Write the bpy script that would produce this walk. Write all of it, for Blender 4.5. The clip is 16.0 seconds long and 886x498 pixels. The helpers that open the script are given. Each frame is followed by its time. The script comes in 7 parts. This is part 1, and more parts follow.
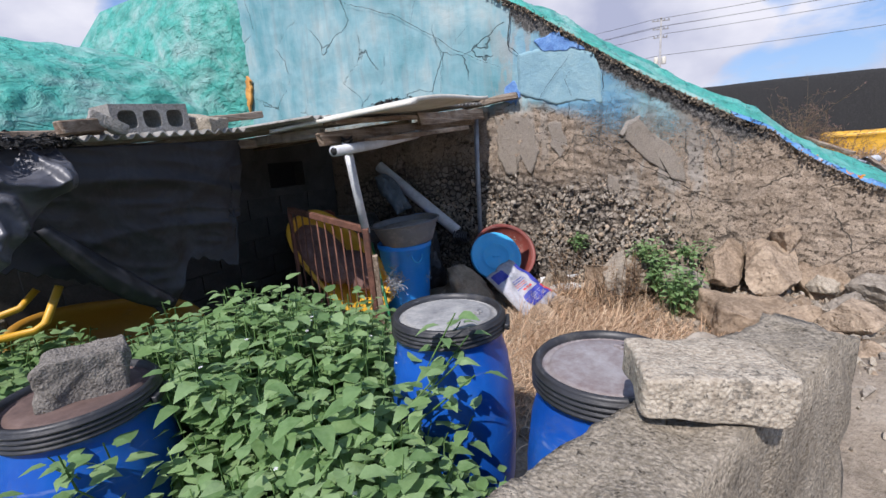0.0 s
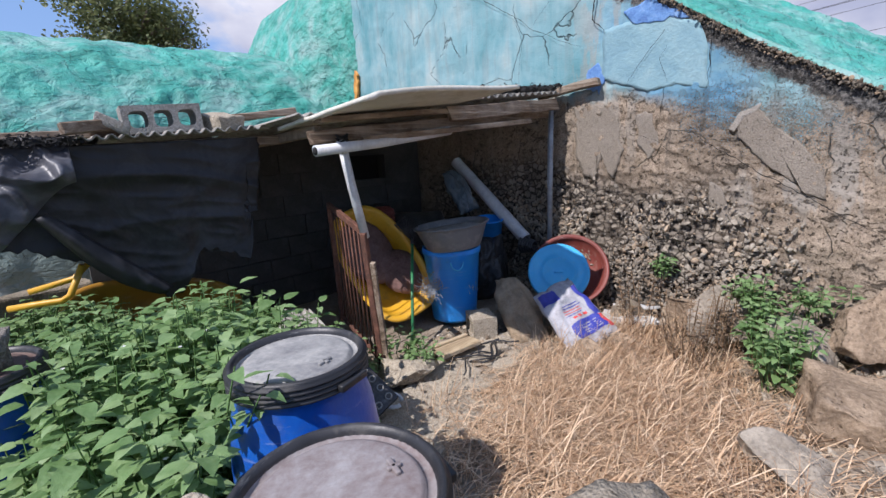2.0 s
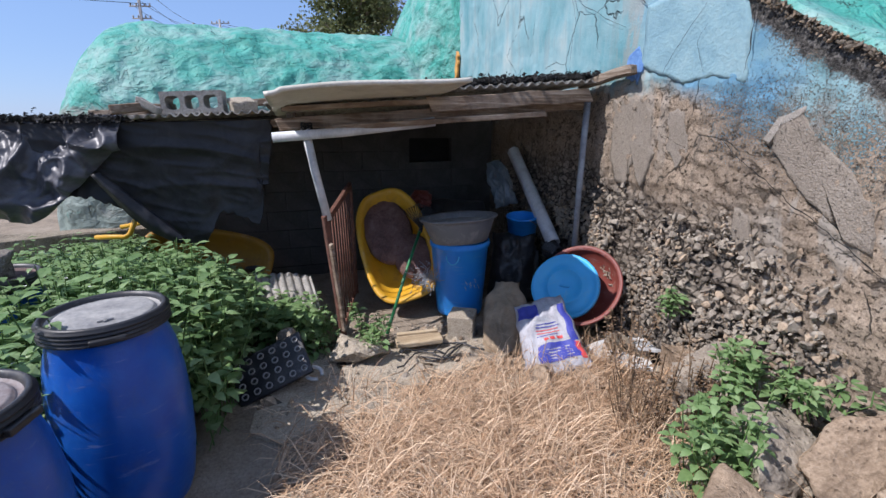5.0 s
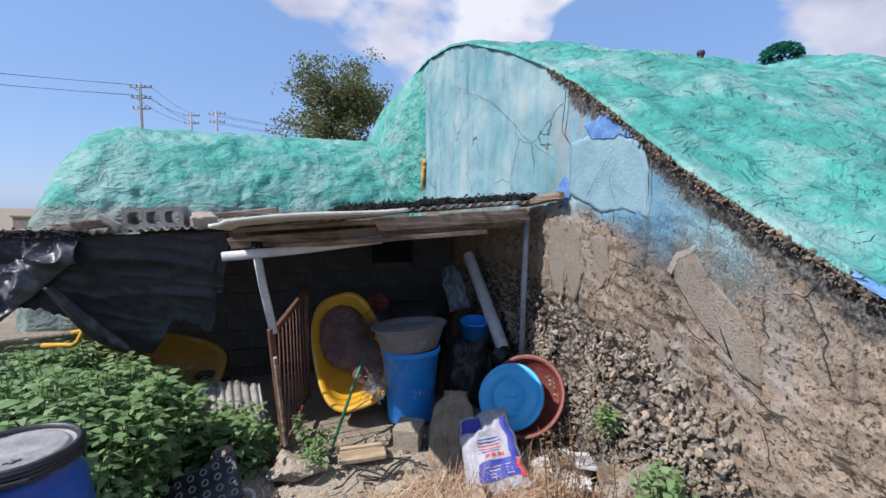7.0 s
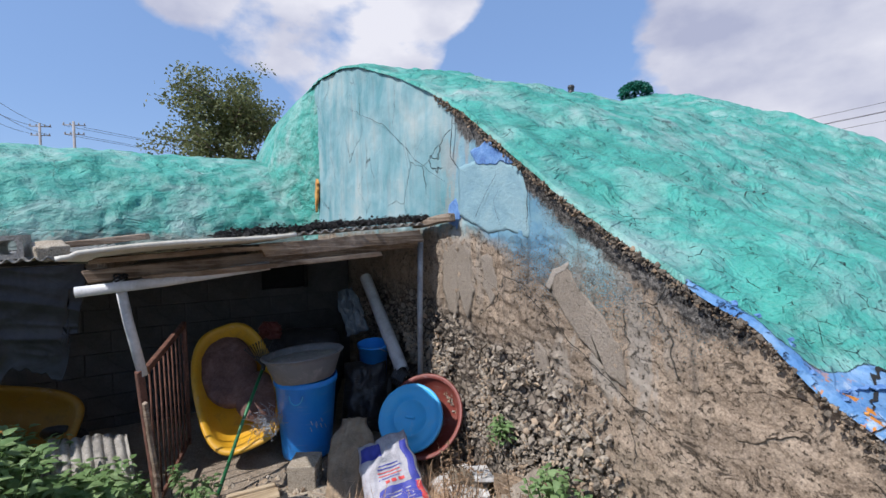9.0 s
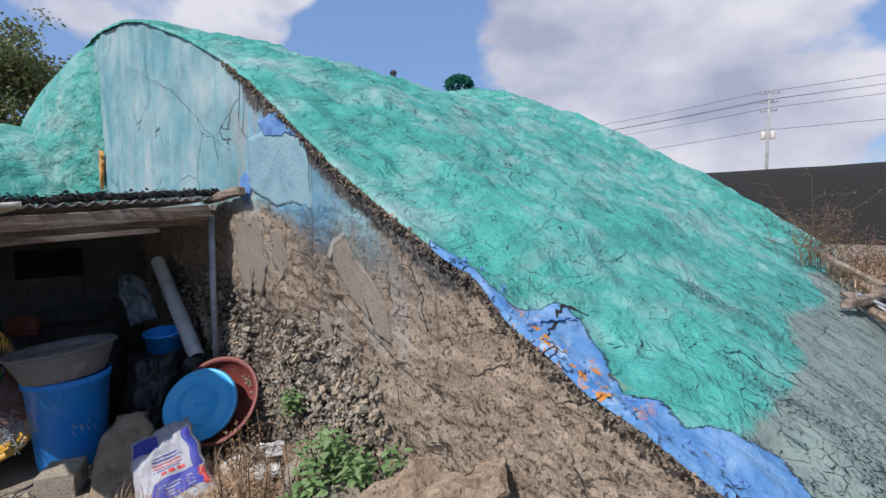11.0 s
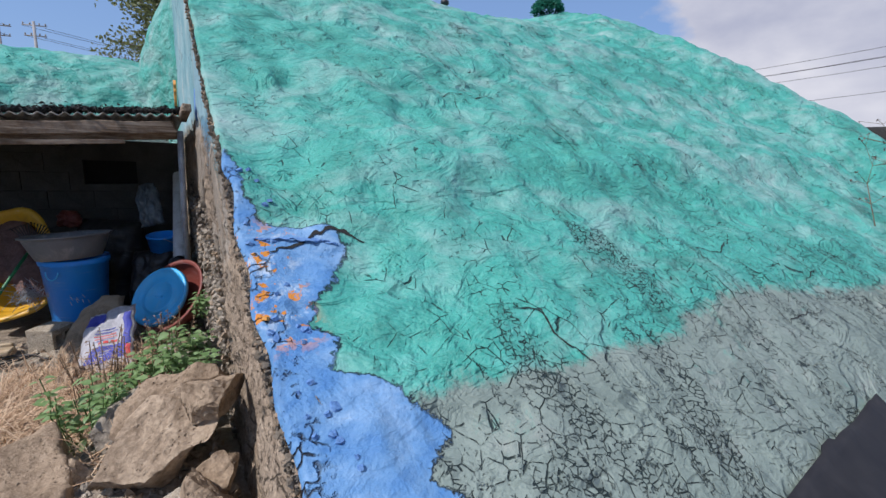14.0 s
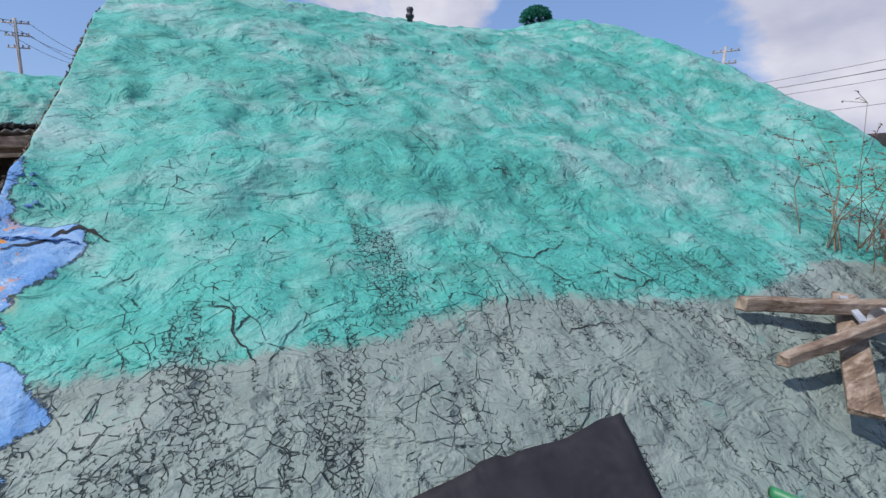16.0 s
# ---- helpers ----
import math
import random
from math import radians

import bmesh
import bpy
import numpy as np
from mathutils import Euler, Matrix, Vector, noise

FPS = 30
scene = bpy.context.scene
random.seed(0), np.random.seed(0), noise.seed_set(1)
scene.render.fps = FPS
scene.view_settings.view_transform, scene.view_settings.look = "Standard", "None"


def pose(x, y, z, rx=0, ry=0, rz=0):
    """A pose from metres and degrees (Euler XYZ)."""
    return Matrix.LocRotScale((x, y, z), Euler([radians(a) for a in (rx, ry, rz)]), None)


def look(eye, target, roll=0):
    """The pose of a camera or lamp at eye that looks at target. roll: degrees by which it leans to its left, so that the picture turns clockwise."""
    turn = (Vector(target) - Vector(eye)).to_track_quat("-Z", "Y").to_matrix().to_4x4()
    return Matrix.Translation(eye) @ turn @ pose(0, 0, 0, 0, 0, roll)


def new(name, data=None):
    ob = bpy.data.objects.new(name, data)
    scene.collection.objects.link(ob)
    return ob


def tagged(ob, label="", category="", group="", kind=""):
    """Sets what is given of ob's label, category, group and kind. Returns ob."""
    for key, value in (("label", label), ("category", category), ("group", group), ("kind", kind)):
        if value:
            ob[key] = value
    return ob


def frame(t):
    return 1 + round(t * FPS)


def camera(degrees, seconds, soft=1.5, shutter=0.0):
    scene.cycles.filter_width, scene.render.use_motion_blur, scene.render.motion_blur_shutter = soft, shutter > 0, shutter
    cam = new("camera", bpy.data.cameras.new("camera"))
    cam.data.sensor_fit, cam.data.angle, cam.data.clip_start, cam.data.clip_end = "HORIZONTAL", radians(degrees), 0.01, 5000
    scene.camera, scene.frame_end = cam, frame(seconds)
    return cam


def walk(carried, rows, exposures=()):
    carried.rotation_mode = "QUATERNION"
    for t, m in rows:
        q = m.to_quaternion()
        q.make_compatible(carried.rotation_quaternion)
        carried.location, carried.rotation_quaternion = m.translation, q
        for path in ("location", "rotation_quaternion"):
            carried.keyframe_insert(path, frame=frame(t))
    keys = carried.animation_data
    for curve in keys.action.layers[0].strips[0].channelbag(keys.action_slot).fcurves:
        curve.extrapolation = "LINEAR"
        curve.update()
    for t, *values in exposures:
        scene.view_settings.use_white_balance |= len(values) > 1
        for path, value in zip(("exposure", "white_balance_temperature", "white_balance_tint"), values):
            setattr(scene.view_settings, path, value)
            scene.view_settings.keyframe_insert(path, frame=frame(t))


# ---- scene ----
cam = camera(89.6, 16.0)
METRES, EYE, TILT, LEAN, TURN = 6.4, 1.57, -12.5, 4.0, 27.7
ROWS = [
    (0.0, 0.0, 0.0, 0.0, 0.0, 0.0, -0.0),
    (0.5, 0.0362, 0.0085, 0.0063, 6.37, -0.88, -1.67),
    (1.0, 0.0637, 0.0367, 0.0118, 11.17, -1.24, -3.07),
    (1.5, 0.0956, 0.0632, 0.0218, 15.27, -1.59, -3.82),
    (2.0, 0.1397, 0.0827, 0.0292, 20.68, -2.33, -5.0),
    (2.5, 0.1704, 0.1055, 0.0349, 23.48, -2.55, -6.55),
    (3.0, 0.1969, 0.1375, 0.0479, 27.14, -3.0, -7.7),
    (3.5, 0.2328, 0.1549, 0.0528, 33.81, -4.22, -9.17),
    (6.0, 0.3462, 0.2142, 0.1107, 44.68, -6.42, -11.92),
    (6.5, 0.352, 0.2158, 0.1204, 43.33, -1.78, -11.95),
    (7.0, 0.3531, 0.2144, 0.1254, 42.42, 1.68, -11.98),
    (7.5, 0.3533, 0.2106, 0.1295, 41.45, 4.23, -12.09),
    (8.0, 0.3563, 0.2106, 0.1309, 38.5, 5.55, -11.58),
    (8.5, 0.3591, 0.2138, 0.1308, 34.41, 6.03, -10.58),
    (9.0, 0.3607, 0.216, 0.1302, 29.76, 6.42, -9.21),
    (9.5, 0.3639, 0.2176, 0.129, 22.6, 6.75, -7.36),
    (10.0, 0.3729, 0.2199, 0.1253, 14.74, 7.22, -5.07),
    (12.5, 0.5551, 0.2784, 0.1286, 15.76, 4.03, -10.0),
    (13.0, 0.5858, 0.3005, 0.1305, 20.44, 1.16, -11.54),
    (13.5, 0.6148, 0.3275, 0.137, 25.56, -1.28, -12.16),
    (14.0, 0.6461, 0.3463, 0.1424, 29.1, -2.06, -11.97),
    (14.5, 0.6991, 0.3652, 0.148, 31.16, -2.01, -12.14),
    (15.0, 0.7358, 0.3987, 0.1512, 30.19, -1.71, -11.91),
    (15.5, 0.7676, 0.4349, 0.1685, 32.34, -1.41, -11.64),
    (16.0, 0.8153, 0.458, 0.1775, 36.06, -1.82, -12.25),
]
# the ends of the stretches on either side of the two gaps
ENDS = [
    (3.7, pose(0.9105, 1.6967, 1.5832, 77.49, 1.18, 65.45)),
    (5.8, pose(1.2532, 2.3371, 1.7678, 75.62, -0.04, 74.28)),
    (10.2, pose(1.4572, 2.5137, 1.8653, 86.39, 1.98, 40.95)),
    (12.3, pose(2.2040, 3.2644, 1.7560, 83.90, -2.30, 43.14)),
]
STEPS = [(t, pose(0, 0, EYE, 0, 0, TURN) @ pose(0, 0, 0, TILT, LEAN, 0) @ pose(METRES * x, METRES * y, METRES * z, 90 + pitch, roll, yaw)) for t, x, y, z, yaw, pitch, roll in ROWS]
walk(cam, sorted(STEPS + ENDS, key=lambda row: row[0]),
     [(0.0, 0.12, 6350, 15), (3.7, 0.18, 6250, 17), (6.5, 0.16, 6300, 15), (9.0, 0.06, 6400, 13), (12.5, -0.16, 6350, 13), (16.0, -0.1, 6350, 15)])

# ---- world, sun ----
world = bpy.data.worlds.new("sky")
scene.world = world
world.use_nodes = True
wn = world.node_tree
wn.nodes.clear()
SUN_EL, SUN_AZ = 50.0, 175.5   # degrees; azimuth clockwise from +y


def wnode(kind, **kw):
    n = wn.nodes.new(kind)
    for k, v in kw.items():
        n.inputs[k].default_value = v
    return n


sky = wn.nodes.new("ShaderNodeTexSky")
sky.sky_type, sky.sun_disc = "NISHITA", False
sky.sun_elevation, sky.sun_rotation = radians(SUN_EL), radians(SUN_AZ)
sky.air_density, sky.dust_density, sky.ozone_density = 1.0, 0.5, 3.0
wtc = wn.nodes.new("ShaderNodeTexCoord")
wmap = wn.nodes.new("ShaderNodeMapping")
wmap.inputs["Scale"].default_value = (1.0, 1.0, 1.7)
wmap.inputs["Location"].default_value = (1.85, 0.4, 0.2)
wn.links.new(wtc.outputs["Generated"], wmap.inputs["Vector"])
wnoise = wnode("ShaderNodeTexNoise", Scale=2.6, Detail=10.0, Roughness=0.52, Distortion=0.1)
wn.links.new(wmap.outputs[0], wnoise.inputs["Vector"])
wramp = wn.nodes.new("ShaderNodeValToRGB")
wramp.color_ramp.elements[0].position, wramp.color_ramp.elements[1].position = 0.56, 0.63


def bank(az, el, lo, hi, gain):
    """Gain for the clouds round one part of the sky."""
    a, e = radians(az), radians(el)
    d = wn.nodes.new("ShaderNodeVectorMath")
    d.operation = "DOT_PRODUCT"
    d.inputs[1].default_value = (math.sin(a) * math.cos(e), math.cos(a) * math.cos(e), math.sin(e))
    wn.links.new(wtc.outputs["Generated"], d.inputs[0])
    r = wn.nodes.new("ShaderNodeMapRange")
    r.interpolation_type = "SMOOTHSTEP"
    for i, v in ((1, lo), (2, hi), (3, 0.0), (4, gain)):
        r.inputs[i].default_value = v
    wn.links.new(d.outputs["Value"], r.inputs[0])
    return r.outputs[0]


def plus(a, b):
    s = wn.nodes.new("ShaderNodeMath")
    wn.links.new(a, s.inputs[0])
    wn.links.new(b, s.inputs[1])
    return s.outputs[0]


cover = plus(plus(wnoise.outputs[0], bank(-13, 19, 0.925, 0.975, 0.22)), plus(plus(bank(-72, 28, 0.93, 0.99, 0.2), bank(-47, 20, 0.982, 0.997, -0.2)), plus(bank(40, 14, 0.8, 0.98, 0.12), bank(-112, 16, 0.93, 0.99, -0.22))))
wn.links.new(cover, wramp.inputs[0])
wshade = wnode("ShaderNodeTexNoise", Scale=3.3, Detail=6.0, Roughness=0.5)
wn.links.new(wmap.outputs[0], wshade.inputs["Vector"])
wsr = wn.nodes.new("ShaderNodeValToRGB")
wsr.color_ramp.elements[0].position, wsr.color_ramp.elements[1].position = 0.38, 0.62
wsr.color_ramp.elements[0].color = (3.5, 3.8, 5.0, 1)
wsr.color_ramp.elements[1].color = (6.6, 6.7, 7.2, 1)
wn.links.new(wshade.outputs[0], wsr.inputs[0])
wmix = wn.nodes.new("ShaderNodeMix")
wmix.data_type = "RGBA"
wn.links.new(wramp.outputs[0], wmix.inputs["Factor"])
wblue = wn.nodes.new("ShaderNodeMix")
wblue.data_type = "RGBA"
wblue.inputs["Factor"].default_value = 0.55
[i for i in wblue.inputs if i.name == "B" and i.type == "RGBA"][0].default_value = (2.3, 3.9, 7.2, 1)
wn.links.new(sky.outputs[0], [i for i in wblue.inputs if i.name == "A" and i.type == "RGBA"][0])
wn.links.new([o for o in wblue.outputs if o.type == "RGBA"][0], [i for i in wmix.inputs if i.name == "A" and i.type == "RGBA"][0])
wn.links.new(wsr.outputs[0], [i for i in wmix.inputs if i.name == "B" and i.type == "RGBA"][0])
wbg = wn.nodes.new("ShaderNodeBackground")
wbg.inputs["Strength"].default_value = 0.12
wn.links.new([o for o in wmix.outputs if o.type == "RGBA"][0], wbg.inputs["Color"])
wout = wn.nodes.new("ShaderNodeOutputWorld")
wn.links.new(wbg.outputs[0], wout.inputs[0])

sun = new("sun", bpy.data.lights.new("sun", "SUN"))
sun.data.energy, sun.data.angle, sun.data.color = 5.0, radians(0.53), (1.0, 0.965, 0.92)
_e, _a = radians(SUN_EL), radians(SUN_AZ)
sun.matrix_world = look((math.sin(_a) * math.cos(_e) * 30, math.cos(_a) * math.cos(_e) * 30, math.sin(_e) * 30), (0, 0, 0))

# ---- materials ----
class Nodes:
    """Short hand for a node material."""

    def __init__(self, name):
        self.mat = bpy.data.materials.new(name)
        self.mat.use_nodes = True
        self.t = self.mat.node_tree
        self.bsdf = self.t.nodes["Principled BSDF"]
        self.co = self.t.nodes.new("ShaderNodeTexCoord").outputs["Object"]

    def put(self, sock, v):
        if hasattr(v, "is_output"):
            self.t.links.new(v, sock)
        elif v is not None:
            sock.default_value = v

    def noise(self, scale, detail=5.0, rough=0.6, warp=0.0, at=None):
        n = self.t.nodes.new("ShaderNodeTexNoise")
        n.inputs["Scale"].default_value, n.inputs["Detail"].default_value = scale, detail
        n.inputs["Roughness"].default_value, n.inputs["Distortion"].default_value = rough, warp
        self.put(n.inputs["Vector"], at or self.co)
        return n.outputs["Fac"]

    def voronoi(self, scale, feature="F1", at=None, out="Distance"):
        n = self.t.nodes.new("ShaderNodeTexVoronoi")
        n.feature = feature
        n.inputs["Scale"].default_value = scale
        self.put(n.inputs["Vector"], at or self.co)
        return n.outputs[out]

    def scaled(self, x, y, z, at=None):
        n = self.t.nodes.new("ShaderNodeMapping")
        n.inputs["Scale"].default_value = (x, y, z)
        self.put(n.inputs["Vector"], at or self.co)
        return n.outputs[0]

    def warped(self, scale, amount):
        n = self.t.nodes.new("ShaderNodeTexNoise")
        n.inputs["Scale"].default_value, n.inputs["Detail"].default_value = scale, 4.0
        self.put(n.inputs["Vector"], self.co)
        m = self.t.nodes.new("ShaderNodeVectorMath")
        m.operation = "MULTIPLY_ADD"
        self.put(m.inputs[0], n.outputs["Color"])
        m.inputs[1].default_value = (amount, amount, amount)
        self.put(m.inputs[2], self.co)
        return m.outputs[0]

    def ramp(self, fac, *stops):
        n = self.t.nodes.new("ShaderNodeValToRGB")
        e = n.color_ramp.elements
        while len(e) < len(stops):
            e.new(0.5)
        for k, (p, c) in zip(e, stops):
            k.position = p
            k.color = (c, c, c, 1) if isinstance(c, (int, float)) else (*c, 1)
        self.put(n.inputs[0], fac)
        return n.outputs[0]

    def mix(self, fac, a, b, blend="MIX"):
        n = self.t.nodes.new("ShaderNodeMix")
        n.data_type, n.blend_type = "RGBA", blend
        self.put(n.inputs["Factor"], fac)
        for s, v in (("A", a), ("B", b)):
            sock = [i for i in n.inputs if i.name == s and i.type == "RGBA"][0]
            self.put(sock, (*v, 1) if isinstance(v, tuple) and len(v) == 3 else v)
        return [o for o in n.outputs if o.type == "RGBA"][0]

    def math(self, op, a, b=0.0, c=None, clamp=False):
        n = self.t.nodes.new("ShaderNodeMath")
        n.operation, n.use_clamp = op, clamp
        self.put(n.inputs[0], a)
        self.put(n.inputs[1], b)
        if c is not None:
            self.put(n.inputs[2], c)
        return n.outputs[0]

    def xyz(self, axis):
        n = self.t.nodes.new("ShaderNodeSeparateXYZ")
        self.put(n.inputs[0], self.co)
        return n.outputs[axis]

    def attr(self, name):
        n = self.t.nodes.new("ShaderNodeAttribute")
        n.attribute_name = name
        return n.outputs["Fac"]

    def island(self):
        return self.t.nodes.new("ShaderNodeNewGeometry").outputs["Random Per Island"]

    def chance(self):
        return self.t.nodes.new("ShaderNodeObjectInfo").outputs["Random"]

    def done(self, colour, rough=0.8, metal=0.0, height=None, depth=0.01, spec=None, strength=1.0):
        self.put(self.bsdf.inputs["Base Color"], (*colour, 1) if isinstance(colour, tuple) else colour)
        self.put(self.bsdf.inputs["Roughness"], rough)
        self.bsdf.inputs["Metallic"].default_value = metal
        if spec is not None:
            self.bsdf.inputs["Specular IOR Level"].default_value = spec
        if height is not None:
            b = self.t.nodes.new("ShaderNodeBump")
            b.inputs["Distance"].default_value, b.inputs["Strength"].default_value = depth, strength
            self.put(b.inputs["Height"], height)
            self.t.links.new(b.outputs[0], self.bsdf.inputs["Normal"])
        return self.mat


def surface(name, base, dark, light, scale=6.0, rough=0.8, depth=0.004, grain=60.0, metal=0.0, spec=None):
    """Paint, stone, plastic or wood with stains at two scales and a fine relief."""
    n = Nodes(name)
    big = n.ramp(n.noise(scale, 6, 0.65, 0.4), (0.36, dark), (0.52, base), (0.7, light))
    fine = n.noise(grain, 4, 0.7)
    col = n.mix(0.35, big, n.ramp(fine, (0.3, dark), (0.7, light)))
    h = n.math("ADD", n.noise(scale * 3, 5, 0.6), n.math("MULTIPLY", fine, 0.6))
    r = n.math("ADD", n.math("MULTIPLY", n.noise(scale * 2, 4), 0.25), rough - 0.12)
    return n.done(col, r, metal, h, depth, spec)


def gritty(name, base, dark, light, pits=0.6):
    """Weathered cement: stains, sand grains, pits and black lichen specks."""
    n = Nodes(name)
    stain, mid, sand = n.noise(3.5, 6, 0.6), n.noise(22, 5, 0.7), n.noise(150, 3, 0.7)
    col = n.ramp(n.math("ADD", n.math("MULTIPLY", stain, 0.55), n.math("MULTIPLY", mid, 0.45)), (0.36, dark), (0.5, base), (0.64, light))
    col = n.mix(0.6, col, n.ramp(n.noise(110, 5, 0.8), (0.36, dark), (0.5, base), (0.62, light)))
    lich = n.math("MULTIPLY", n.ramp(n.noise(55, 6, 0.8), (0.5, 0.0), (0.58, 1.0)), n.ramp(n.noise(4.5, 6, 0.7), (0.46, 0.0), (0.6, 1.0)))
    col = n.mix(n.math("MULTIPLY", lich, pits), col, (0.07, 0.062, 0.05))
    pit = n.ramp(n.noise(48, 5, 0.8), (0.3, 1.0), (0.4, 0.0))
    specks = n.math("MULTIPLY", n.ramp(n.voronoi(75), (0.12, 1.0), (0.3, 0.0)), n.ramp(n.noise(6, 4, 0.6), (0.45, 0.0), (0.6, 1.0)))
    col = n.mix(n.math("MULTIPLY", n.math("MAXIMUM", pit, specks), pits), col, (0.05, 0.045, 0.04))
    peb = n.voronoi(115)
    col = n.mix(n.math("MULTIPLY", n.ramp(peb, (0.45, 0.0), (0.8, 1.0)), 0.45), col, dark)
    h = n.math("SUBTRACT", n.math("ADD", n.math("MULTIPLY", n.noise(30, 2, 0.4), 0.3), n.math("MULTIPLY", sand, 0.6)), n.math("MULTIPLY", pit, 0.7))
    h = n.math("SUBTRACT", h, n.math("MULTIPLY", peb, 0.5))
    return n.done(col, 0.93, 0, h, 0.007, 0.15)


def wood_mat(name, base, dark, light, axis="x"):
    n = Nodes(name)
    s = {"x": (1.2, 22, 22), "y": (22, 1.2, 22), "z": (22, 22, 1.2)}[axis]
    g = n.noise(1.6, 6, 0.7, 0.6, n.scaled(*s))
    streak = n.ramp(g, (0.3, dark), (0.5, base), (0.68, light))
    worn = n.noise(4, 5, 0.7)
    col = n.mix(n.ramp(worn, (0.45, 0.0), (0.7, 0.7)), streak, light)
    return n.done(col, 0.85, 0, n.math("ADD", g, n.math("MULTIPLY", worn, 0.4)), 0.008)


def mound_mat():
    """Aqua paint over trowelled mortar: faded, crazed, grey below and blue where it has peeled."""
    n = Nodes("mound paint")
    along = n.scaled(1.0, 0.62, 1.0)          # the trowel ran level along the slope
    blotch = n.noise(1.5, 7, 0.62, 0.5)
    mid = n.noise(7, 6, 0.66, 0.4, along)
    fine = n.noise(85, 4, 0.75)
    wash = n.noise(2.6, 7, 0.62, 0.9, along)
    aqua = n.ramp(n.math("ADD", n.math("MULTIPLY", blotch, 0.45), n.math("MULTIPLY", mid, 0.55)),
                  (0.36, (0.015, 0.19, 0.15)), (0.44, (0.022, 0.265, 0.21)), (0.52, (0.034, 0.325, 0.265)), (0.6, (0.066, 0.365, 0.308)), (0.7, (0.14, 0.40, 0.35)))
    faded = n.math("ADD", n.math("MULTIPLY", wash, 0.6), n.math("MULTIPLY", blotch, 0.4))
    faded = n.math("SUBTRACT", faded, n.math("MULTIPLY", n.attr("craze"), 0.035))
    aqua = n.mix(n.ramp(faded, (0.46, 0.0), (0.55, 0.32), (0.66, 0.7)), aqua, n.ramp(mid, (0.35, (0.25, 0.37, 0.35)), (0.65, (0.44, 0.46, 0.455))))
    aqua = n.mix(0.17, aqua, n.ramp(fine, (0.32, (0.02, 0.13, 0.11)), (0.68, (0.36, 0.54, 0.48))))
    grey = n.ramp(n.math("ADD", n.math("MULTIPLY", blotch, 0.5), n.math("MULTIPLY", mid, 0.5)),
                  (0.36, (0.125, 0.165, 0.145)), (0.48, (0.175, 0.225, 0.195)), (0.56, (0.205, 0.255, 0.222)), (0.66, (0.27, 0.29, 0.26)))
    grey = n.mix(0.14, grey, n.ramp(fine, (0.3, (0.10, 0.12, 0.11)), (0.7, (0.36, 0.40, 0.375))))
    grey = n.mix(n.ramp(n.noise(3.4, 7, 0.72, 0.3), (0.61, 0.0), (0.68, 0.5)), grey, (0.05, 0.29, 0.235))
    blue = n.ramp(n.math("ADD", n.math("MULTIPLY", mid, 0.6), n.math("MULTIPLY", blotch, 0.4)),
                  (0.36, (0.035, 0.13, 0.34)), (0.46, (0.075, 0.205, 0.43)), (0.54, (0.115, 0.255, 0.46)), (0.62, (0.19, 0.33, 0.52)), (0.72, (0.36, 0.45, 0.55)))
    chalk = n.math("MULTIPLY", n.ramp(n.noise(9, 8, 0.72, 0.5), (0.52, 0.0), (0.6, 0.8)), n.attr("rust_d"))
    blue = n.mix(chalk, blue, (0.42, 0.50, 0.58))
    edge = n.math("MULTIPLY", n.math("SUBTRACT", n.noise(7, 9, 0.74), 0.5), 0.5)
    gd = n.math("ADD", n.attr("grey_d"), n.math("MULTIPLY", edge, 0.8))
    col = n.mix(n.ramp(gd, (0.46, 0.0), (0.54, 1.0)), aqua, grey)
    bd = n.math("ADD", n.attr("blue_d"), n.math("MULTIPLY", edge, 0.55))
    bmask = n.ramp(bd, (0.495, 0.0), (0.505, 1.0))
    col = n.mix(bmask, col, blue)
    rim = n.math("MULTIPLY", n.ramp(bd, (0.482, 0.0), (0.497, 1.0), (0.51, 0.0)), n.ramp(n.noise(11, 5, 0.7), (0.46, 0.0), (0.54, 1.0)))
    col = n.mix(n.math("MULTIPLY", rim, 0.8), col, (0.022, 0.035, 0.045))
    orange = n.math("MULTIPLY", n.ramp(n.noise(17, 4, 0.6, 0.4), (0.575, 0.0), (0.59, 1.0)), n.attr("rust_d"))
    col = n.mix(orange, col, (0.56, 0.21, 0.03))
    split = n.ramp(n.voronoi(13.0, "DISTANCE_TO_EDGE", n.warped(8.0, 0.16)), (0.0, 1.0), (0.07, 0.0))
    bare = n.math("MULTIPLY", n.math("MULTIPLY", split, n.ramp(n.noise(9, 5, 0.7), (0.48, 0.0), (0.56, 1.0))), n.attr("edge_d"))
    col = n.mix(bare, col, (0.045, 0.04, 0.035))
    # craze cracks of three sizes in clusters; the smallest follow the run of the rain
    w = n.warped(9.0, 0.022)
    w2 = n.warped(24.0, 0.012)
    brk = n.ramp(n.noise(13, 3, 0.6), (0.46, 0.0), (0.53, 1.0))
    c1 = n.math("MULTIPLY", n.ramp(n.voronoi(8.5, "DISTANCE_TO_EDGE", w), (0.006, 1.0), (0.017, 0.0)), brk)
    c2 = n.ramp(n.voronoi(18.0, "DISTANCE_TO_EDGE", w), (0.012, 1.0), (0.034, 0.0))
    c2 = n.math("MULTIPLY", c2, n.ramp(n.noise(21, 3, 0.6), (0.45, 0.0), (0.52, 1.0)))
    c3 = n.math("MULTIPLY", n.ramp(n.voronoi(44.0, "DISTANCE_TO_EDGE", w2), (0.035, 1.0), (0.085, 0.0)), n.ramp(n.noise(33, 3, 0.6), (0.43, 0.0), (0.5, 1.0)))
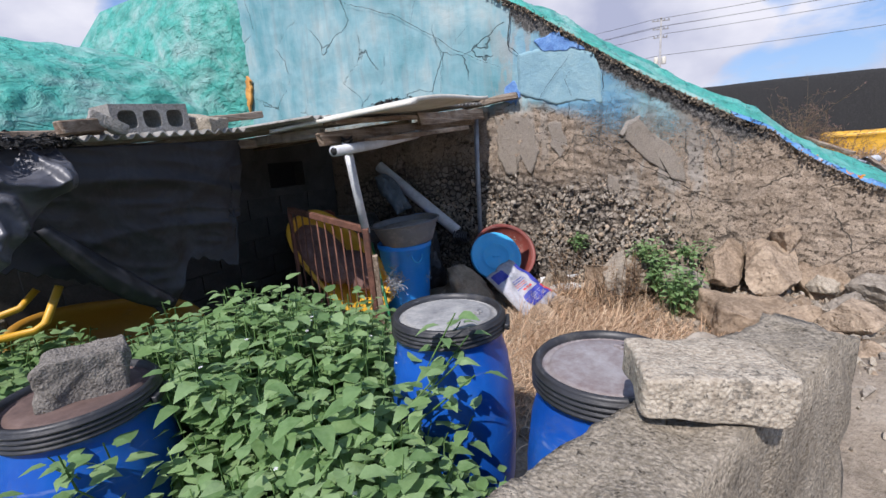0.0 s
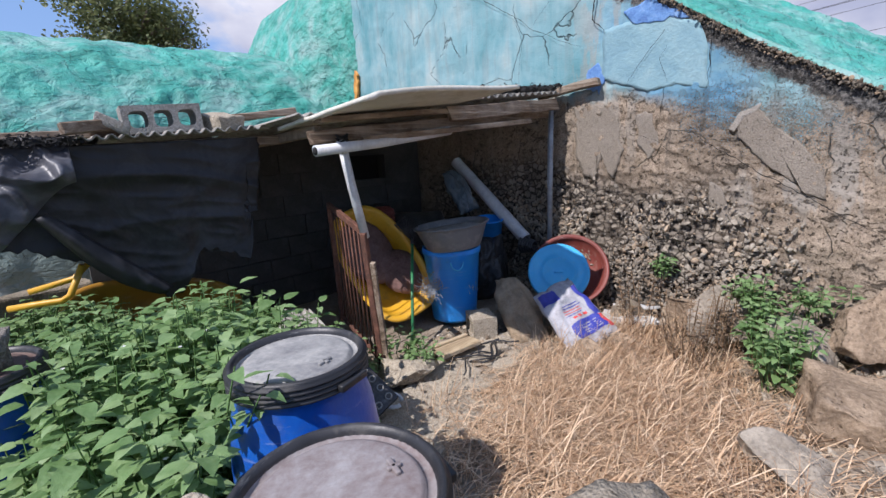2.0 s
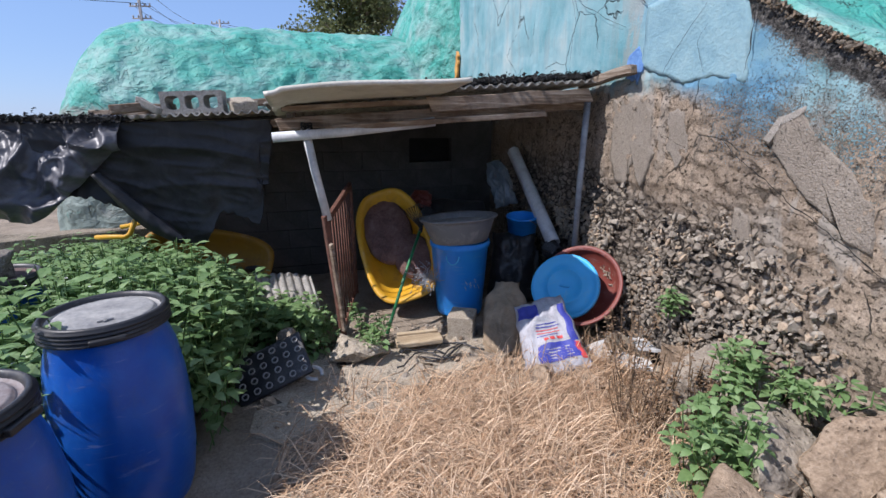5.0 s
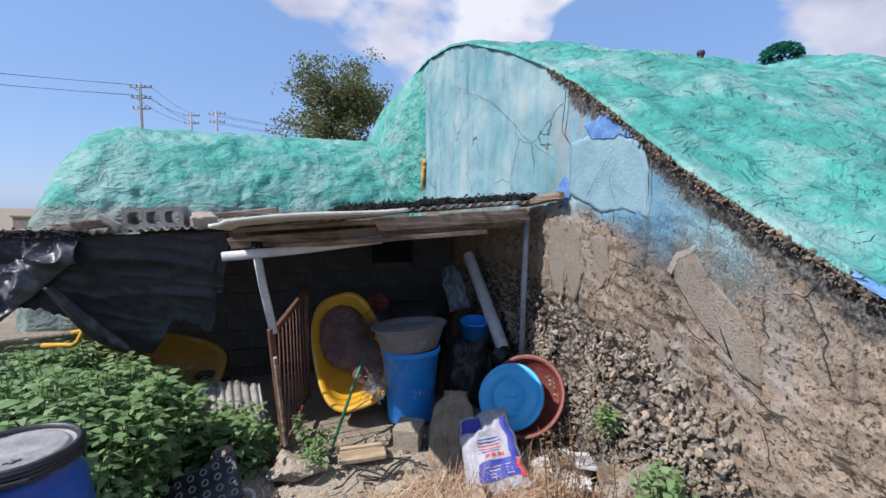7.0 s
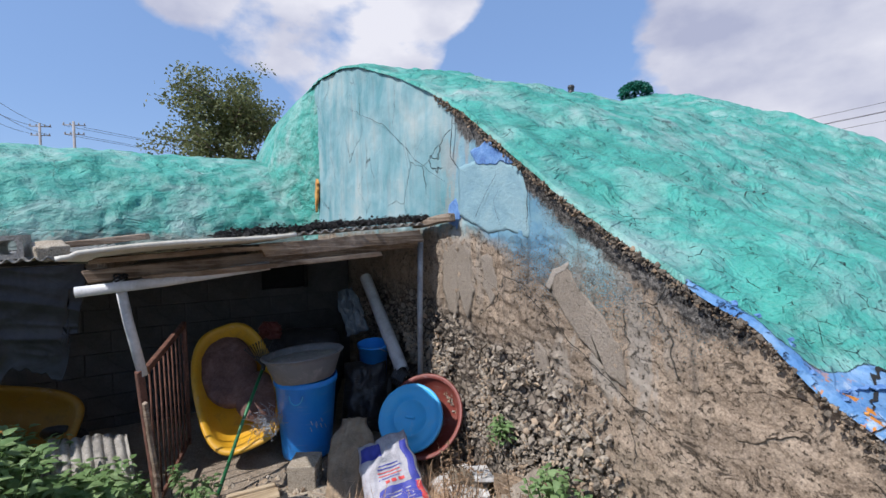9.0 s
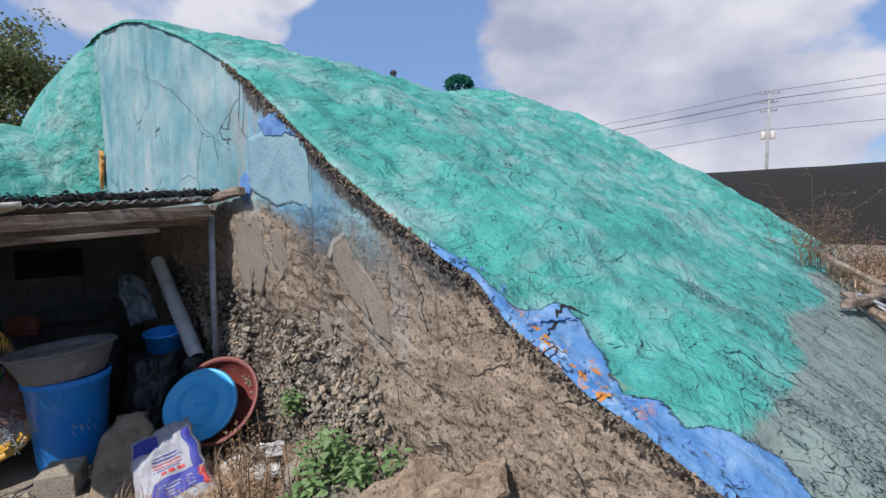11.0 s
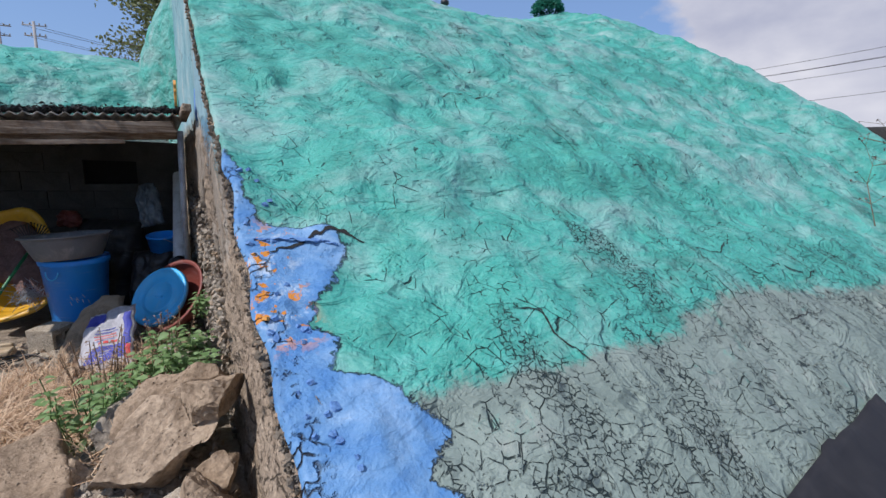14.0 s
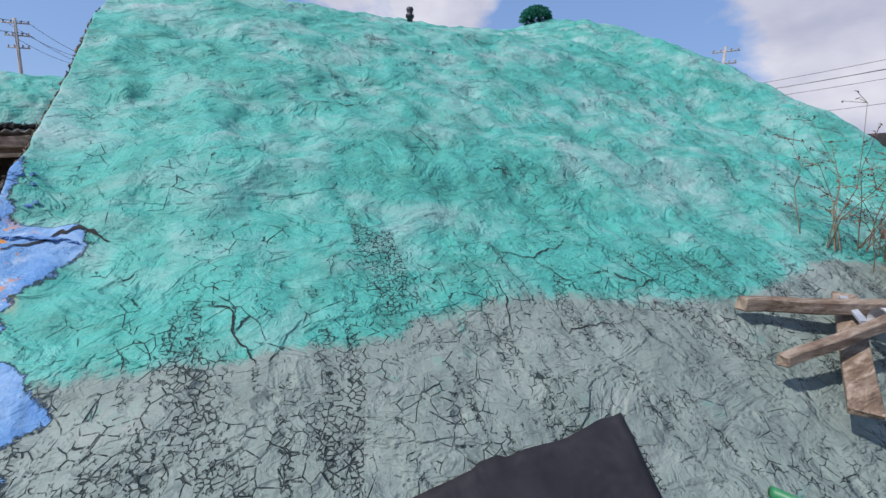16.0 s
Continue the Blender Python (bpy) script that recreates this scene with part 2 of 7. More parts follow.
    run = n.noise(2.4, 6, 0.7, 0.5, n.scaled(0.6, 1.9, 0.6))
    cz = n.attr("craze")
    where1 = n.ramp(n.math("ADD", n.noise(1.7, 5, 0.7), n.math("MULTIPLY", cz, 0.05)), (0.55, 0.0), (0.6, 1.0))
    where2 = n.ramp(n.math("ADD", n.noise(2.9, 6, 0.72), n.math("MULTIPLY", cz, 0.09)), (0.59, 0.0), (0.64, 1.0))
    where3 = n.ramp(n.math("ADD", run, n.math("MULTIPLY", cz, 0.10)), (0.625, 0.0), (0.67, 1.0))
    cr = n.math("MAXIMUM", n.math("MULTIPLY", c1, where1), n.math("MAXIMUM", n.math("MULTIPLY", c2, where2), n.math("MULTIPLY", c3, where3)))
    cr = n.math("MULTIPLY", cr, n.math("SUBTRACT", 1.0, n.math("MULTIPLY", bmask, 0.97)))
    col = n.mix(n.math("MULTIPLY", where3, 0.16), col, (0.06, 0.075, 0.075))
    col = n.mix(n.math("MULTIPLY", cr, 0.94), col, (0.010, 0.022, 0.022))
    # chips and dirt specks
    speck = n.math("MULTIPLY", n.ramp(n.voronoi(30), (0.09, 1.0), (0.16, 0.0)), n.ramp(n.noise(5.2, 5, 0.7), (0.54, 0.0), (0.62, 1.0)))
    col = n.mix(n.math("MULTIPLY", n.math("MULTIPLY", speck, n.math("SUBTRACT", 1.0, bmask)), 0.85), col, (0.02, 0.05, 0.05))
    # trowel relief: soft swells, crisp overlaps and a few deep dents
    lap1 = n.ramp(n.noise(3.4, 4, 0.55, 1.1, along), (0.37, 0.0), (0.45, 0.45), (0.51, 0.47), (0.565, 1.0))
    lap2 = n.ramp(n.noise(8.5, 4, 0.6, 0.8, along), (0.39, 0.0), (0.46, 0.5), (0.54, 0.5), (0.60, 1.0))
    dent = n.math("MULTIPLY", n.ramp(n.voronoi(5.5, "F1", n.warped(6.0, 0.10)), (0.06, 1.0), (0.24, 0.0)), n.ramp(n.noise(2.1, 4, 0.6), (0.5, 0.0), (0.58, 1.0)))
    swell = n.noise(4.2, 3, 0.5, 0.3, along)
    h = n.math("ADD", n.math("MULTIPLY", swell, 1.35), n.math("ADD", n.math("MULTIPLY", lap1, 0.34), n.math("MULTIPLY", lap2, 0.14)))
    h = n.math("SUBTRACT", h, n.math("MULTIPLY", dent, 0.45))
    h = n.math("MULTIPLY", h, n.math("SUBTRACT", 1.0, n.math("MULTIPLY", bmask, 0.6)))
    h = n.math("ADD", h, n.math("ADD", n.math("MULTIPLY", n.noise(22, 4, 0.6), 0.2), n.math("MULTIPLY", fine, 0.05)))
    h = n.math("SUBTRACT", h, n.math("MULTIPLY", n.math("MAXIMUM", cr, speck), 0.2))
    h = n.math("SUBTRACT", h, n.math("MULTIPLY", bmask, 0.3))
    h = n.math("SUBTRACT", h, n.math("MULTIPLY", bare, 0.5))
    return n.done(col, 0.6, 0, h, 0.05, 0.3)


def gable_mat():
    """Pale blue lime paint above, running out downward over bare grey mortar with streaks."""
    n = Nodes("gable plaster")
    blotch, mid, fine = n.noise(1.6, 7, 0.65, 0.4), n.noise(8, 6, 0.7), n.noise(70, 4, 0.75)
    run = n.noise(2.2, 6, 0.65, 0.2, n.scaled(6, 6, 0.55))
    soft = n.noise(1.8, 6, 0.62, 0.4, n.scaled(2.2, 2.2, 0.6))
    paint = n.ramp(n.math("ADD", n.math("MULTIPLY", blotch, 0.5), n.math("ADD", n.math("MULTIPLY", soft, 0.35), n.math("MULTIPLY", run, 0.17))),
                   (0.40, (0.12, 0.28, 0.31)), (0.5, (0.21, 0.355, 0.385)), (0.58, (0.30, 0.41, 0.42)), (0.68, (0.41, 0.46, 0.44)))
    deep = n.ramp(n.noise(1.3, 5, 0.6), (0.46, 0.0), (0.62, 1.0))
    paint = n.mix(n.math("MULTIPLY", deep, n.attr("blueing")), paint, n.ramp(mid, (0.35, (0.10, 0.24, 0.36)), (0.65, (0.19, 0.345, 0.43))))
    mortar = n.ramp(n.math("ADD", n.math("MULTIPLY", mid, 0.55), n.math("MULTIPLY", run, 0.45)),
                    (0.33, (0.10, 0.076, 0.056)), (0.42, (0.235, 0.184, 0.138)), (0.55, (0.335, 0.272, 0.21)), (0.7, (0.44, 0.37, 0.295)))
    mortar = n.mix(0.45, mortar, n.ramp(n.noise(95, 4, 0.8), (0.36, (0.06, 0.043, 0.03)), (0.5, (0.30, 0.225, 0.155)), (0.64, (0.58, 0.47, 0.35))))
    rub = n.ramp(n.voronoi(17, "F1", n.warped(9, 0.05), "Color"), (0.2, (0.17, 0.145, 0.12)), (0.8, (0.36, 0.31, 0.25)))
    gap = n.ramp(n.voronoi(17, "DISTANCE_TO_EDGE", n.warped(9, 0.05)), (0.02, 0.0), (0.16, 1.0))
    rub = n.mix(gap, (0.05, 0.042, 0.035), rub)
    mortar = n.mix(n.attr("rubble"), mortar, rub)
    ed = n.math("ADD", n.attr("paint_d"), n.math("MULTIPLY", n.math("SUBTRACT", n.noise(5, 8, 0.72), 0.5), 0.55))
    grit = n.math("MULTIPLY", n.math("SUBTRACT", n.noise(120, 5, 0.8), 0.5), n.math("MULTIPLY", n.attr("grit"), 2.6))
    ed = n.math("ADD", ed, grit)
    mask = n.ramp(ed, (0.42, 0.0), (0.60, 1.0))
    stain = n.ramp(n.noise(1.3, 7, 0.66, 0.6), (0.50, 0.0), (0.66, 0.5))
    mortar = n.mix(stain, mortar, n.ramp(n.noise(60, 5, 0.8), (0.38, (0.035, 0.027, 0.02)), (0.6, (0.17, 0.13, 0.095))))
    col = n.mix(mask, mortar, paint)
    drip = n.math("MULTIPLY", n.ramp(run, (0.52, 0.0), (0.66, 1.0)), n.attr("drip"))
    col = n.mix(n.math("MULTIPLY", drip, 0.75), col, (0.06, 0.055, 0.05))
    pale = n.math("MULTIPLY", n.ramp(n.noise(3.1, 5, 0.6, 0.3, n.scaled(3, 3, 0.9)), (0.5, 0.0), (0.56, 1.0)), n.attr("smear"))
    col = n.mix(n.math("MULTIPLY", pale, 0.85), col, n.ramp(fine, (0.3, (0.25, 0.22, 0.185)), (0.7, (0.36, 0.33, 0.285))))
    gravel = n.ramp(n.noise(52, 6, 0.8), (0.36, (0.012, 0.012, 0.012)), (0.5, (0.075, 0.072, 0.068)), (0.66, (0.24, 0.225, 0.205)))
    col = n.mix(n.ramp(n.math("ADD", n.attr("strip"), n.math("MULTIPLY", n.math("SUBTRACT", n.noise(14, 6, 0.75), 0.5), 0.9)), (0.45, 0.0), (0.6, 1.0)), col, gravel)
    w = n.warped(3.0, 0.25)
    cr = n.ramp(n.voronoi(1.6, "DISTANCE_TO_EDGE", w), (0.0, 1.0), (0.007, 0.0))
    cr = n.math("MULTIPLY", cr, n.ramp(n.noise(1.9, 4, 0.6), (0.47, 0.0), (0.53, 1.0)))
    col = n.mix(n.math("MULTIPLY", cr, 0.8), col, (0.05, 0.06, 0.06))
    pit = n.math("MULTIPLY", n.math("SUBTRACT", 1.0, mask), n.ramp(n.noise(38, 6, 0.8), (0.37, 1.0), (0.44, 0.0)))
    # stretched craters; their shadows are painted near-black into the mortar below
    crev = n.math("MULTIPLY", n.math("SUBTRACT", 1.0, mask), n.ramp(n.noise(10, 8, 0.74, 0.7, n.scaled(0.75, 1.0, 1.5)), (0.375, 1.0), (0.43, 0.0)))
    crev = n.math("MULTIPLY", crev, n.ramp(n.noise(2.2, 4, 0.6), (0.42, 0.15), (0.55, 1.0)))
    pit = n.math("MAXIMUM", pit, crev)
    col = n.mix(n.math("MULTIPLY", pit, 0.75), col, (0.03, 0.025, 0.02))
    h = n.math("ADD", n.math("MULTIPLY", mid, 0.5), n.math("MULTIPLY", fine, 0.25))
    h = n.math("SUBTRACT", h, n.math("MULTIPLY", n.math("ADD", pit, cr), 0.7))
    h = n.math("ADD", h, n.math("MULTIPLY", mask, 0.25))
    return n.done(col, 0.9, 0, h, 0.015, 0.2)


def leaf_mat(name, dark, base, light):
    n = Nodes(name)
    r = n.island()
    col = n.ramp(r, (0.0, dark), (0.45, base), (1.0, light))
    col = n.mix(0.25, col, n.ramp(n.noise(40, 3), (0.35, dark), (0.65, light)))
    n.bsdf.inputs["Transmission Weight"].default_value = 0.0
    m = n.done(col, 0.5, 0, n.noise(60, 3), 0.003, 0.4)
    tr = n.t.nodes.new("ShaderNodeBsdfTranslucent")
    n.put(tr.inputs["Color"], n.mix(0.5, col, light))
    sh = n.t.nodes.new("ShaderNodeMixShader")
    sh.inputs[0].default_value = 0.35
    n.t.links.new(n.bsdf.outputs[0], sh.inputs[1])
    n.t.links.new(tr.outputs[0], sh.inputs[2])
    n.t.links.new(sh.outputs[0], n.t.nodes["Material Output"].inputs["Surface"])
    return m


def straw_mat(name, dark, base, light):
    n = Nodes(name)
    col = n.ramp(n.island(), (0.0, dark), (0.5, base), (1.0, light))
    return n.done(n.mix(0.2, col, n.ramp(n.noise(30, 3), (0.35, dark), (0.65, light))), 0.8)


def rock_mat(name, dark, base, light):
    n = Nodes(name)
    big = n.noise(5, 7, 0.7, 0.5)
    fine = n.noise(48, 5, 0.75)
    tone = n.mix(n.chance(), base, light)
    col = n.mix(n.ramp(big, (0.36, 1.0), (0.56, 0.0)), tone, dark)
    col = n.mix(0.45, col, n.ramp(fine, (0.3, dark), (0.52, base), (0.72, light)))
    spot = n.ramp(n.noise(90, 4, 0.8), (0.3, 1.0), (0.42, 0.0))
    pit = n.math("MULTIPLY", n.ramp(n.voronoi(42, "F1", n.warped(20, 0.03)), (0.12, 1.0), (0.3, 0.0)), n.ramp(n.noise(9, 4), (0.42, 0.0), (0.58, 1.0)))
    col = n.mix(n.math("MULTIPLY", n.math("MAXIMUM", spot, pit), 0.6), col, dark)
    h = n.math("ADD", n.math("MULTIPLY", big, 0.9), n.math("MULTIPLY", fine, 0.7))
    h = n.math("ADD", h, n.math("MULTIPLY", n.noise(17, 5, 0.7), 0.7))
    return n.done(col, 0.94, 0, n.math("SUBTRACT", h, n.math("MULTIPLY", pit, 0.6)), 0.011, 0.15)


def ground_mat():
    n = Nodes("yard earth")
    big, mid, fine = n.noise(1.3, 6, 0.65), n.noise(7, 6, 0.7), n.noise(50, 4, 0.75)
    col = n.ramp(n.math("ADD", n.math("MULTIPLY", big, 0.5), n.math("MULTIPLY", mid, 0.5)),
                 (0.36, (0.11, 0.085, 0.06)), (0.5, (0.27, 0.215, 0.16)), (0.64, (0.38, 0.32, 0.25)))
    col = n.mix(0.4, col, n.ramp(fine, (0.3, (0.10, 0.08, 0.06)), (0.7, (0.46, 0.4, 0.32))))
    return n.done(col, 0.95, 0, n.math("ADD", mid, n.math("MULTIPLY", fine, 0.5)), 0.025, 0.1)


def plastic(name, base, scuff, rough=0.35, dirt=(0.25, 0.22, 0.18), amount=0.35):
    n = Nodes(name)
    fade = n.mix(n.ramp(n.noise(5, 5, 0.6), (0.4, 0.0), (0.7, 0.6)), base, scuff)
    mud = n.ramp(n.noise(9, 7, 0.75, 0.5), (0.52, 0.0), (0.72, 1.0))
    col = n.mix(n.math("MULTIPLY", mud, amount), fade, dirt)
    scr = n.noise(3, 5, 0.7, 0.3, n.scaled(2, 2, 14))
    col = n.mix(n.math("MULTIPLY", n.ramp(scr, (0.6, 0.0), (0.68, 1.0)), 0.12), col, (0.7, 0.72, 0.72))
    return n.done(col, n.math("ADD", n.math("MULTIPLY", mud, 0.3), rough), 0, n.noise(20, 4), 0.002, 0.45)


def sheet_mat(name, base, light, rough):
    n = Nodes(name)
    crease = n.noise(4, 3, 0.45, 0.6)
    # pale patches: dust, plus painted sheen on the grey-black sheet
    dust = n.ramp(n.noise(3.5, 7, 0.7, 0.4), (0.45, 0.0), (0.72, 0.8))
    col = n.mix(dust, base, light)
    return n.done(col, n.math("ADD", n.math("MULTIPLY", dust, 0.25), rough), 0, crease, 0.025, 0.4)


M = {
    "mound": mound_mat(), "gable": gable_mat(), "earth": ground_mat(),
    "concrete": gritty("old concrete", (0.30, 0.255, 0.195), (0.13, 0.11, 0.08), (0.47, 0.415, 0.33), 0.85),
    "pale concrete": gritty("pale concrete", (0.43, 0.37, 0.285), (0.24, 0.195, 0.145), (0.60, 0.535, 0.435), 0.8),
    "dark concrete": gritty("lichen dark concrete", (0.20, 0.18, 0.155), (0.09, 0.08, 0.07), (0.33, 0.30, 0.26), 0.8),
    "block": gritty("grey cement block", (0.34, 0.325, 0.295), (0.2, 0.19, 0.17), (0.47, 0.45, 0.42), 0.4),
    # the shed's inner shade is put into this dark wall colour
    "dim wall": surface("cement render darkened for shed shade", (0.075, 0.072, 0.068), (0.04, 0.038, 0.036), (0.115, 0.11, 0.10), 3, 0.92, 0.008, 60),
    "rock": rock_mat("tan field stone", (0.10, 0.068, 0.045), (0.335, 0.25, 0.172), (0.54, 0.43, 0.315)),
    "grey rock": rock_mat("grey field stone", (0.12, 0.10, 0.08), (0.31, 0.265, 0.21), (0.44, 0.39, 0.32)),
    "rubble": rock_mat("grey brown rubble", (0.06, 0.05, 0.04), (0.19, 0.16, 0.125), (0.33, 0.285, 0.23)),
    "drum blue": plastic("blue drum plastic", (0.006, 0.07, 0.36), (0.015, 0.13, 0.5), 0.3, (0.12, 0.13, 0.14), 0.25),
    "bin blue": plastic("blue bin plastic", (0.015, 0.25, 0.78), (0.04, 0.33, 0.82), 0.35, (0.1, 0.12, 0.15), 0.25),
    "lid blue": plastic("sky blue lid plastic", (0.045, 0.39, 0.74), (0.08, 0.47, 0.80), 0.4, (0.3, 0.33, 0.33), 0.2),
    "black plastic": plastic("black plastic", (0.018, 0.018, 0.02), (0.05, 0.05, 0.055), 0.45, (0.2, 0.19, 0.17), 0.3),
    "grey plastic": plastic("grey rubber basin", (0.15, 0.15, 0.155), (0.22, 0.22, 0.22), 0.5, (0.38, 0.36, 0.33), 0.7),
    "red plastic": plastic("brown red basin", (0.16, 0.035, 0.026), (0.24, 0.06, 0.045), 0.5, (0.25, 0.17, 0.14), 0.4),
    "yellow plastic": plastic("yellow barrow tub", (0.62, 0.33, 0.02), (0.68, 0.4, 0.06), 0.4, (0.24, 0.15, 0.06), 0.5),
    # the barrow yellow, muddied and darkened to hold the tarp's shade
    "old yellow": plastic("dirty yellow barrow tub in painted shade", (0.33, 0.16, 0.015), (0.42, 0.22, 0.03), 0.5, (0.16, 0.10, 0.05), 0.6),
    "lid dust": surface("dusty lid top", (0.27, 0.27, 0.26), (0.13, 0.13, 0.135), (0.46, 0.44, 0.40), 5, 0.75, 0.003, 40),
    "lid rust": surface("rusty muddy lid top", (0.10, 0.06, 0.05), (0.05, 0.035, 0.03), (0.18, 0.12, 0.10), 4, 0.75, 0.003, 40),
    "lid mud": surface("muddy lid top", (0.2, 0.17, 0.165), (0.12, 0.07, 0.06), (0.34, 0.33, 0.33), 4, 0.7, 0.003, 40),
    "tarp": sheet_mat("black tarp", (0.014, 0.014, 0.016), (0.062, 0.062, 0.068), 0.5),
    # both greys are raised to stand in for sky reflected in the creases
    "sheen tarp": sheet_mat("grey black tarp with painted sheen", (0.055, 0.056, 0.066), (0.18, 0.182, 0.2), 0.38),
    "net": surface("black shade net", (0.012, 0.012, 0.013), (0.004, 0.004, 0.004), (0.05, 0.048, 0.045), 20, 0.9, 0.01, 120),
    "mat": sheet_mat("black rubber mat", (0.014, 0.013, 0.015), (0.035, 0.034, 0.037), 0.6),
    "wood": wood_mat("weathered plank", (0.17, 0.115, 0.075), (0.04, 0.027, 0.018), (0.38, 0.31, 0.24), "y"),
    "wood x": wood_mat("weathered board", (0.17, 0.12, 0.08), (0.05, 0.035, 0.025), (0.38, 0.32, 0.25), "x"),
    "fresh wood": wood_mat("tan plank", (0.42, 0.32, 0.2), (0.2, 0.14, 0.08), (0.58, 0.48, 0.34), "y"),
    "panel": surface("cream roof panel", (0.62, 0.60, 0.52), (0.42, 0.39, 0.31), (0.72, 0.70, 0.63), 4, 0.6, 0.002, 50),
    "slate": surface("fibre cement sheet", (0.30, 0.28, 0.25), (0.12, 0.11, 0.095), (0.5, 0.48, 0.43), 7, 0.9, 0.006, 80),
    "pvc": surface("white pvc pipe", (0.58, 0.59, 0.60), (0.36, 0.36, 0.36), (0.68, 0.69, 0.70), 6, 0.45, 0.001, 60),
    "grey pvc": surface("grey pvc pipe", (0.30, 0.33, 0.37), (0.18, 0.19, 0.21), (0.42, 0.45, 0.48), 6, 0.5, 0.001, 60),
    "rust": surface("rusty iron", (0.12, 0.045, 0.028), (0.045, 0.02, 0.014), (0.25, 0.12, 0.08), 14, 0.85, 0.004, 90),
    "burlap": surface("brown paper sack", (0.30, 0.225, 0.15), (0.16, 0.115, 0.07), (0.42, 0.33, 0.23), 7, 0.9, 0.006, 130),
    "bag white": surface("white woven sack", (0.36, 0.36, 0.39), (0.18, 0.17, 0.18), (0.48, 0.48, 0.52), 8, 0.6, 0.003, 140),
    "bag blue": surface("blue sack print", (0.03, 0.04, 0.30), (0.02, 0.03, 0.2), (0.07, 0.08, 0.4), 8, 0.6, 0.003, 140),
    "bag red": surface("red sack print", (0.55, 0.05, 0.05), (0.4, 0.04, 0.04), (0.65, 0.1, 0.1), 8, 0.6, 0.003, 140),
    "green": plastic("green stick", (0.02, 0.16, 0.06), (0.05, 0.26, 0.1), 0.45),
    "mud red": surface("dried red mud", (0.16, 0.085, 0.07), (0.08, 0.04, 0.035), (0.25, 0.16, 0.14), 9, 0.9, 0.01, 60),
    "steel": surface("galvanised steel", (0.35, 0.35, 0.35), (0.2, 0.2, 0.2), (0.5, 0.5, 0.5), 10, 0.5, 0.001, 60, 0.8),
    "leaf": leaf_mat("weed leaf", (0.095, 0.18, 0.058), (0.18, 0.30, 0.11), (0.31, 0.43, 0.205)),
    "tree leaf": leaf_mat("tree leaf", (0.05, 0.075, 0.03), (0.11, 0.145, 0.055), (0.22, 0.24, 0.10)),
    "straw": straw_mat("dry straw", (0.20, 0.11, 0.055), (0.50, 0.32, 0.185), (0.76, 0.58, 0.40)),
    "green stem": straw_mat("green stem", (0.05, 0.12, 0.03), (0.08, 0.17, 0.04), (0.12, 0.2, 0.06)),
    "stem": straw_mat("weed stem", (0.10, 0.06, 0.035), (0.17, 0.11, 0.06), (0.26, 0.17, 0.10)),
    "bark": surface("grey bark", (0.16, 0.13, 0.10), (0.07, 0.055, 0.04), (0.26, 0.22, 0.18), 9, 0.95, 0.02, 50),
    "rag": surface("white rag", (0.6, 0.6, 0.58), (0.4, 0.39, 0.37), (0.7, 0.7, 0.69), 9, 0.9, 0.003, 90),
    "hill": surface("far wooded hill", (0.06, 0.08, 0.09), (0.045, 0.06, 0.07), (0.08, 0.1, 0.11), 0.05, 0.95, 0.0, 0.3),
    "pole": surface("concrete pole", (0.33, 0.32, 0.31), (0.22, 0.21, 0.2), (0.42, 0.41, 0.4), 2, 0.9, 0.002, 30),
    "film": sheet_mat("clear grey film", (0.09, 0.115, 0.135), (0.30, 0.33, 0.35), 0.2),
    "orange": surface("orange flake", (0.6, 0.26, 0.05), (0.4, 0.15, 0.03), (0.7, 0.4, 0.12), 12, 0.8, 0.004, 70),
    "blue flake": surface("blue paint flake", (0.10, 0.24, 0.50), (0.04, 0.12, 0.34), (0.24, 0.38, 0.60), 12, 0.75, 0.006, 70),
    "hedge": leaf_mat("far shrub leaf", (0.05, 0.09, 0.02), (0.10, 0.16, 0.04), (0.2, 0.26, 0.08)),
    "plate blue": surface("pale blue plate", (0.21, 0.35, 0.395), (0.15, 0.28, 0.34), (0.27, 0.40, 0.43), 5, 0.85, 0.006, 60),
    "render": gritty("grey render", (0.27, 0.232, 0.19), (0.17, 0.145, 0.115), (0.35, 0.31, 0.26), 0.2),
    "pale render": gritty("pale render", (0.36, 0.33, 0.29), (0.25, 0.22, 0.18), (0.46, 0.43, 0.38), 0.3),
    # near-black that paints the shade inside openings, cracks and under edges
    "dark hole": surface("near-black for unlit gaps", (0.012, 0.012, 0.012), (0.006, 0.006, 0.006), (0.02, 0.02, 0.02), 4, 0.9, 0.0, 30),
}

# ---- mesh helpers ----
def mesh_of(name, bm, smooth=True):
    me = bpy.data.meshes.new(name)
    bm.to_mesh(me)
    bm.free()
    if smooth:
        me.shade_smooth()
    return me


def part(name, bm, material, parent=None, label="", smooth=True, m=None):
    """Links a bmesh as one mesh object, under parent if one is given."""
    ob = new(name, mesh_of(name, bm, smooth))
    for k in (material if isinstance(material, (list, tuple)) else (material,)):
        ob.data.materials.append(M[k])
    ob.parent = parent
    if m is not None:
        ob.matrix_basis = m
    if label:
        ob["label"] = label
    return ob


def thing(name, label, category, m=None, group=""):
    ob = new(name)
    ob.empty_display_size = 0.1
    if m is not None:
        ob.matrix_basis = m
    return tagged(ob, label, category, group)


def n3(x, y, z, s=1.0):
    return noise.noise((x * s, y * s, z * s))


def fbm(x, y, z, s=1.0, o=4):
    return sum(noise.noise((x * s * 2 ** i, y * s * 2 ** i, z * s * 2 ** i + 7.3 * i)) * 0.5 ** i for i in range(o))


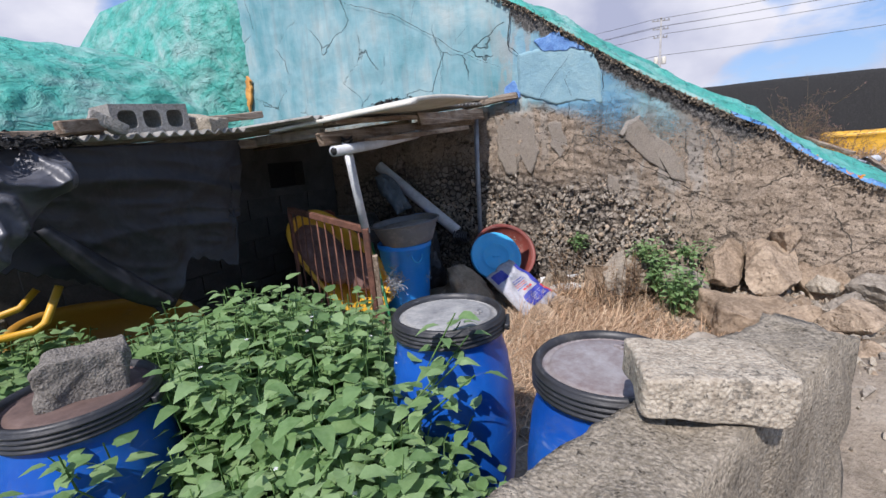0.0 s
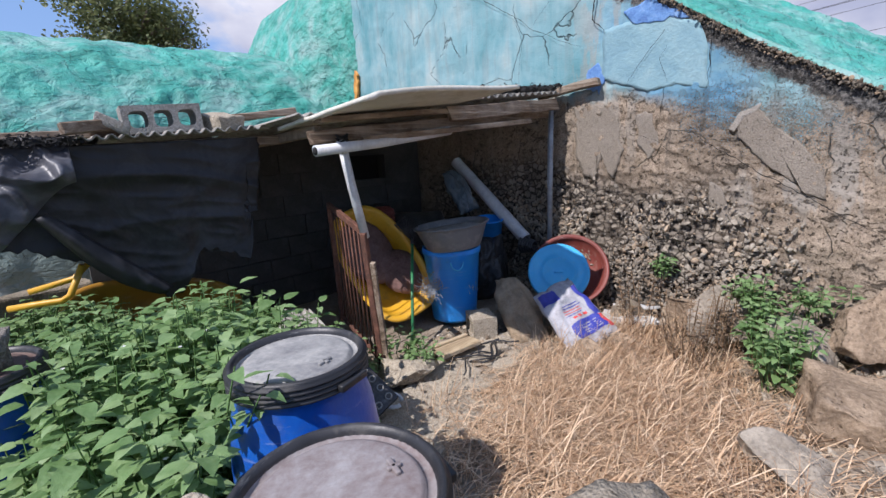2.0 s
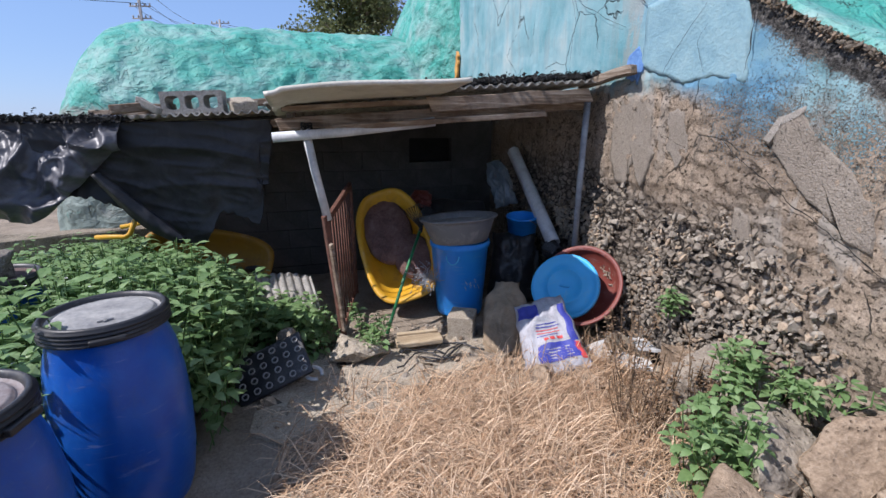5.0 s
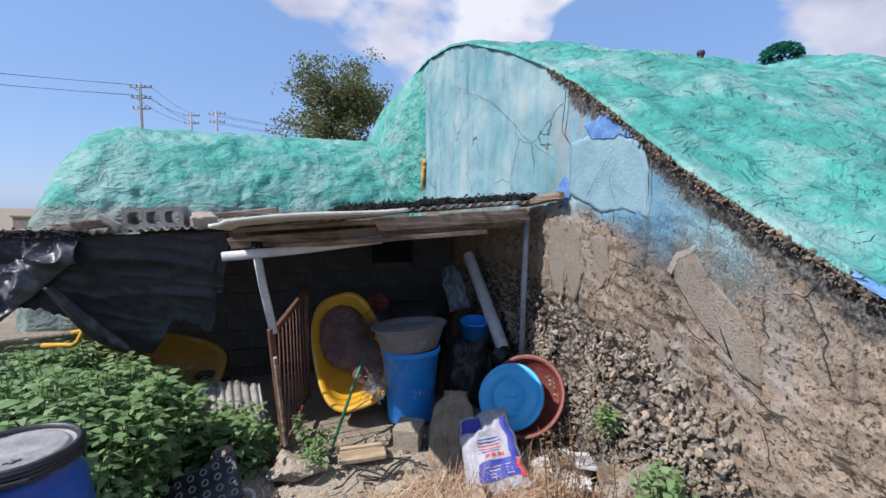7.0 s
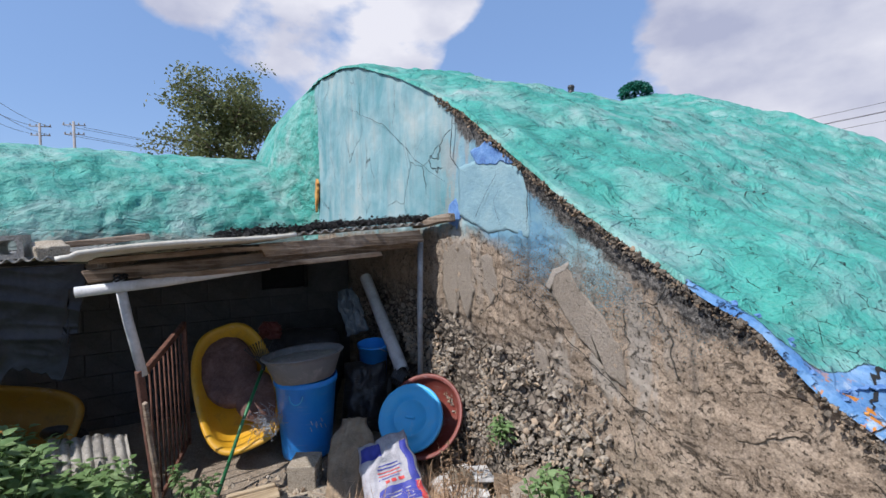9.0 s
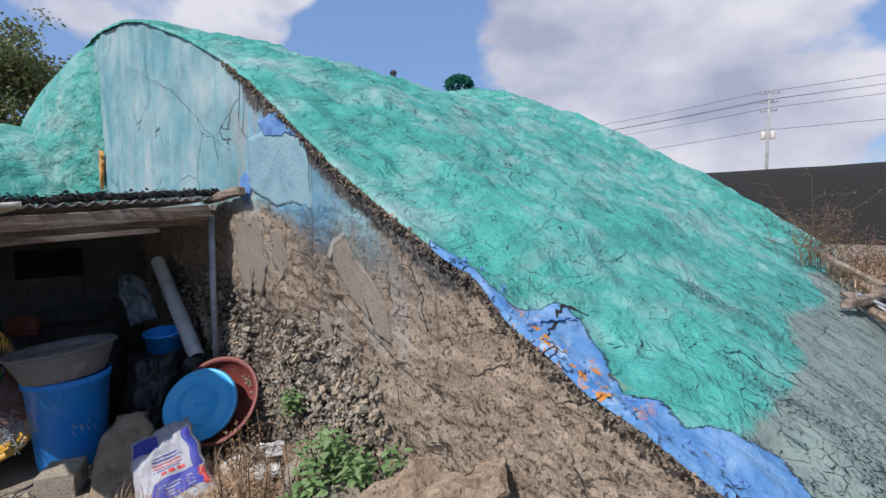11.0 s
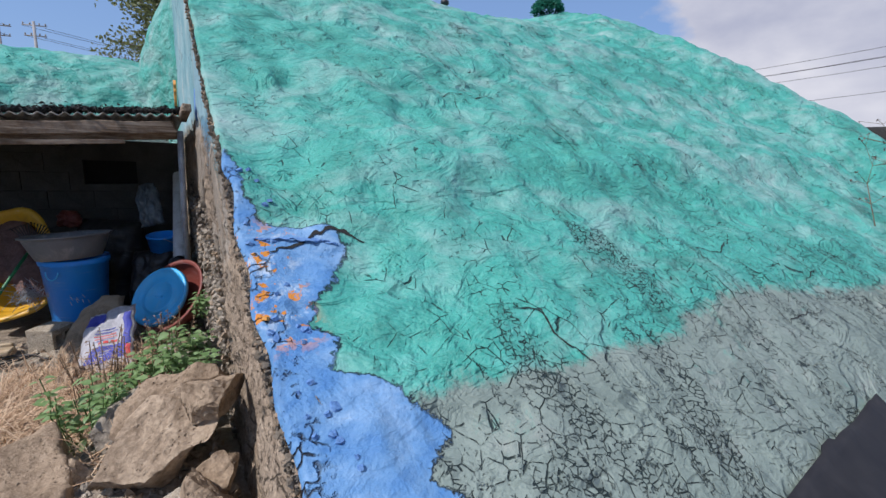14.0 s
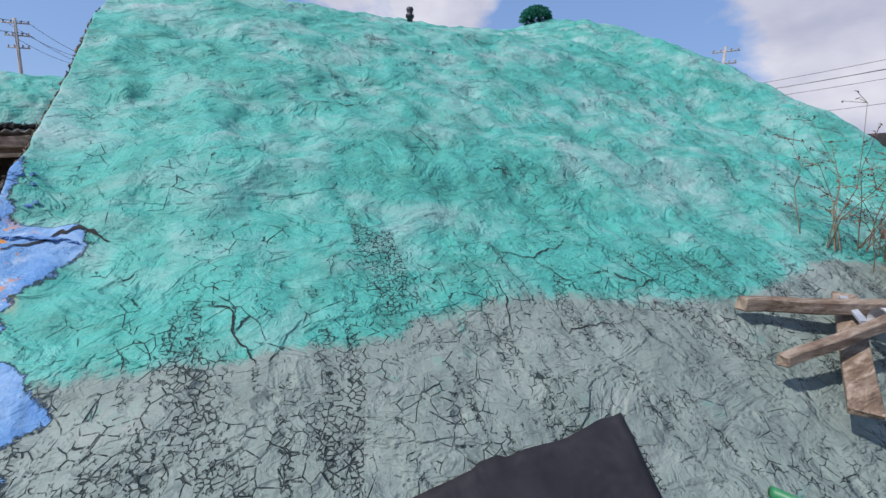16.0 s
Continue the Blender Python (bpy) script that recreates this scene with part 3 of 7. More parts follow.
def box(bm, sx, sy, sz, m=None, bevel=0.0, cuts=0, jag=0.0, seed=0.0):
    """A box centred on m, with worn edges."""
    b = bmesh.new()
    bmesh.ops.create_cube(b, size=1, matrix=Matrix.Diagonal((sx, sy, sz, 1)))
    if bevel:
        bmesh.ops.bevel(b, geom=b.edges[:], offset=bevel, segments=2, affect="EDGES", profile=0.6)
    if cuts:
        bmesh.ops.subdivide_edges(b, edges=b.edges[:], cuts=cuts, use_grid_fill=True)
    if jag:
        for v in b.verts:
            p = v.co
            v.co += Vector((n3(p.x + seed, p.y, p.z, 7), n3(p.x, p.y + seed, p.z + 9, 7), n3(p.x + 5, p.y, p.z + seed, 7))) * jag
            v.co += Vector((n3(p.x + seed, p.y, p.z, 25), n3(p.x, p.y + seed, p.z + 9, 25), n3(p.x + 5, p.y, p.z + seed, 25))) * jag * 0.4
    add_to(bm, b, m)


def add_to(bm, b, m=None, mat=0):
    if m is not None:
        bmesh.ops.transform(b, matrix=m, verts=b.verts[:])
    for f in b.faces:
        if mat:
            f.material_index = mat
    tmp = bpy.data.meshes.new("tmp")
    b.to_mesh(tmp)
    b.free()
    bm.from_mesh(tmp)
    bpy.data.meshes.remove(tmp)


def tube(bm, pts, radii, seg=12, cap=True):
    """A round bar through pts."""
    pts = [Vector(p) for p in pts]
    if isinstance(radii, (int, float)):
        radii = [radii] * len(pts)
    rings = []
    for i, p in enumerate(pts):
        d = (pts[min(i + 1, len(pts) - 1)] - pts[max(i - 1, 0)]).normalized()
        q = d.to_track_quat("Z", "Y")
        rings.append([bm.verts.new(p + q @ Vector((math.cos(a) * radii[i], math.sin(a) * radii[i], 0)))
                      for a in (2 * math.pi * k / seg for k in range(seg))])
    for a, b in zip(rings, rings[1:]):
        for k in range(seg):
            bm.faces.new((a[k], a[(k + 1) % seg], b[(k + 1) % seg], b[k]))
    if cap:
        bm.faces.new(rings[0][::-1])
        bm.faces.new(rings[-1])


def lathe(bm, prof, seg=40, m=None, mat=0):
    """A turned body of (radius, height) pairs."""
    b = bmesh.new()
    rings = []
    for r, z in prof:
        if r < 1e-5:
            rings.append([b.verts.new((0, 0, z))])
        else:
            rings.append([b.verts.new((r * math.cos(2 * math.pi * k / seg), r * math.sin(2 * math.pi * k / seg), z)) for k in range(seg)])
    for a, c in zip(rings, rings[1:]):
        for k in range(seg):
            k2 = (k + 1) % seg
            if len(a) == 1 and len(c) > 1:
                b.faces.new((a[0], c[k2], c[k]))
            elif len(c) == 1 and len(a) > 1:
                b.faces.new((a[k], a[k2], c[0]))
            elif len(a) > 1:
                b.faces.new((a[k], a[k2], c[k2], c[k]))
    bmesh.ops.recalc_face_normals(b, faces=b.faces[:])
    add_to(bm, b, m, mat)


def grid_mesh(name, nu, nv, fn, material, thick=0.0, flip=False, attrs=None):
    """A sheet of nu x nv points fn(u, v); attrs: name -> fn(point, u, v)."""
    pts = [fn(i / (nu - 1), j / (nv - 1)) for j in range(nv) for i in range(nu)]
    faces = [(j * nu + i, j * nu + i + 1, (j + 1) * nu + i + 1, (j + 1) * nu + i) for j in range(nv - 1) for i in range(nu - 1)]
    if flip:
        faces = [f[::-1] for f in faces]
    me = bpy.data.meshes.new(name)
    me.from_pydata(pts, [], faces)
    if attrs:
        for key, f in attrs.items():
            a = me.attributes.new(key, "FLOAT", "POINT")
            a.data.foreach_set("value", [f(p, (k % nu) / (nu - 1), (k // nu) / (nv - 1)) for k, p in enumerate(pts)])
    me.shade_smooth()
    me.materials.append(M[material])
    ob = new(name, me)
    if thick:
        s = ob.modifiers.new("solid", "SOLIDIFY")
        s.thickness, s.offset = thick, -1
    return ob


def step(a, b, v):
    t = min(1.0, max(0.0, (v - a) / (b - a)))
    return t * t * (3 - 2 * t)


# ---- the ground ----
def gz(x, y):
    """Height of the yard."""
    z = 0.12 + 0.05 * step(2.5, 4.2, y)
    out = step(0.12, 0.3, x - (0.494 * (y - 0.6) + 0.0))        # beyond the low wall the lane lies lower
    if y < 1.7:
        z -= 0.12 * out
    z += 0.26 * math.exp(-((x - 1.2) ** 2 + (y - 2.9) ** 2) / 0.9)
    z += 0.16 * math.exp(-((x - 0.5) ** 2 + (y - 3.9) ** 2) / 0.25)
    z += 0.1 * step(1.4, 2.4, x) * step(3, 4.5, y)
    if abs(x) < 9 and abs(y) < 14:
        z += 0.02 * fbm(x, y, 0, 2.2) + 0.008 * n3(x, y, 3, 14)
    d = max(abs(x) - 9, abs(y) - 14, 0)
    return z - 0.25 * step(0, 12, d)


def spread(lo, hi, n, far):
    inner = [lo + (hi - lo) * k / n for k in range(n + 1)]
    outer = [2, 5, 10, 20, 45, 100, 250, 600, far]
    return [lo - d for d in outer[::-1]] + inner + [hi + d for d in outer]


def build_ground():
    xs, ys = spread(-6.0, 5.0, 150, 1500), spread(-2.0, 6.0, 120, 1500)
    me = bpy.data.meshes.new("ground")
    me.from_pydata([(x, y, gz(x, y)) for y in ys for x in xs], [],
                   [(j * len(xs) + i, j * len(xs) + i + 1, (j + 1) * len(xs) + i + 1, (j + 1) * len(xs) + i)
                    for j in range(len(ys) - 1) for i in range(len(xs) - 1)])
    me.shade_smooth()
    me.materials.append(M["earth"])
    tagged(new("ground", me), "dry trodden earth with bits of broken mortar", "ground", kind="structure")


build_ground()

# ---- the painted mound ----
WALL_Y = 4.27
PROFILE = [(-9.5, 3.3), (-8.0, 4.0), (-4.8, 4.03), (-3.9, 3.9), (-3.35, 3.75), (-2.4, 3.36), (-1.82, 3.08), (-1.32, 2.8), (-0.83, 2.45),
           (-0.36, 2.12), (0.0, 1.9), (0.36, 1.69), (0.58, 1.58), (0.76, 1.41), (0.93, 1.30), (1.11, 1.19), (1.3, 1.10),
           (1.45, 1.03), (1.6, 0.93), (1.9, 0.79), (2.3, 0.59), (2.7, 0.45), (3.3, 0.2), (4.2, 0.02), (6.0, -0.1)]
PX, PZ = [p[0] for p in PROFILE], [p[1] for p in PROFILE]
FAR_Y = 12.0


def crest(x):
    return float(np.interp(x, PX, PZ))


def mound_z(x, y):
    z = crest(x)
    z += 0.15 * step(0.0, 1.1, y - WALL_Y) * step(2.8, 1.6, x)
    z += 0.035 * max(0.0, y - 5.2) * step(3.5, 1.5, x)
    z += 0.12 * math.exp(-((x + 4.0) / 1.6) ** 2 - ((y - 11.2) / 1.6) ** 2)
    far = step(10.35, 11.3, y - 0.12 * x + 0.15 * n3(x, y, 9, 1.2))
    z += far * float(np.interp(x, [-5, -2.6, -1, 0, 1, 2, 3], [0.2, 0.17, 0.26, 0.31, 0.27, 0.12, 0.0]))
    z -= 0.05 * math.exp(-((y - 10.3 - 0.12 * x) / 0.12) ** 2) * step(2.6, 1.5, x)
    z -= 0.12 * step(-2.0, -3.0, x) * step(4.6, 6.2, y) * step(10.2, 9.2, y)
    bump = fbm(x, y, 0, 1.5, 3) * 0.05 + fbm(x + 3, y, 5, 4.5, 3) * 0.042
    for k in range(2):   # trowel dents
        c = noise.noise((x * 3.1 + 9 * k, y * 3.1, k * 4.0))
        bump -= 0.03 * step(0.38, 0.65, c)
    return z + bump * (0.4 + 0.6 * step(1.7, 0.6, x)) * step(0, 0.25, y - WALL_Y + 0.05) - 2.5 * step(FAR_Y - 0.6, FAR_Y + 0.8, y) ** 2


BLUE = [(0.3, 0.0), (0.62, 0.03), (0.74, 0.08), (0.8, 0.3), (0.9, 0.36), (1.02, 0.26), (1.16, 0.13), (1.25, 0.2), (1.37, 0.13), (1.46, 0.3),
        (1.54, 0.35), (1.65, 0.36), (1.72, 0.26), (1.78, 0.37), (1.95, 0.33), (2.2, 0.38), (2.8, 0.3), (3.4, 0.2)]


def blue_d(p, u, v):
    return 0.5 + float(np.interp(p[0], [b[0] for b in BLUE], [b[1] for b in BLUE])) - (p[1] - WALL_Y) if p[0] > 0.3 else 0.5 - 0.02 * 8


def grey_d(p, u, v):
    edge = 1.52 + 0.12 * step(4.7, 6.0, p[1]) + 0.08 * math.sin(p[1] * 2.7) + 0.03 * max(0, p[1] - 6)
    return 0.5 + 1.6 * (p[0] - edge) if p[1] > WALL_Y else 0.3


def edge_d(p, u, v):
    return step(0.09, 0.01, p[1] - WALL_Y) * step(0.2, 0.5, p[0])


def rust_d(p, u, v):
    return step(0.2, 0.1, p[1] - WALL_Y) * step(0.7, 0.8, p[0]) * step(1.32, 1.18, p[0])


def craze(p, u, v):
    return 0.15 + 0.85 * step(0.7, 1.7, p[0] + 0.35 * n3(p[0], p[1], 2, 1.3))


def build_mound():
    xs0, xs1 = -9.5, 6.0

    def fn(u, v):
        x = xs0 + (xs1 - xs0) * u
        y = WALL_Y - 0.025 - 0.02 * n3(x, 0, 1, 6) + (FAR_Y + 1.2 - WALL_Y) * v ** 1.25
        return x, y, mound_z(x, y) - (0.03 if v == 0 else 0)

    ob = grid_mesh("painted_mound", 620, 250, fn, "mound", 0.0, False,
                   {"blue_d": blue_d, "grey_d": grey_d, "edge_d": edge_d, "rust_d": rust_d, "craze": craze})
    tagged(ob, "aqua painted cement mound, crazed and faded to grey below", "mound", kind="structure")


def none_d(p, u, v):
    return 0.0


def bumps(x, y, z):
    b = fbm(x, y, z, 1.6, 3) * 0.04 + fbm(x, y, z + 4, 5.0, 3) * 0.02
    for k in range(2):
        b -= 0.025 * step(0.3, 0.6, noise.noise((x * 4.0 + 9 * k, y * 4.0, z * 4.0 + k * 4.0)))
    return b


def build_side_vault():
    """The lower vault that runs toward the lane."""
    def fn(u, v):
        y = -0.95 + 5.85 * v
        w = max(0.0, (0.45 - y) / 1.42)
        k = max(0.02, 1 - w ** 3.0) ** (1 / 3.0)
        a = math.pi * u
        c, s = math.cos(a), math.sin(a)
        x = -7.1 + 1.95 * (0.55 + 0.45 * k) * math.copysign(abs(c) ** (2 / 2.6), c)
        z = 3.13 * k * abs(s) ** (2 / 2.6)
        b = bumps(x, y, z)
        return x + b * c * 1.2, y - (0.3 * b if w else 0), z + b * s

    ob = grid_mesh("side_vault", 130, 220, fn, "mound", 0, True,
                   {"blue_d": none_d, "grey_d": lambda p, u, v: 0.5 + 0.9 * (1.92 - p[2]), "edge_d": none_d, "craze": lambda p, u, v: -0.3})
    tagged(ob, "low aqua painted vault with a dented cement skin", "vault", kind="structure")


def build_shoulder():
    """The rounded shoulder left of the gable, which joins the vault."""
    def fn(u, v):
        x = -4.72 - 4.78 * u
        top = crest(x)
        f = step(0.0, 1.0, u * 4.78 / 1.3)
        z = 0.2 + (top - 0.2) * v
        w = v ** 4
        y = 4.30 - f * (0.06 + 0.60 * (1 - w))
        lean = -0.33 * (1 - z / 4.05)
        b = bumps(x, y, z) * f * (1 - v ** 8)
        return x + lean * (1 - u), y - b, z

    ob = grid_mesh("mound_shoulder", 150, 120, fn, "mound", 0, False,
                   {"blue_d": none_d, "grey_d": none_d, "edge_d": none_d, "craze": lambda p, u, v: -0.3})
    tagged(ob, "rounded aqua cement shoulder of the mound", "mound", kind="structure")


# ---- the gable wall ----
def rubble_at(x, z):
    """How bare of render the wall is: loose rubble low down beside the shed."""
    r = step(1.55, 1.2, z + 0.25 * n3(x, z, 1, 1.6)) * step(0.45, -0.45, x + 0.6 * (z - 0.4) + 0.3 * n3(x, z, 6, 2)) * step(-3.9, -3.2, x)
    return r


def build_gable():
    x0, x1, z0 = -5.45, 3.3, -0.25
    nu, nv = 440, 200
    pts, meta = [], []
    for j in range(nv):
        v = j / (nv - 1)
        for i in range(nu):
            x = x0 + (x1 - x0) * i / (nu - 1)
            top = crest(x) - 0.02
            z = z0 + (top - z0) * v
            xx = x + (0.3 * z / 4.0 * step(-4.6, -5.4, x))
            r = rubble_at(x, z)
            bare = step(0.08, -0.08, z - 1.95 + 0.15 * n3(x, z, 3, 1.5))
            d = 0.012 * fbm(x, 0, z, 3, 4) + bare * (0.012 * fbm(x, 3, z, 16, 3) + 0.01 * max(-0.4, fbm(x * 0.5 + 0.4 * z, 5, z * 1.2, 7, 3)))
            if r > 0.02:
                dist, p = noise.voronoi((x * 15 + 0.4 * n3(x, 0, z, 20), 0.0, z * 17))
                d += r * (0.05 * min(1.0, (dist[1] - dist[0]) * 1.6) - 0.045 + 0.02 * n3(p[0].x, p[0].z, 0, 9.7))
            d += 0.05 * step(0.4, 0.0, z - 0.3) * 0.5
            if v > 0.999:
                d -= 0.015
            pts.append((xx, WALL_Y - d, z))
    faces = [(j * nu + i, j * nu + i + 1, (j + 1) * nu + i + 1, (j + 1) * nu + i) for j in range(nv - 1) for i in range(nu - 1)]
    me = bpy.data.meshes.new("wall_gable")
    me.from_pydata(pts, [], faces)

    def paint(p):
        line = float(np.interp(p[0], [-5.5, -1.6, -1.2, -0.6, -0.1, 0.3, 0.6, 1.2], [1.9, 1.92, 1.88, 1.72, 1.62, 1.60, 1.72, 1.7]))
        strip = crest(p[0]) - p[2]
        grit = 0.9 * step(0.26 + 0.1 * n3(p[0], 0, 0, 3), 0.02, strip) * step(-1.9, -1.6, p[0]) * step(0.5, 0.2, p[0])
        return 0.5 + 1.3 * (p[2] - line) - grit

    table = {"paint_d": paint, "rubble": lambda p: rubble_at(p[0], p[2]),
             "blueing": lambda p: step(-1.7, -1.2, p[0]), "strip": lambda p: step(0.36 + 0.12 * n3(p[0], 1, 0, 2.5), 0.0, crest(p[0]) - p[2]) * step(-1.7, -1.35, p[0]) * step(0.9, 0.3, p[0]), "grit": lambda p: step(-0.95, -0.55, p[0] + 0.3 * (2.0 - p[2])) * step(-0.6, 0.3, p[0] + 1.0) * 1.0 if p[2] > 1.3 else 0.0, "drip": lambda p: step(-1.9, -1.5, p[0]) * step(0.9, 1.3, p[2]) * step(1.98, 1.7, p[2]) * 0.8 + 0.25 * step(2, 2.3, p[2]),
             "smear": lambda p: step(-0.6, -0.3, p[0]) * step(0.35, 0.1, p[0]) * step(0.85, 1.2, p[2]) * step(1.9, 1.6, p[2]) + 0.6 * step(-1.8, -1.5, p[0]) * step(-1.0, -1.2, p[0]) * step(1.3, 1.5, p[2])}
    for key, f in table.items():
        a = me.attributes.new(key, "FLOAT", "POINT")
        a.data.foreach_set("value", [f(p) for p in pts])
    me.shade_smooth()
    me.materials.append(M["gable"])
    ob = new("wall_gable", me)
    s = ob.modifiers.new("solid", "SOLIDIFY")
    s.thickness, s.offset = 0.08, -1
    tagged(ob, "old gable wall, flaking pale blue paint over bare mortar and rubble", "wall", kind="structure")


build_mound()
build_side_vault()
build_shoulder()
build_gable()


# ---- the low block wall ----
LOW_A, LOW_B = Vector((-1.25, -1.5, 0)), Vector((0.26, 1.55, 0))


def build_low_wall():
    d = (LOW_B - LOW_A)
    length = d.length
    d.normalize()
    side = Vector((d.y, -d.x, 0))
    W = 0.19

    bm = bmesh.new()
    ns = 260
    prof = []
    k = 14
    for i in range(k):
        prof.append((0.0, -0.1 + 1.15 * i / (k - 1)))
    for i in range(1, 11):
        prof.append((W * i / 10, 1.05))
    for i in range(1, k):
        prof.append((W + 0.015 * (i / k), 1.05 - 1.15 * i / (k - 1)))
    rings = []
    for i in range(ns + 1):
        s = length * i / ns
        r = []
        for a, z in prof:
            p = LOW_A + d * s + side * a
            worn = 0.0
            if z > 0.9:
                worn = 0.03 * fbm(p.x, p.y, z, 4, 3) + 0.007 * n3(p.x, p.y, z, 34) - 0.04 * step(0.12, 0.0, length - s)
            out = 0.014 * fbm(p.x, p.y, z, 7, 2) + 0.006 * n3(p.x, p.y, z, 38)
            course = abs((z - 0.1) % 0.2 - 0.1)
            if course > 0.09 and 0 < z < 1.0:
                out -= 0.012
            q = p + side * (out if a > W / 2 else -out) + Vector((0, 0, z + worn))
            if i == ns:
                q += d * 0.03 * fbm(p.x * 3, z, 2, 6)
            r.append(bm.verts.new(q))
        rings.append(r)
    for a, b in zip(rings, rings[1:]):
        for q in range(len(prof) - 1):
            bm.faces.new((a[q], b[q], b[q + 1], a[q + 1]))
    bm.faces.new(rings[-1][::-1])
    bmesh.ops.recalc_face_normals(bm, faces=bm.faces[:])
    tagged(part("low_wall", bm, "concrete"), "weathered low wall of cement blocks with a crumbling top", "wall", kind="structure")


build_low_wall()

# ---- the lean-to shed ----
def bar(bm, a, b, w, h, jag=0.004, cuts=5, roll=0.0):
    """A squared timber from a to b."""
    a, b = Vector(a), Vector(b)
    d = b - a
    q = d.to_track_quat("X", "Z")
    m = Matrix.Translation((a + b) / 2) @ q.to_matrix().to_4x4() @ pose(0, 0, 0, roll)
    t = bmesh.new()
    bmesh.ops.create_cube(t, size=1, matrix=Matrix.Diagonal((d.length, w, h, 1)))
    bmesh.ops.bevel(t, geom=t.edges[:], offset=min(w, h) * 0.12, segments=1, affect="EDGES")
    long_edges = [e for e in t.edges if abs((e.verts[0].co - e.verts[1].co).x) > d.length * 0.8]
    bmesh.ops.subdivide_edges(t, edges=long_edges, cuts=cuts)
    for v in t.verts:
        p = v.co
        k = 3.0 if abs(p.x) > d.length * 0.46 else 1.0
        v.co += Vector((n3(p.y * 30, p.z * 30, a.x) * k, n3(p.x * 4 + a.y, p.z * 9, 1), n3(p.x * 4, p.y * 9 + a.x, 7))) * jag
    add_to(bm, t, m)


def timber(name, a, b, w, h, mat, label, jag=0.005):
    bm = bmesh.new()
    bar(bm, a, b, w, h, jag, 9)
    return tagged(part(name, bm, mat, smooth=False), label, "timber")


def corrugated(name, corner, along, down, pitch, amp, label, mat="slate", thick=0.008, chip=0.02):
    """A corrugated sheet; the waves run across 'along'."""
    corner, along, down = Vector(corner), Vector(along), Vector(down)
    up = along.cross(down).normalized()
    if up.z < 0:
        up = -up
    L = along.length

    def fn(u, v):
        s = u * L
        ragged = chip * n3(s * 9, v * 3, corner.y, 1.0) if v < 0.02 or v > 0.98 else 0
        p = corner + along * u + down * v + up * (amp * math.sin(2 * math.pi * s / pitch)) + down.normalized() * ragged
        return tuple(p)
    ob = grid_mesh(name, max(12, int(L / pitch * 10)), 8, fn, mat, thick)
    return tagged(ob, label, "roof sheet")


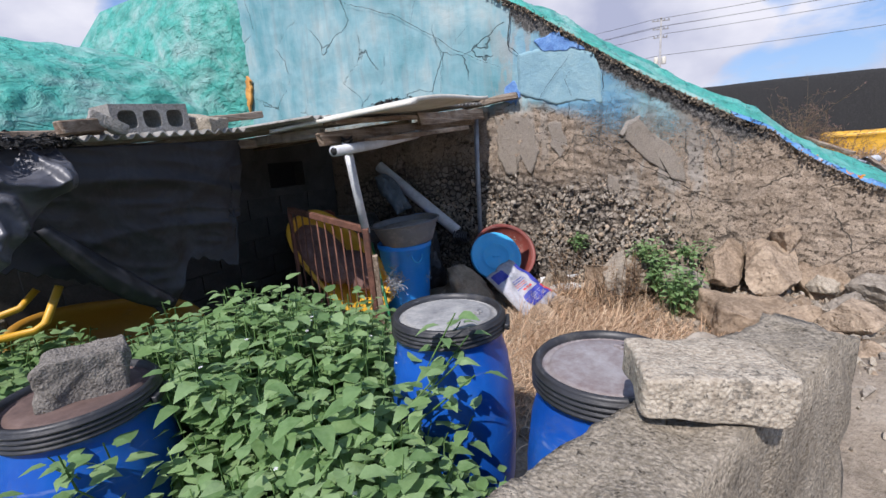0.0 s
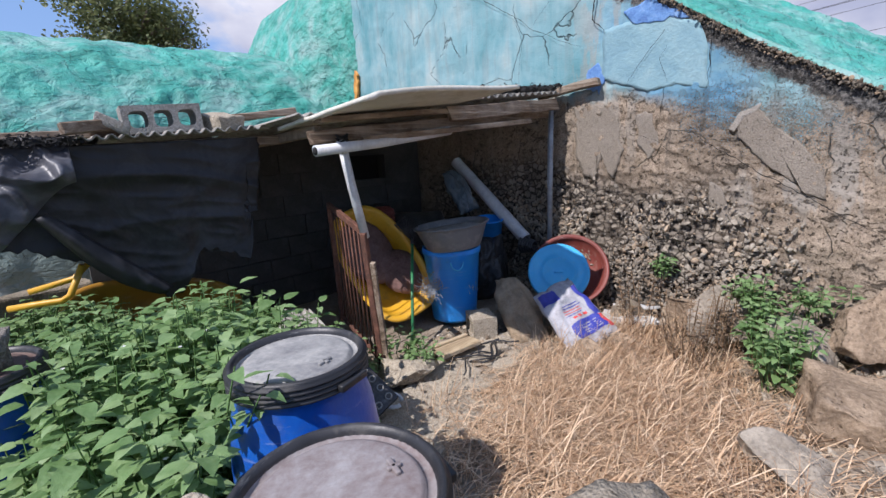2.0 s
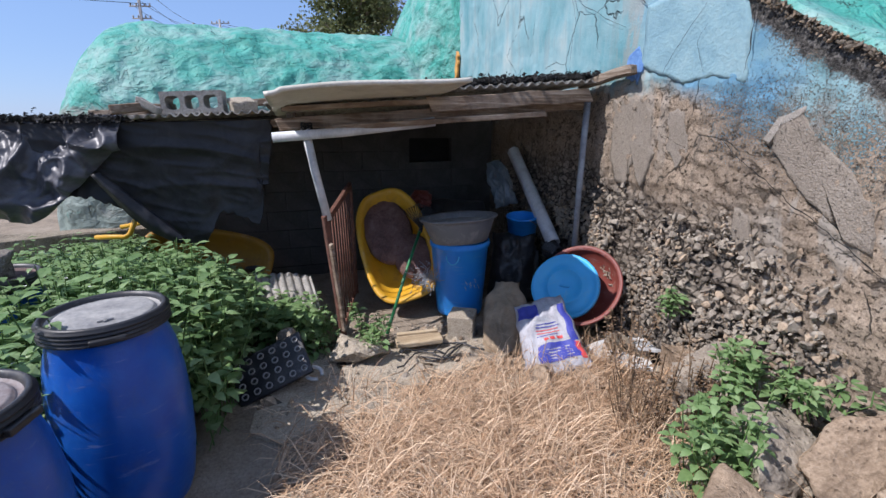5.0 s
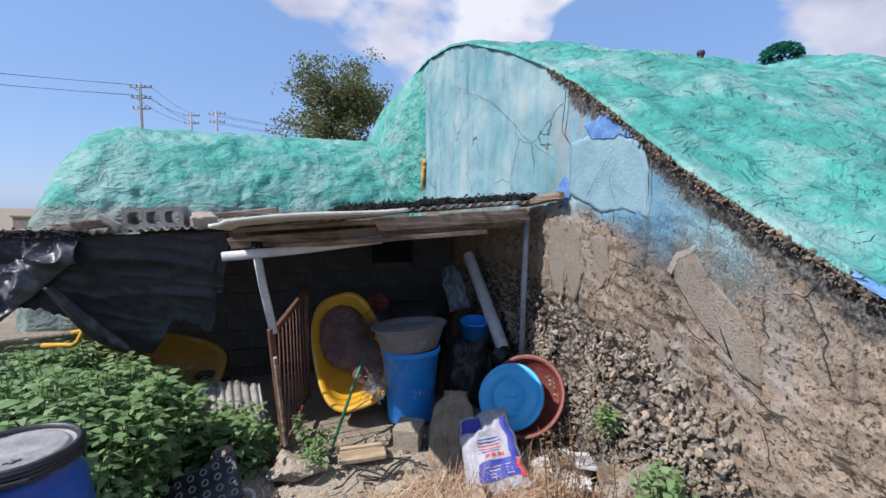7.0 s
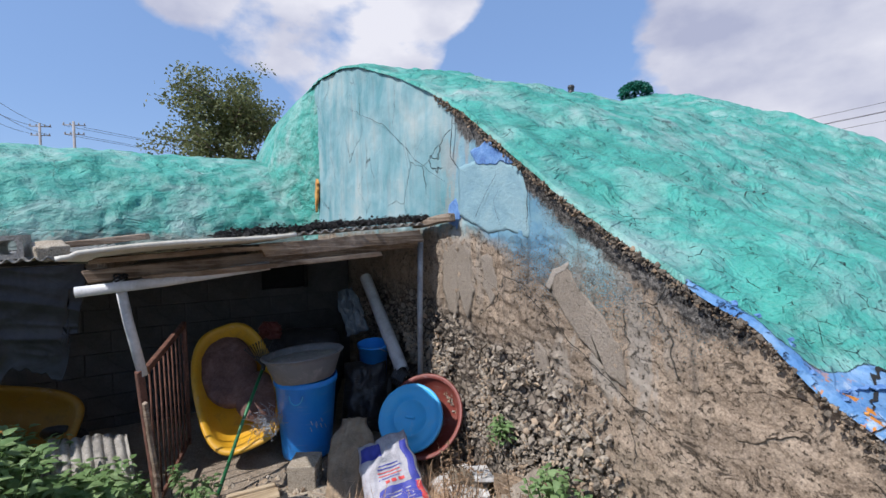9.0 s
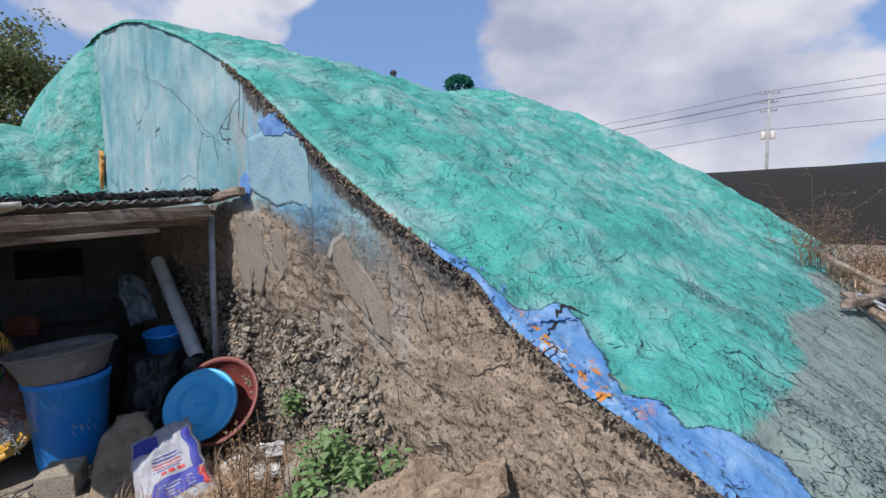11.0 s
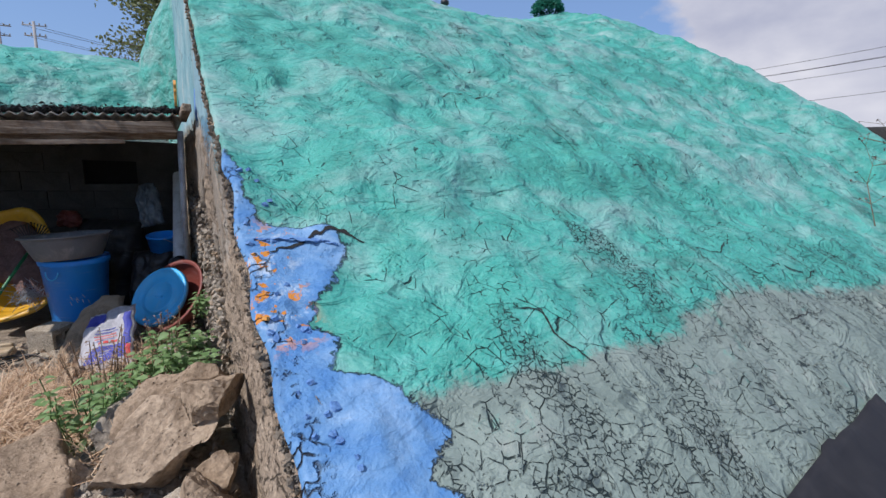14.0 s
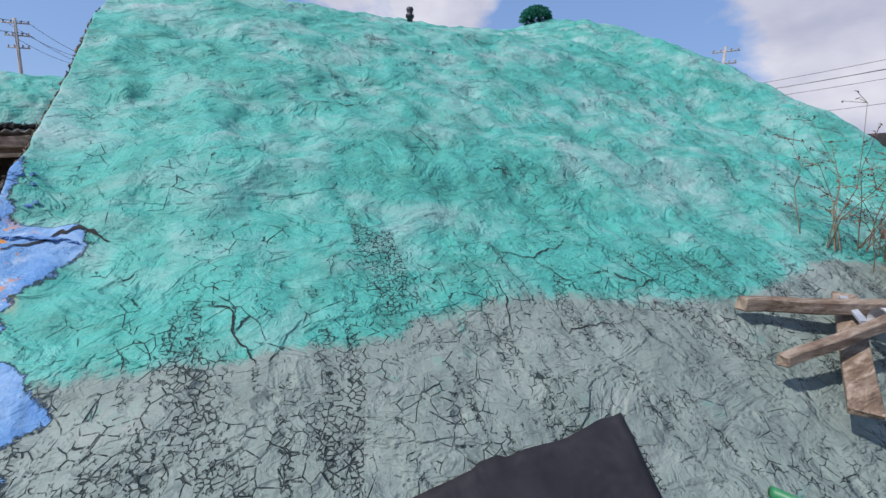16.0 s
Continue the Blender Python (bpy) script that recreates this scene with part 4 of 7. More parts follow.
def build_shed():
    # back wall with a small opening
    bm = bmesh.new()
    X, t = -3.75, 0.15
    for y0, y1, z0, z1 in ((1.0, 3.27, -0.1, 1.79), (3.76, 4.24, -0.1, 1.79), (3.27, 3.76, -0.1, 1.3), (3.27, 3.76, 1.56, 1.79)):
        box(bm, t, y1 - y0, z1 - z0, pose(X - t / 2, (y0 + y1) / 2, (z0 + z1) / 2))
    wall = tagged(part("shed_back_wall", bm, "dim wall", smooth=False), "cement block wall at the back of the shed, shade in its colour", "wall", kind="structure")
    i = 0
    for r in range(8):
        z = 0.13 + 0.2 * r
        for c in range(-1, 10):
            y = 0.55 + 0.4 * c + 0.2 * (r % 2)
            if y < 1.2 or y > 4.05 or (3.0 < y < 4.0 and 1.2 < z < 1.65):
                continue
            b = bmesh.new()
            box(b, 0.02, 0.388, 0.188, None, 0.004)
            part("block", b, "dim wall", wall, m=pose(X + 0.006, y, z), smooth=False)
    # a solid black box behind the opening paints its unlit depth
    bm = bmesh.new()
    box(bm, 0.3, 0.8, 0.42, pose(X - 0.31, 3.5, 1.43))
    part("recess", bm, "dark hole", wall, smooth=False)

    bm = bmesh.new()
    box(bm, 0.18, 1.9, 0.95, pose(-3.5, 0.05, 0.3, 0, 0, 12), 0.02, 6, 0.03, 2)
    tagged(part("yard_kerb_wall", bm, "concrete", smooth=False), "low cement wall stub behind the shed", "wall", kind="structure")

    # posts
    post = thing("front_post", "white pvc pipe post spliced onto a rusty iron stake", "post")
    bm = bmesh.new()
    tube(bm, [(-1.80, 2.18, 1.66), (-1.80, 2.22, 1.4), (-1.80, 2.28, 1.08)], 0.027, 14)
    part("pipe", bm, "pvc", post, "white pvc pipe")
    bm = bmesh.new()
    bar(bm, (-1.79, 2.26, 1.12), (-1.83, 2.34, 0.17), 0.04, 0.04, 0.006)
    part("stake", bm, "rust", post, "rusty stake with flaking paint", False)
    bm = bmesh.new()
    bar(bm, (-1.755, 2.285, 0.93), (-1.785, 2.34, 0.3), 0.034, 0.022, 0.006)
    part("splint", bm, "wood", post, "weathered wooden splint", False)
    bm = bmesh.new()
    for k in range(5):
        tube(bm, [(-1.80 + 0.032 * math.cos(a), 2.19 + 0.032 * math.sin(a), 1.6 + 0.02 * k + 0.01 * math.sin(a * 2)) for a in (q * 0.7 for q in range(10))], 0.006, 6)
    part("lashing", bm, "net", post, "black cord lashing")
    bm = bmesh.new()
    tube(bm, [(-1.80, 4.16, 1.86), (-1.805, 4.15, 1.3), (-1.81, 4.15, 0.62)], 0.024, 14)
    tagged(part("corner_post", bm, "grey pvc"), "grey pvc pipe standing against the gable wall", "post")
    # beams at the eaves
    bm = bmesh.new()
    tube(bm, [(-1.74, 1.99, 1.605), (-1.76, 2.4, 1.635), (-1.79, 3.0, 1.70)], 0.03, 14)
    # a black disc on the pipe's end paints the shade of its hollow
    bm2 = bmesh.new()
    tube(bm2, [(-1.735, 1.985, 1.605), (-1.7362, 2.0, 1.606)], 0.022, 12)
    pipe = tagged(part("eaves_pipe", bm, "pvc"), "white pvc pipe lashed under the eaves", "pipe")
    part("bore", bm2, "dark hole", pipe)
    timber("eaves_beam", (-1.86, 2.02, 1.68), (-1.83, 4.16, 1.83), 0.05, 0.075, "wood", "cracked weathered beam under the roof edge", 0.008)
    timber("eaves_batten", (-1.76, 2.3, 1.655), (-1.72, 3.78, 1.755), 0.03, 0.035, "wood", "pale split batten along the eaves")
    timber("eaves_board", (-1.80, 2.05, 1.77), (-1.78, 3.1, 1.83), 0.1, 0.03, "wood", "dark stained board under the roof panel")
    timber("eaves_board", (-1.74, 2.95, 1.80), (-1.71, 4.12, 1.885), 0.028, 0.09, "wood", "grey splintered fascia board of the lean-to roof", 0.012)
    timber("stub_beam", (-1.95, 4.19, 1.97), (-1.39, 4.2, 2.02), 0.06, 0.06, "wood x", "sawn beam end resting on the corner post", 0.006)
    timber("rafter", (-1.9, 3.1, 1.79), (-3.8, 3.15, 1.72), 0.05, 0.06, "wood x", "dark rafter under the sheets")
    timber("rafter", (-1.9, 2.1, 1.72), (-3.8, 2.15, 1.68), 0.05, 0.06, "wood x", "dark rafter under the sheets")
    timber("rafter", (-2.5, 0.75, 1.66), (-3.8, 0.75, 1.66), 0.05, 0.06, "wood x", "dark rafter under the sheets")
    timber("plate_beam", (-2.55, 0.6, 1.665), (-2.5, 2.1, 1.70), 0.06, 0.06, "wood", "dark beam behind the hanging tarp")
    # the roof
    corrugated("roof_sheet", (-1.72, 2.75, 1.885), (-0.0, 1.45, 0.10), (-2.3, 0, -0.06), 0.075, 0.011, "grey corrugated cement roof sheet with a chipped edge")
    corrugated("roof_sheet", (-1.85, 1.95, 1.80), (0.0, 0.95, 0.06), (-2.2, 0, -0.05), 0.075, 0.011, "grey corrugated cement roof sheet with a chipped edge")
    corrugated("roof_sheet", (-2.40, 1.04, 1.735), (0.02, 0.98, 0.05), (-1.7, 0, 0.03), 0.065, 0.012, "broken corrugated cement sheet laid over the tarp")
    corrugated("roof_sheet", (-2.55, 0.3, 1.70), (0.0, 0.85, 0.02), (-1.5, 0, 0.03), 0.075, 0.012, "grey corrugated cement roof sheet with a chipped edge")

    def panel_fn(u, v):
        x = -1.22 - 1.02 * v
        y = 2.0 + 1.05 * u + 0.02 * n3(u * 5, v * 5, 1)
        z = 1.835 + 0.095 * u - 0.06 * v + 0.012 * math.sin(u * 5) * (1 - v)
        if u < 0.06:
            z -= 0.012
        return x, y, z
    tagged(grid_mesh("roof_panel", 40, 30, panel_fn, "panel", 0.022), "cream insulated panel laid loose on the lean-to roof", "roof panel")
    timber("roof_plank", (-2.62, 1.10, 1.80), (-2.62, 1.3, 1.805), 0.12, 0.05, "wood", "grey plank lying on the roof")
    timber("roof_plank", (-2.7, 1.75, 1.84), (-2.66, 2.3, 1.90), 0.14, 0.045, "wood", "grey plank lying on the roof")
    timber("roof_plank", (-2.75, 0.75, 1.76), (-2.66, 1.28, 1.775), 0.12, 0.045, "wood", "grey plank lying on the roof")
    timber("roof_stub", (-2.36, 0.98, 1.775), (-2.42, 1.2, 1.80), 0.05, 0.06, "wood", "short dark offcut on the roof edge")
    # black net heaped along the roof's edge
    for nm, y0, y1, x, z0, z1, w in (("net_heap", 2.7, 4.2, -1.84, 1.905, 2.025, 0.1), ("net_heap", 0.3, 1.06, -2.45, 1.72, 1.72, 0.07)):
        b = bmesh.new()
        rnd = random.Random(int(y0 * 100))
        for k in range(5200 if w > 0.08 else 1500):
            y = rnd.uniform(y0, y1)
            f = (y - y0) / (y1 - y0)
            lump = 0.6 + 0.7 * abs(n3(y * 7, 1, x))
            p = Vector((x + rnd.gauss(0, w * 0.6), y, z0 + (z1 - z0) * f + abs(rnd.gauss(0, 0.022 * lump)) - 0.01))
            d = Vector((rnd.gauss(0, 1), rnd.gauss(0, 1), rnd.gauss(0, 0.35))) * 0.013
            s = Vector((rnd.gauss(0, 1), rnd.gauss(0, 1), rnd.gauss(0, 1))) * 0.005
            vs = [b.verts.new(q) for q in (p, p + d + s, p + d * 2 + Vector((0, 0, -0.01)), p + d - s)]
            b.faces.new(vs)
        tagged(part(nm, b, "net", smooth=False), "tangled black netting heaped on the roof edge", "netting", kind="stuff")

    # the hollow block on the roof
    bm = bmesh.new()
    L, H, D, wall_t = 0.39, 0.15, 0.19, 0.03
    hole_w = (L - 4 * wall_t) / 3
    b = bmesh.new()
    xs = [-L / 2]
    for k in range(3):
        xs += [-L / 2 + wall_t * (k + 1) + hole_w * k, -L / 2 + wall_t * (k + 1) + hole_w * (k + 1)]
    xs.append(L / 2)
    for k in range(3):    # three holes with rounded corners, as rings of quads
        cx = (xs[1 + 2 * k] + xs[2 + 2 * k]) / 2
        a0 = -L / 2 + L * k / 3
        a1 = -L / 2 + L * (k + 1) / 3
        inner, outer = [], []
        for q in range(24):
            an = 2 * math.pi * q / 24
            c, s = math.cos(an), math.sin(an)
            r = 1 / max(abs(c), abs(s))
            inner.append((cx + math.copysign(abs(c) ** 0.6, c) * hole_w / 2, math.copysign(abs(s) ** 0.6, s) * (H / 2 - wall_t)))
            outer.append(((a0 + a1) / 2 + c * r * (a1 - a0) / 2, s * r * H / 2))
        for side in (-D / 2, D / 2):
            vi = [b.verts.new((x, side, z)) for x, z in inner]
            vo = [b.verts.new((x, side, z)) for x, z in outer]
            for q in range(24):
                b.faces.new((vo[q], vo[(q + 1) % 24], vi[(q + 1) % 24], vi[q]))
            if side < 0:
                first = vi, vo
            else:
                for q in range(24):
                    q2 = (q + 1) % 24
                    b.faces.new((first[0][q], first[0][q2], vi[q2], vi[q]))
                    mx = (outer[q][0] + outer[q2][0]) / 2
                    mz = (outer[q][1] + outer[q2][1]) / 2
                    if abs(abs(mz) - H / 2) < 0.004 or abs(abs(mx) - L / 2) < 0.004:
                        b.faces.new((first[1][q], first[1][q2], vo[q2], vo[q]))
    bmesh.ops.remove_doubles(b, verts=b.verts[:], dist=0.0005)
    bmesh.ops.recalc_face_normals(b, faces=b.faces[:])
    add_to(bm, b)
    tagged(part("hollow_block", bm, "block", smooth=False, m=pose(-2.55, 1.45, 1.835, 0, -3, 88)), "grey three-hole cement block weighing down the roof", "cement block")
    bm = bmesh.new()
    box(bm, 0.2, 0.17, 0.09, None, 0.012, 3, 0.025, 3)
    tagged(part("broken_block", bm, "pale concrete", m=pose(-2.5, 1.76, 1.82, 5, 10, 20)), "broken piece of cement block on the roof", "cement block")
    bm = bmesh.new()
    box(bm, 0.16, 0.07, 0.06, None, 0.01, 3, 0.02, 7)
    tagged(part("broken_block", bm, "block", m=pose(-2.4, 1.2, 1.80, 5, 25, 70)), "splinter of cement block on the roof edge", "cement block")


def crease(a, b, s):
    """A sharp crest along the noughts of a noise, as stiff plastic folds."""
    return (1 - min(1.0, abs(n3(a, b, 3, s)) * 2.4)) ** 1.6


def build_tarps():
    """The ragged black sheet in front and the shiny one folded over its end."""
    def low(y):
        return float(np.interp(y, [0.45, 0.75, 0.98, 1.19, 1.31, 1.4, 1.47, 1.52, 1.62, 1.72, 1.8, 1.84, 1.86], [1.24, 1.2, 1.08, 0.95, 0.80, 0.82, 0.92, 1.05, 1.04, 0.99, 0.94, 1.08, 1.25]))

    def fn(u, v):
        y = 0.45 + 1.5 * u
        top = 1.69 + 0.03 * u
        z1 = low(y) + 0.025 * n3(y, 0, 1, 30)
        if u > 0.94:
            y = y - 0.05 * step(0.2, 0.9, v) - 0.015 * n3(v, 1, 1, 14)
        z = top + (z1 - top) * v
        x = -2.47 + 0.06 * v * math.sin(y * 3.0 + 0.6) + 0.03 * fbm(y, v, 1, 1.8, 2) * (0.3 + v)
        x += 0.022 * crease(y * 0.5 + z * 1.5, z * 0.9 - y * 0.35, 2.1) + 0.010 * crease(y * 0.7 + z * 2.2, z - y * 0.3, 4.3)
        return x, y, z
    tagged(grid_mesh("black_tarp", 120, 80, fn, "tarp", 0.003), "ragged black plastic tarp hanging from the shed roof", "tarp")

    def fn2(u, v):
        y = 0.05 + 0.95 * u
        a = v
        z = 1.745 - 0.02 * (1 - u) - (0.40 + 0.12 * math.sin(u * 3.1) + 0.16 * step(0.75, 0.35, u)) * a * (0.55 + 0.45 * step(1.0, 0.6, u) * step(0, 0.2, u + 0.15))
        x = -2.6 + 0.22 * math.sin(a * 2.2) + 0.05 * fbm(y, z, 2, 3.0, 3)
        x += 0.075 * crease(y * 0.7 + z * 1.5, z * 0.8 - y * 1.0, 2.6) + 0.035 * crease(y * 1.6 - z * 0.6, z * 1.4 + y * 0.4, 4.4) + 0.012 * crease(y, z * 1.3, 9.0)
        z += 0.02 * n3(y, a, 5, 4)
        return x, y, z
    tagged(grid_mesh("grey_tarp", 130, 90, fn2, "sheen tarp", 0.003), "shiny grey-black plastic sheet, greyed for sky sheen, crumpled over the end of the roof", "tarp")

    def fn3(u, v):
        y = 0.86 + 0.46 * u
        z = 1.38 - 0.48 * u - (0.02 + 0.10 * math.sin(u * 3.0)) * v
        return -2.36 + 0.035 * v * (1 - v) * 4 + 0.015 * n3(u * 6, v * 3, 1), y - 0.05 * v, z
    tagged(grid_mesh("tarp_fold", 30, 10, fn3, "tarp", 0.002), "turned-up fold of the black tarp", "tarp")


def build_gate():
    g = thing("iron_gate", "rusty iron gate with thin bars, swung into the shed", "gate")
    x0, x1, y = -1.82, -2.72, 2.29
    for nm, a, b, w in (("top_rail", (x0, y, 1.10), (x1, y + 0.225, 1.20), 0.045), ("bottom_rail", (x0, y + 0.03, 0.25), (x1, y + 0.235, 0.27), 0.03), ("end_stile", (x1, y + 0.225, 1.2), (x1, y + 0.235, 0.22), 0.03)):
        bm = bmesh.new()
        bar(bm, a, b, w * 0.7, w, 0.003)
        part(nm, bm, "rust", g, smooth=False)
    for k in range(9):
        f = (k + 0.7) / 9.5
        bm = bmesh.new()
        x = x0 + (x1 - x0) * f
        tube(bm, [(x, y + 0.225 * f, 1.10 + 0.1 * f), (x + 0.004 * math.sin(k), y + 0.02 + 0.225 * f, 0.26)], 0.006, 7)
        part("bar", bm, "rust", g)


build_shed()
build_tarps()
build_gate()

# ---- flakes, plates, cracks and painted edge shadows on the gable ----
def wall_plate(name, outline, thick, mat, label, jag=0.012, lift=0.004, curl=0.0):
    """A lifted plate of paint or render on the gable; outline in (x, z)."""
    pts = []
    for a, b in zip(outline, outline[1:] + outline[:1]):
        n = max(2, int(math.hypot(b[0] - a[0], b[1] - a[1]) / 0.025))
        for k in range(n):
            f = k / n
            x, z = a[0] + (b[0] - a[0]) * f, a[1] + (b[1] - a[1]) * f
            pts.append((x + jag * fbm(x * 14, z * 14, 1), z + jag * fbm(x * 14 + 5, z * 14, 2)))
    cx, cz = sum(p[0] for p in pts) / len(pts), sum(p[1] for p in pts) / len(pts)
    bm = bmesh.new()
    y0 = WALL_Y - lift

    def ring(s, y):
        return [bm.verts.new((cx + (x - cx) * s, y - 0.003 * fbm(x * 3, z * 3, 4) - curl * s ** 6, cz + (z - cz) * s)) for x, z in pts]
    base, rim, mid, inner = ring(1.0, y0 + 0.02), ring(1.0, y0 - thick), ring(0.9, y0 - thick * 1.05), ring(0.5, y0 - thick)
    c = bm.verts.new((cx, y0 - thick, cz))
    n = len(pts)
    for k in range(n):
        q = (k + 1) % n
        bm.faces.new((base[k], base[q], rim[q], rim[k]))
        bm.faces.new((rim[k], rim[q], mid[q], mid[k]))
        bm.faces.new((mid[k], mid[q], inner[q], inner[k]))
        bm.faces.new((inner[k], inner[q], c))
    bmesh.ops.recalc_face_normals(bm, faces=bm.faces[:])
    tagged(part(name, bm, mat), label, "plaster plate", kind="structure")


def wall_crack_and_shade(pts, w, label="black ribbon on the painted gable for cracks and edge shadows"):
    bm = bmesh.new()
    fine = []
    for a, b in zip(pts, pts[1:]):
        n = max(3, int(math.hypot(b[0] - a[0], b[1] - a[1]) / 0.014))
        for k in range(n):
            f = k / n
            x, z = a[0] + (b[0] - a[0]) * f, a[1] + (b[1] - a[1]) * f
            fine.append((x + 0.014 * fbm(x * 9, z * 9, 1), z + 0.014 * fbm(x * 9, z * 9, 5)))
    prev = None
    for i, (x, z) in enumerate(fine):
        f = i / max(1, len(fine) - 1)
        p0, p1 = fine[max(i - 1, 0)], fine[min(i + 1, len(fine) - 1)]
        dx, dz = p1[0] - p0[0], p1[1] - p0[1]
        ln = math.hypot(dx, dz) or 1
        wd = 0.5 * w * (0.35 + 0.65 * math.sin(math.pi * f)) * (0.5 + abs(n3(x * 15, z * 15, 2)))
        y = WALL_Y - 0.024
        row = [bm.verts.new((x - dz / ln * wd / 2, y, z + dx / ln * wd / 2)), bm.verts.new((x + dz / ln * wd / 2, y, z - dx / ln * wd / 2))]
        if prev:
            bm.faces.new((prev[0], prev[1], row[1], row[0]))
        prev = row
    tagged(part("gable_crack", bm, "dark hole", smooth=False), label, "crack", kind="structure")


wall_plate("paint_plate", [(-1.40, 2.38), (-1.02, 2.42), (-0.72, 2.30), (-0.66, 2.14), (-0.65, 1.87), (-0.84, 1.92), (-1.04, 1.90), (-1.39, 2.03)], 0.004, "plate blue",
           "lifted plate of pale blue painted render on the gable")
wall_plate("paint_plate", [(-1.24, 2.47), (-1.05, 2.52), (-0.86, 2.40), (-0.78, 2.34), (-0.98, 2.36), (-1.16, 2.38)], 0.008, "blue flake", "vivid blue flake of old paint on the gable", 0.02)
wall_plate("paint_plate", [(-1.52, 2.12), (-1.42, 2.16), (-1.36, 2.02), (-1.42, 1.93), (-1.54, 1.98)], 0.006, "blue flake", "vivid blue flake of old paint on the gable", 0.03)
wall_plate("mortar_tongue", [(-0.46, 1.66), (-0.36, 1.73), (-0.27, 1.62), (-0.10, 1.47), (0.0, 1.34), (0.03, 1.16), (-0.07, 1.2), (-0.18, 1.30), (-0.33, 1.42), (-0.45, 1.56)], 0.003, "render",
           "smooth grey tongue of patching mortar on the gable", 0.014)
wall_plate("mortar_lip", [(-0.50, 1.60), (-0.44, 1.70), (-0.34, 1.745), (-0.345, 1.71), (-0.42, 1.67), (-0.48, 1.58)], 0.005, "pale render", "pale lip of dried mortar on the gable", 0.012)
wall_plate("render_patch", [(-1.64, 1.86), (-1.3, 1.84), (-1.22, 1.5), (-1.3, 1.28), (-1.38, 1.48), (-1.46, 1.26), (-1.56, 1.32), (-1.62, 1.5)], 0.002, "render", "streaked patch of grey render beside the shed", 0.03)
wall_plate("render_patch", [(-1.12, 1.76), (-1.0, 1.74), (-0.95, 1.5), (-1.02, 1.42), (-1.1, 1.55)], 0.002, "render", "streaked patch of grey render beside the shed", 0.03)
wall_plate("render_patch", [(-0.6, 1.25), (-0.52, 1.22), (-0.42, 0.96), (-0.5, 0.98), (-0.58, 1.1)], 0.002, "render", "streaked patch of grey render beside the shed", 0.02)
wall_plate("orange_flake", [(-4.99, 2.66), (-4.92, 2.6), (-4.95, 2.38), (-5.03, 2.2), (-5.05, 2.42)], 0.012, "orange", "orange patch of bare paint at the gable corner", 0.03, 0.04)
for pts, w in (([(-3.64, 3.33), (-2.7, 2.96), (-2.27, 2.7), (-2.06, 2.54), (-1.74, 2.38), (-1.54, 2.28)], 0.012), ([(-2.27, 2.7), (-2.16, 2.46), (-2.2, 2.27), (-2.21, 2.02)], 0.009),
               ([(-1.43, 2.83), (-1.46, 2.64), (-1.49, 2.49), (-1.37, 2.36)], 0.028), ([(-0.93, 2.3), (-1.06, 2.14), (-1.17, 2.02), (-1.2, 1.94)], 0.010),
               # the upright one at x -0.64 is the plate edge's shadow, drawn black
               ([(-2.06, 2.54), (-1.95, 2.66), (-1.86, 2.72)], 0.007), ([(-2.5, 2.85), (-2.42, 3.1), (-2.45, 3.3)], 0.006), ([(-0.64, 2.26), (-0.635, 2.1), (-0.64, 1.9)], 0.014),
               # shade under the mortar ledge, drawn as a long black ribbon
               ([(-0.75, 1.62), (-0.5, 1.44), (-0.36, 1.36), (-0.16, 1.24), (0.04, 1.13), (0.16, 1.05), (0.36, 0.95)], 0.014),
               ([(-1.15, 1.62), (-0.95, 1.55), (-0.8, 1.42)], 0.007), ([(-0.9, 1.95), (-0.96, 2.1), (-0.9, 2.2)], 0.006)):
    wall_crack_and_shade(pts, w)
# flakes of orange and blue along the peeled edge of the mound
rnd_f = random.Random(9)
for k in range(30):
    x = rnd_f.uniform(0.45, 1.75)
    y = WALL_Y + rnd_f.uniform(0.0, 0.13)
    s = rnd_f.uniform(0.006, 0.016)
    bm = bmesh.new()
    n = rnd_f.randint(5, 8)
    z = mound_z(x, y) + 0.006
    ring = [bm.verts.new((math.cos(6.283 * q / n) * s * rnd_f.uniform(0.6, 1.4), math.sin(6.283 * q / n) * s * rnd_f.uniform(0.6, 1.2), rnd_f.uniform(0, 0.004))) for q in range(n)]
    low = [bm.verts.new((v.co.x * 1.02, v.co.y * 1.02, v.co.z - 0.012)) for v in ring]
    bm.faces.new(ring)
    for q in range(n):
        bm.faces.new((low[q], low[(q + 1) % n], ring[(q + 1) % n], ring[q]))
    orange = 0.85 < x < 1.15 and rnd_f.random() < 0.6
    ob = part("paint_flake", bm, "orange" if orange else "blue flake", smooth=False, m=pose(x, y, z, rnd_f.uniform(-8, 8), 27, rnd_f.uniform(0, 360)))
    tagged(ob, "curled flake of orange paint at the mound's edge" if orange else "curled flake of blue paint at the mound's edge", "paint flake", "paint flakes")


# crumbs of mortar under the painted edge
def edge_place(rnd):
    x = rnd.uniform(-1.7, 1.7)
    return Vector((x, WALL_Y - 0.02 - 0.02 * rnd.random(), crest(x) - 0.03 - 0.05 * rnd.random() ** 2))

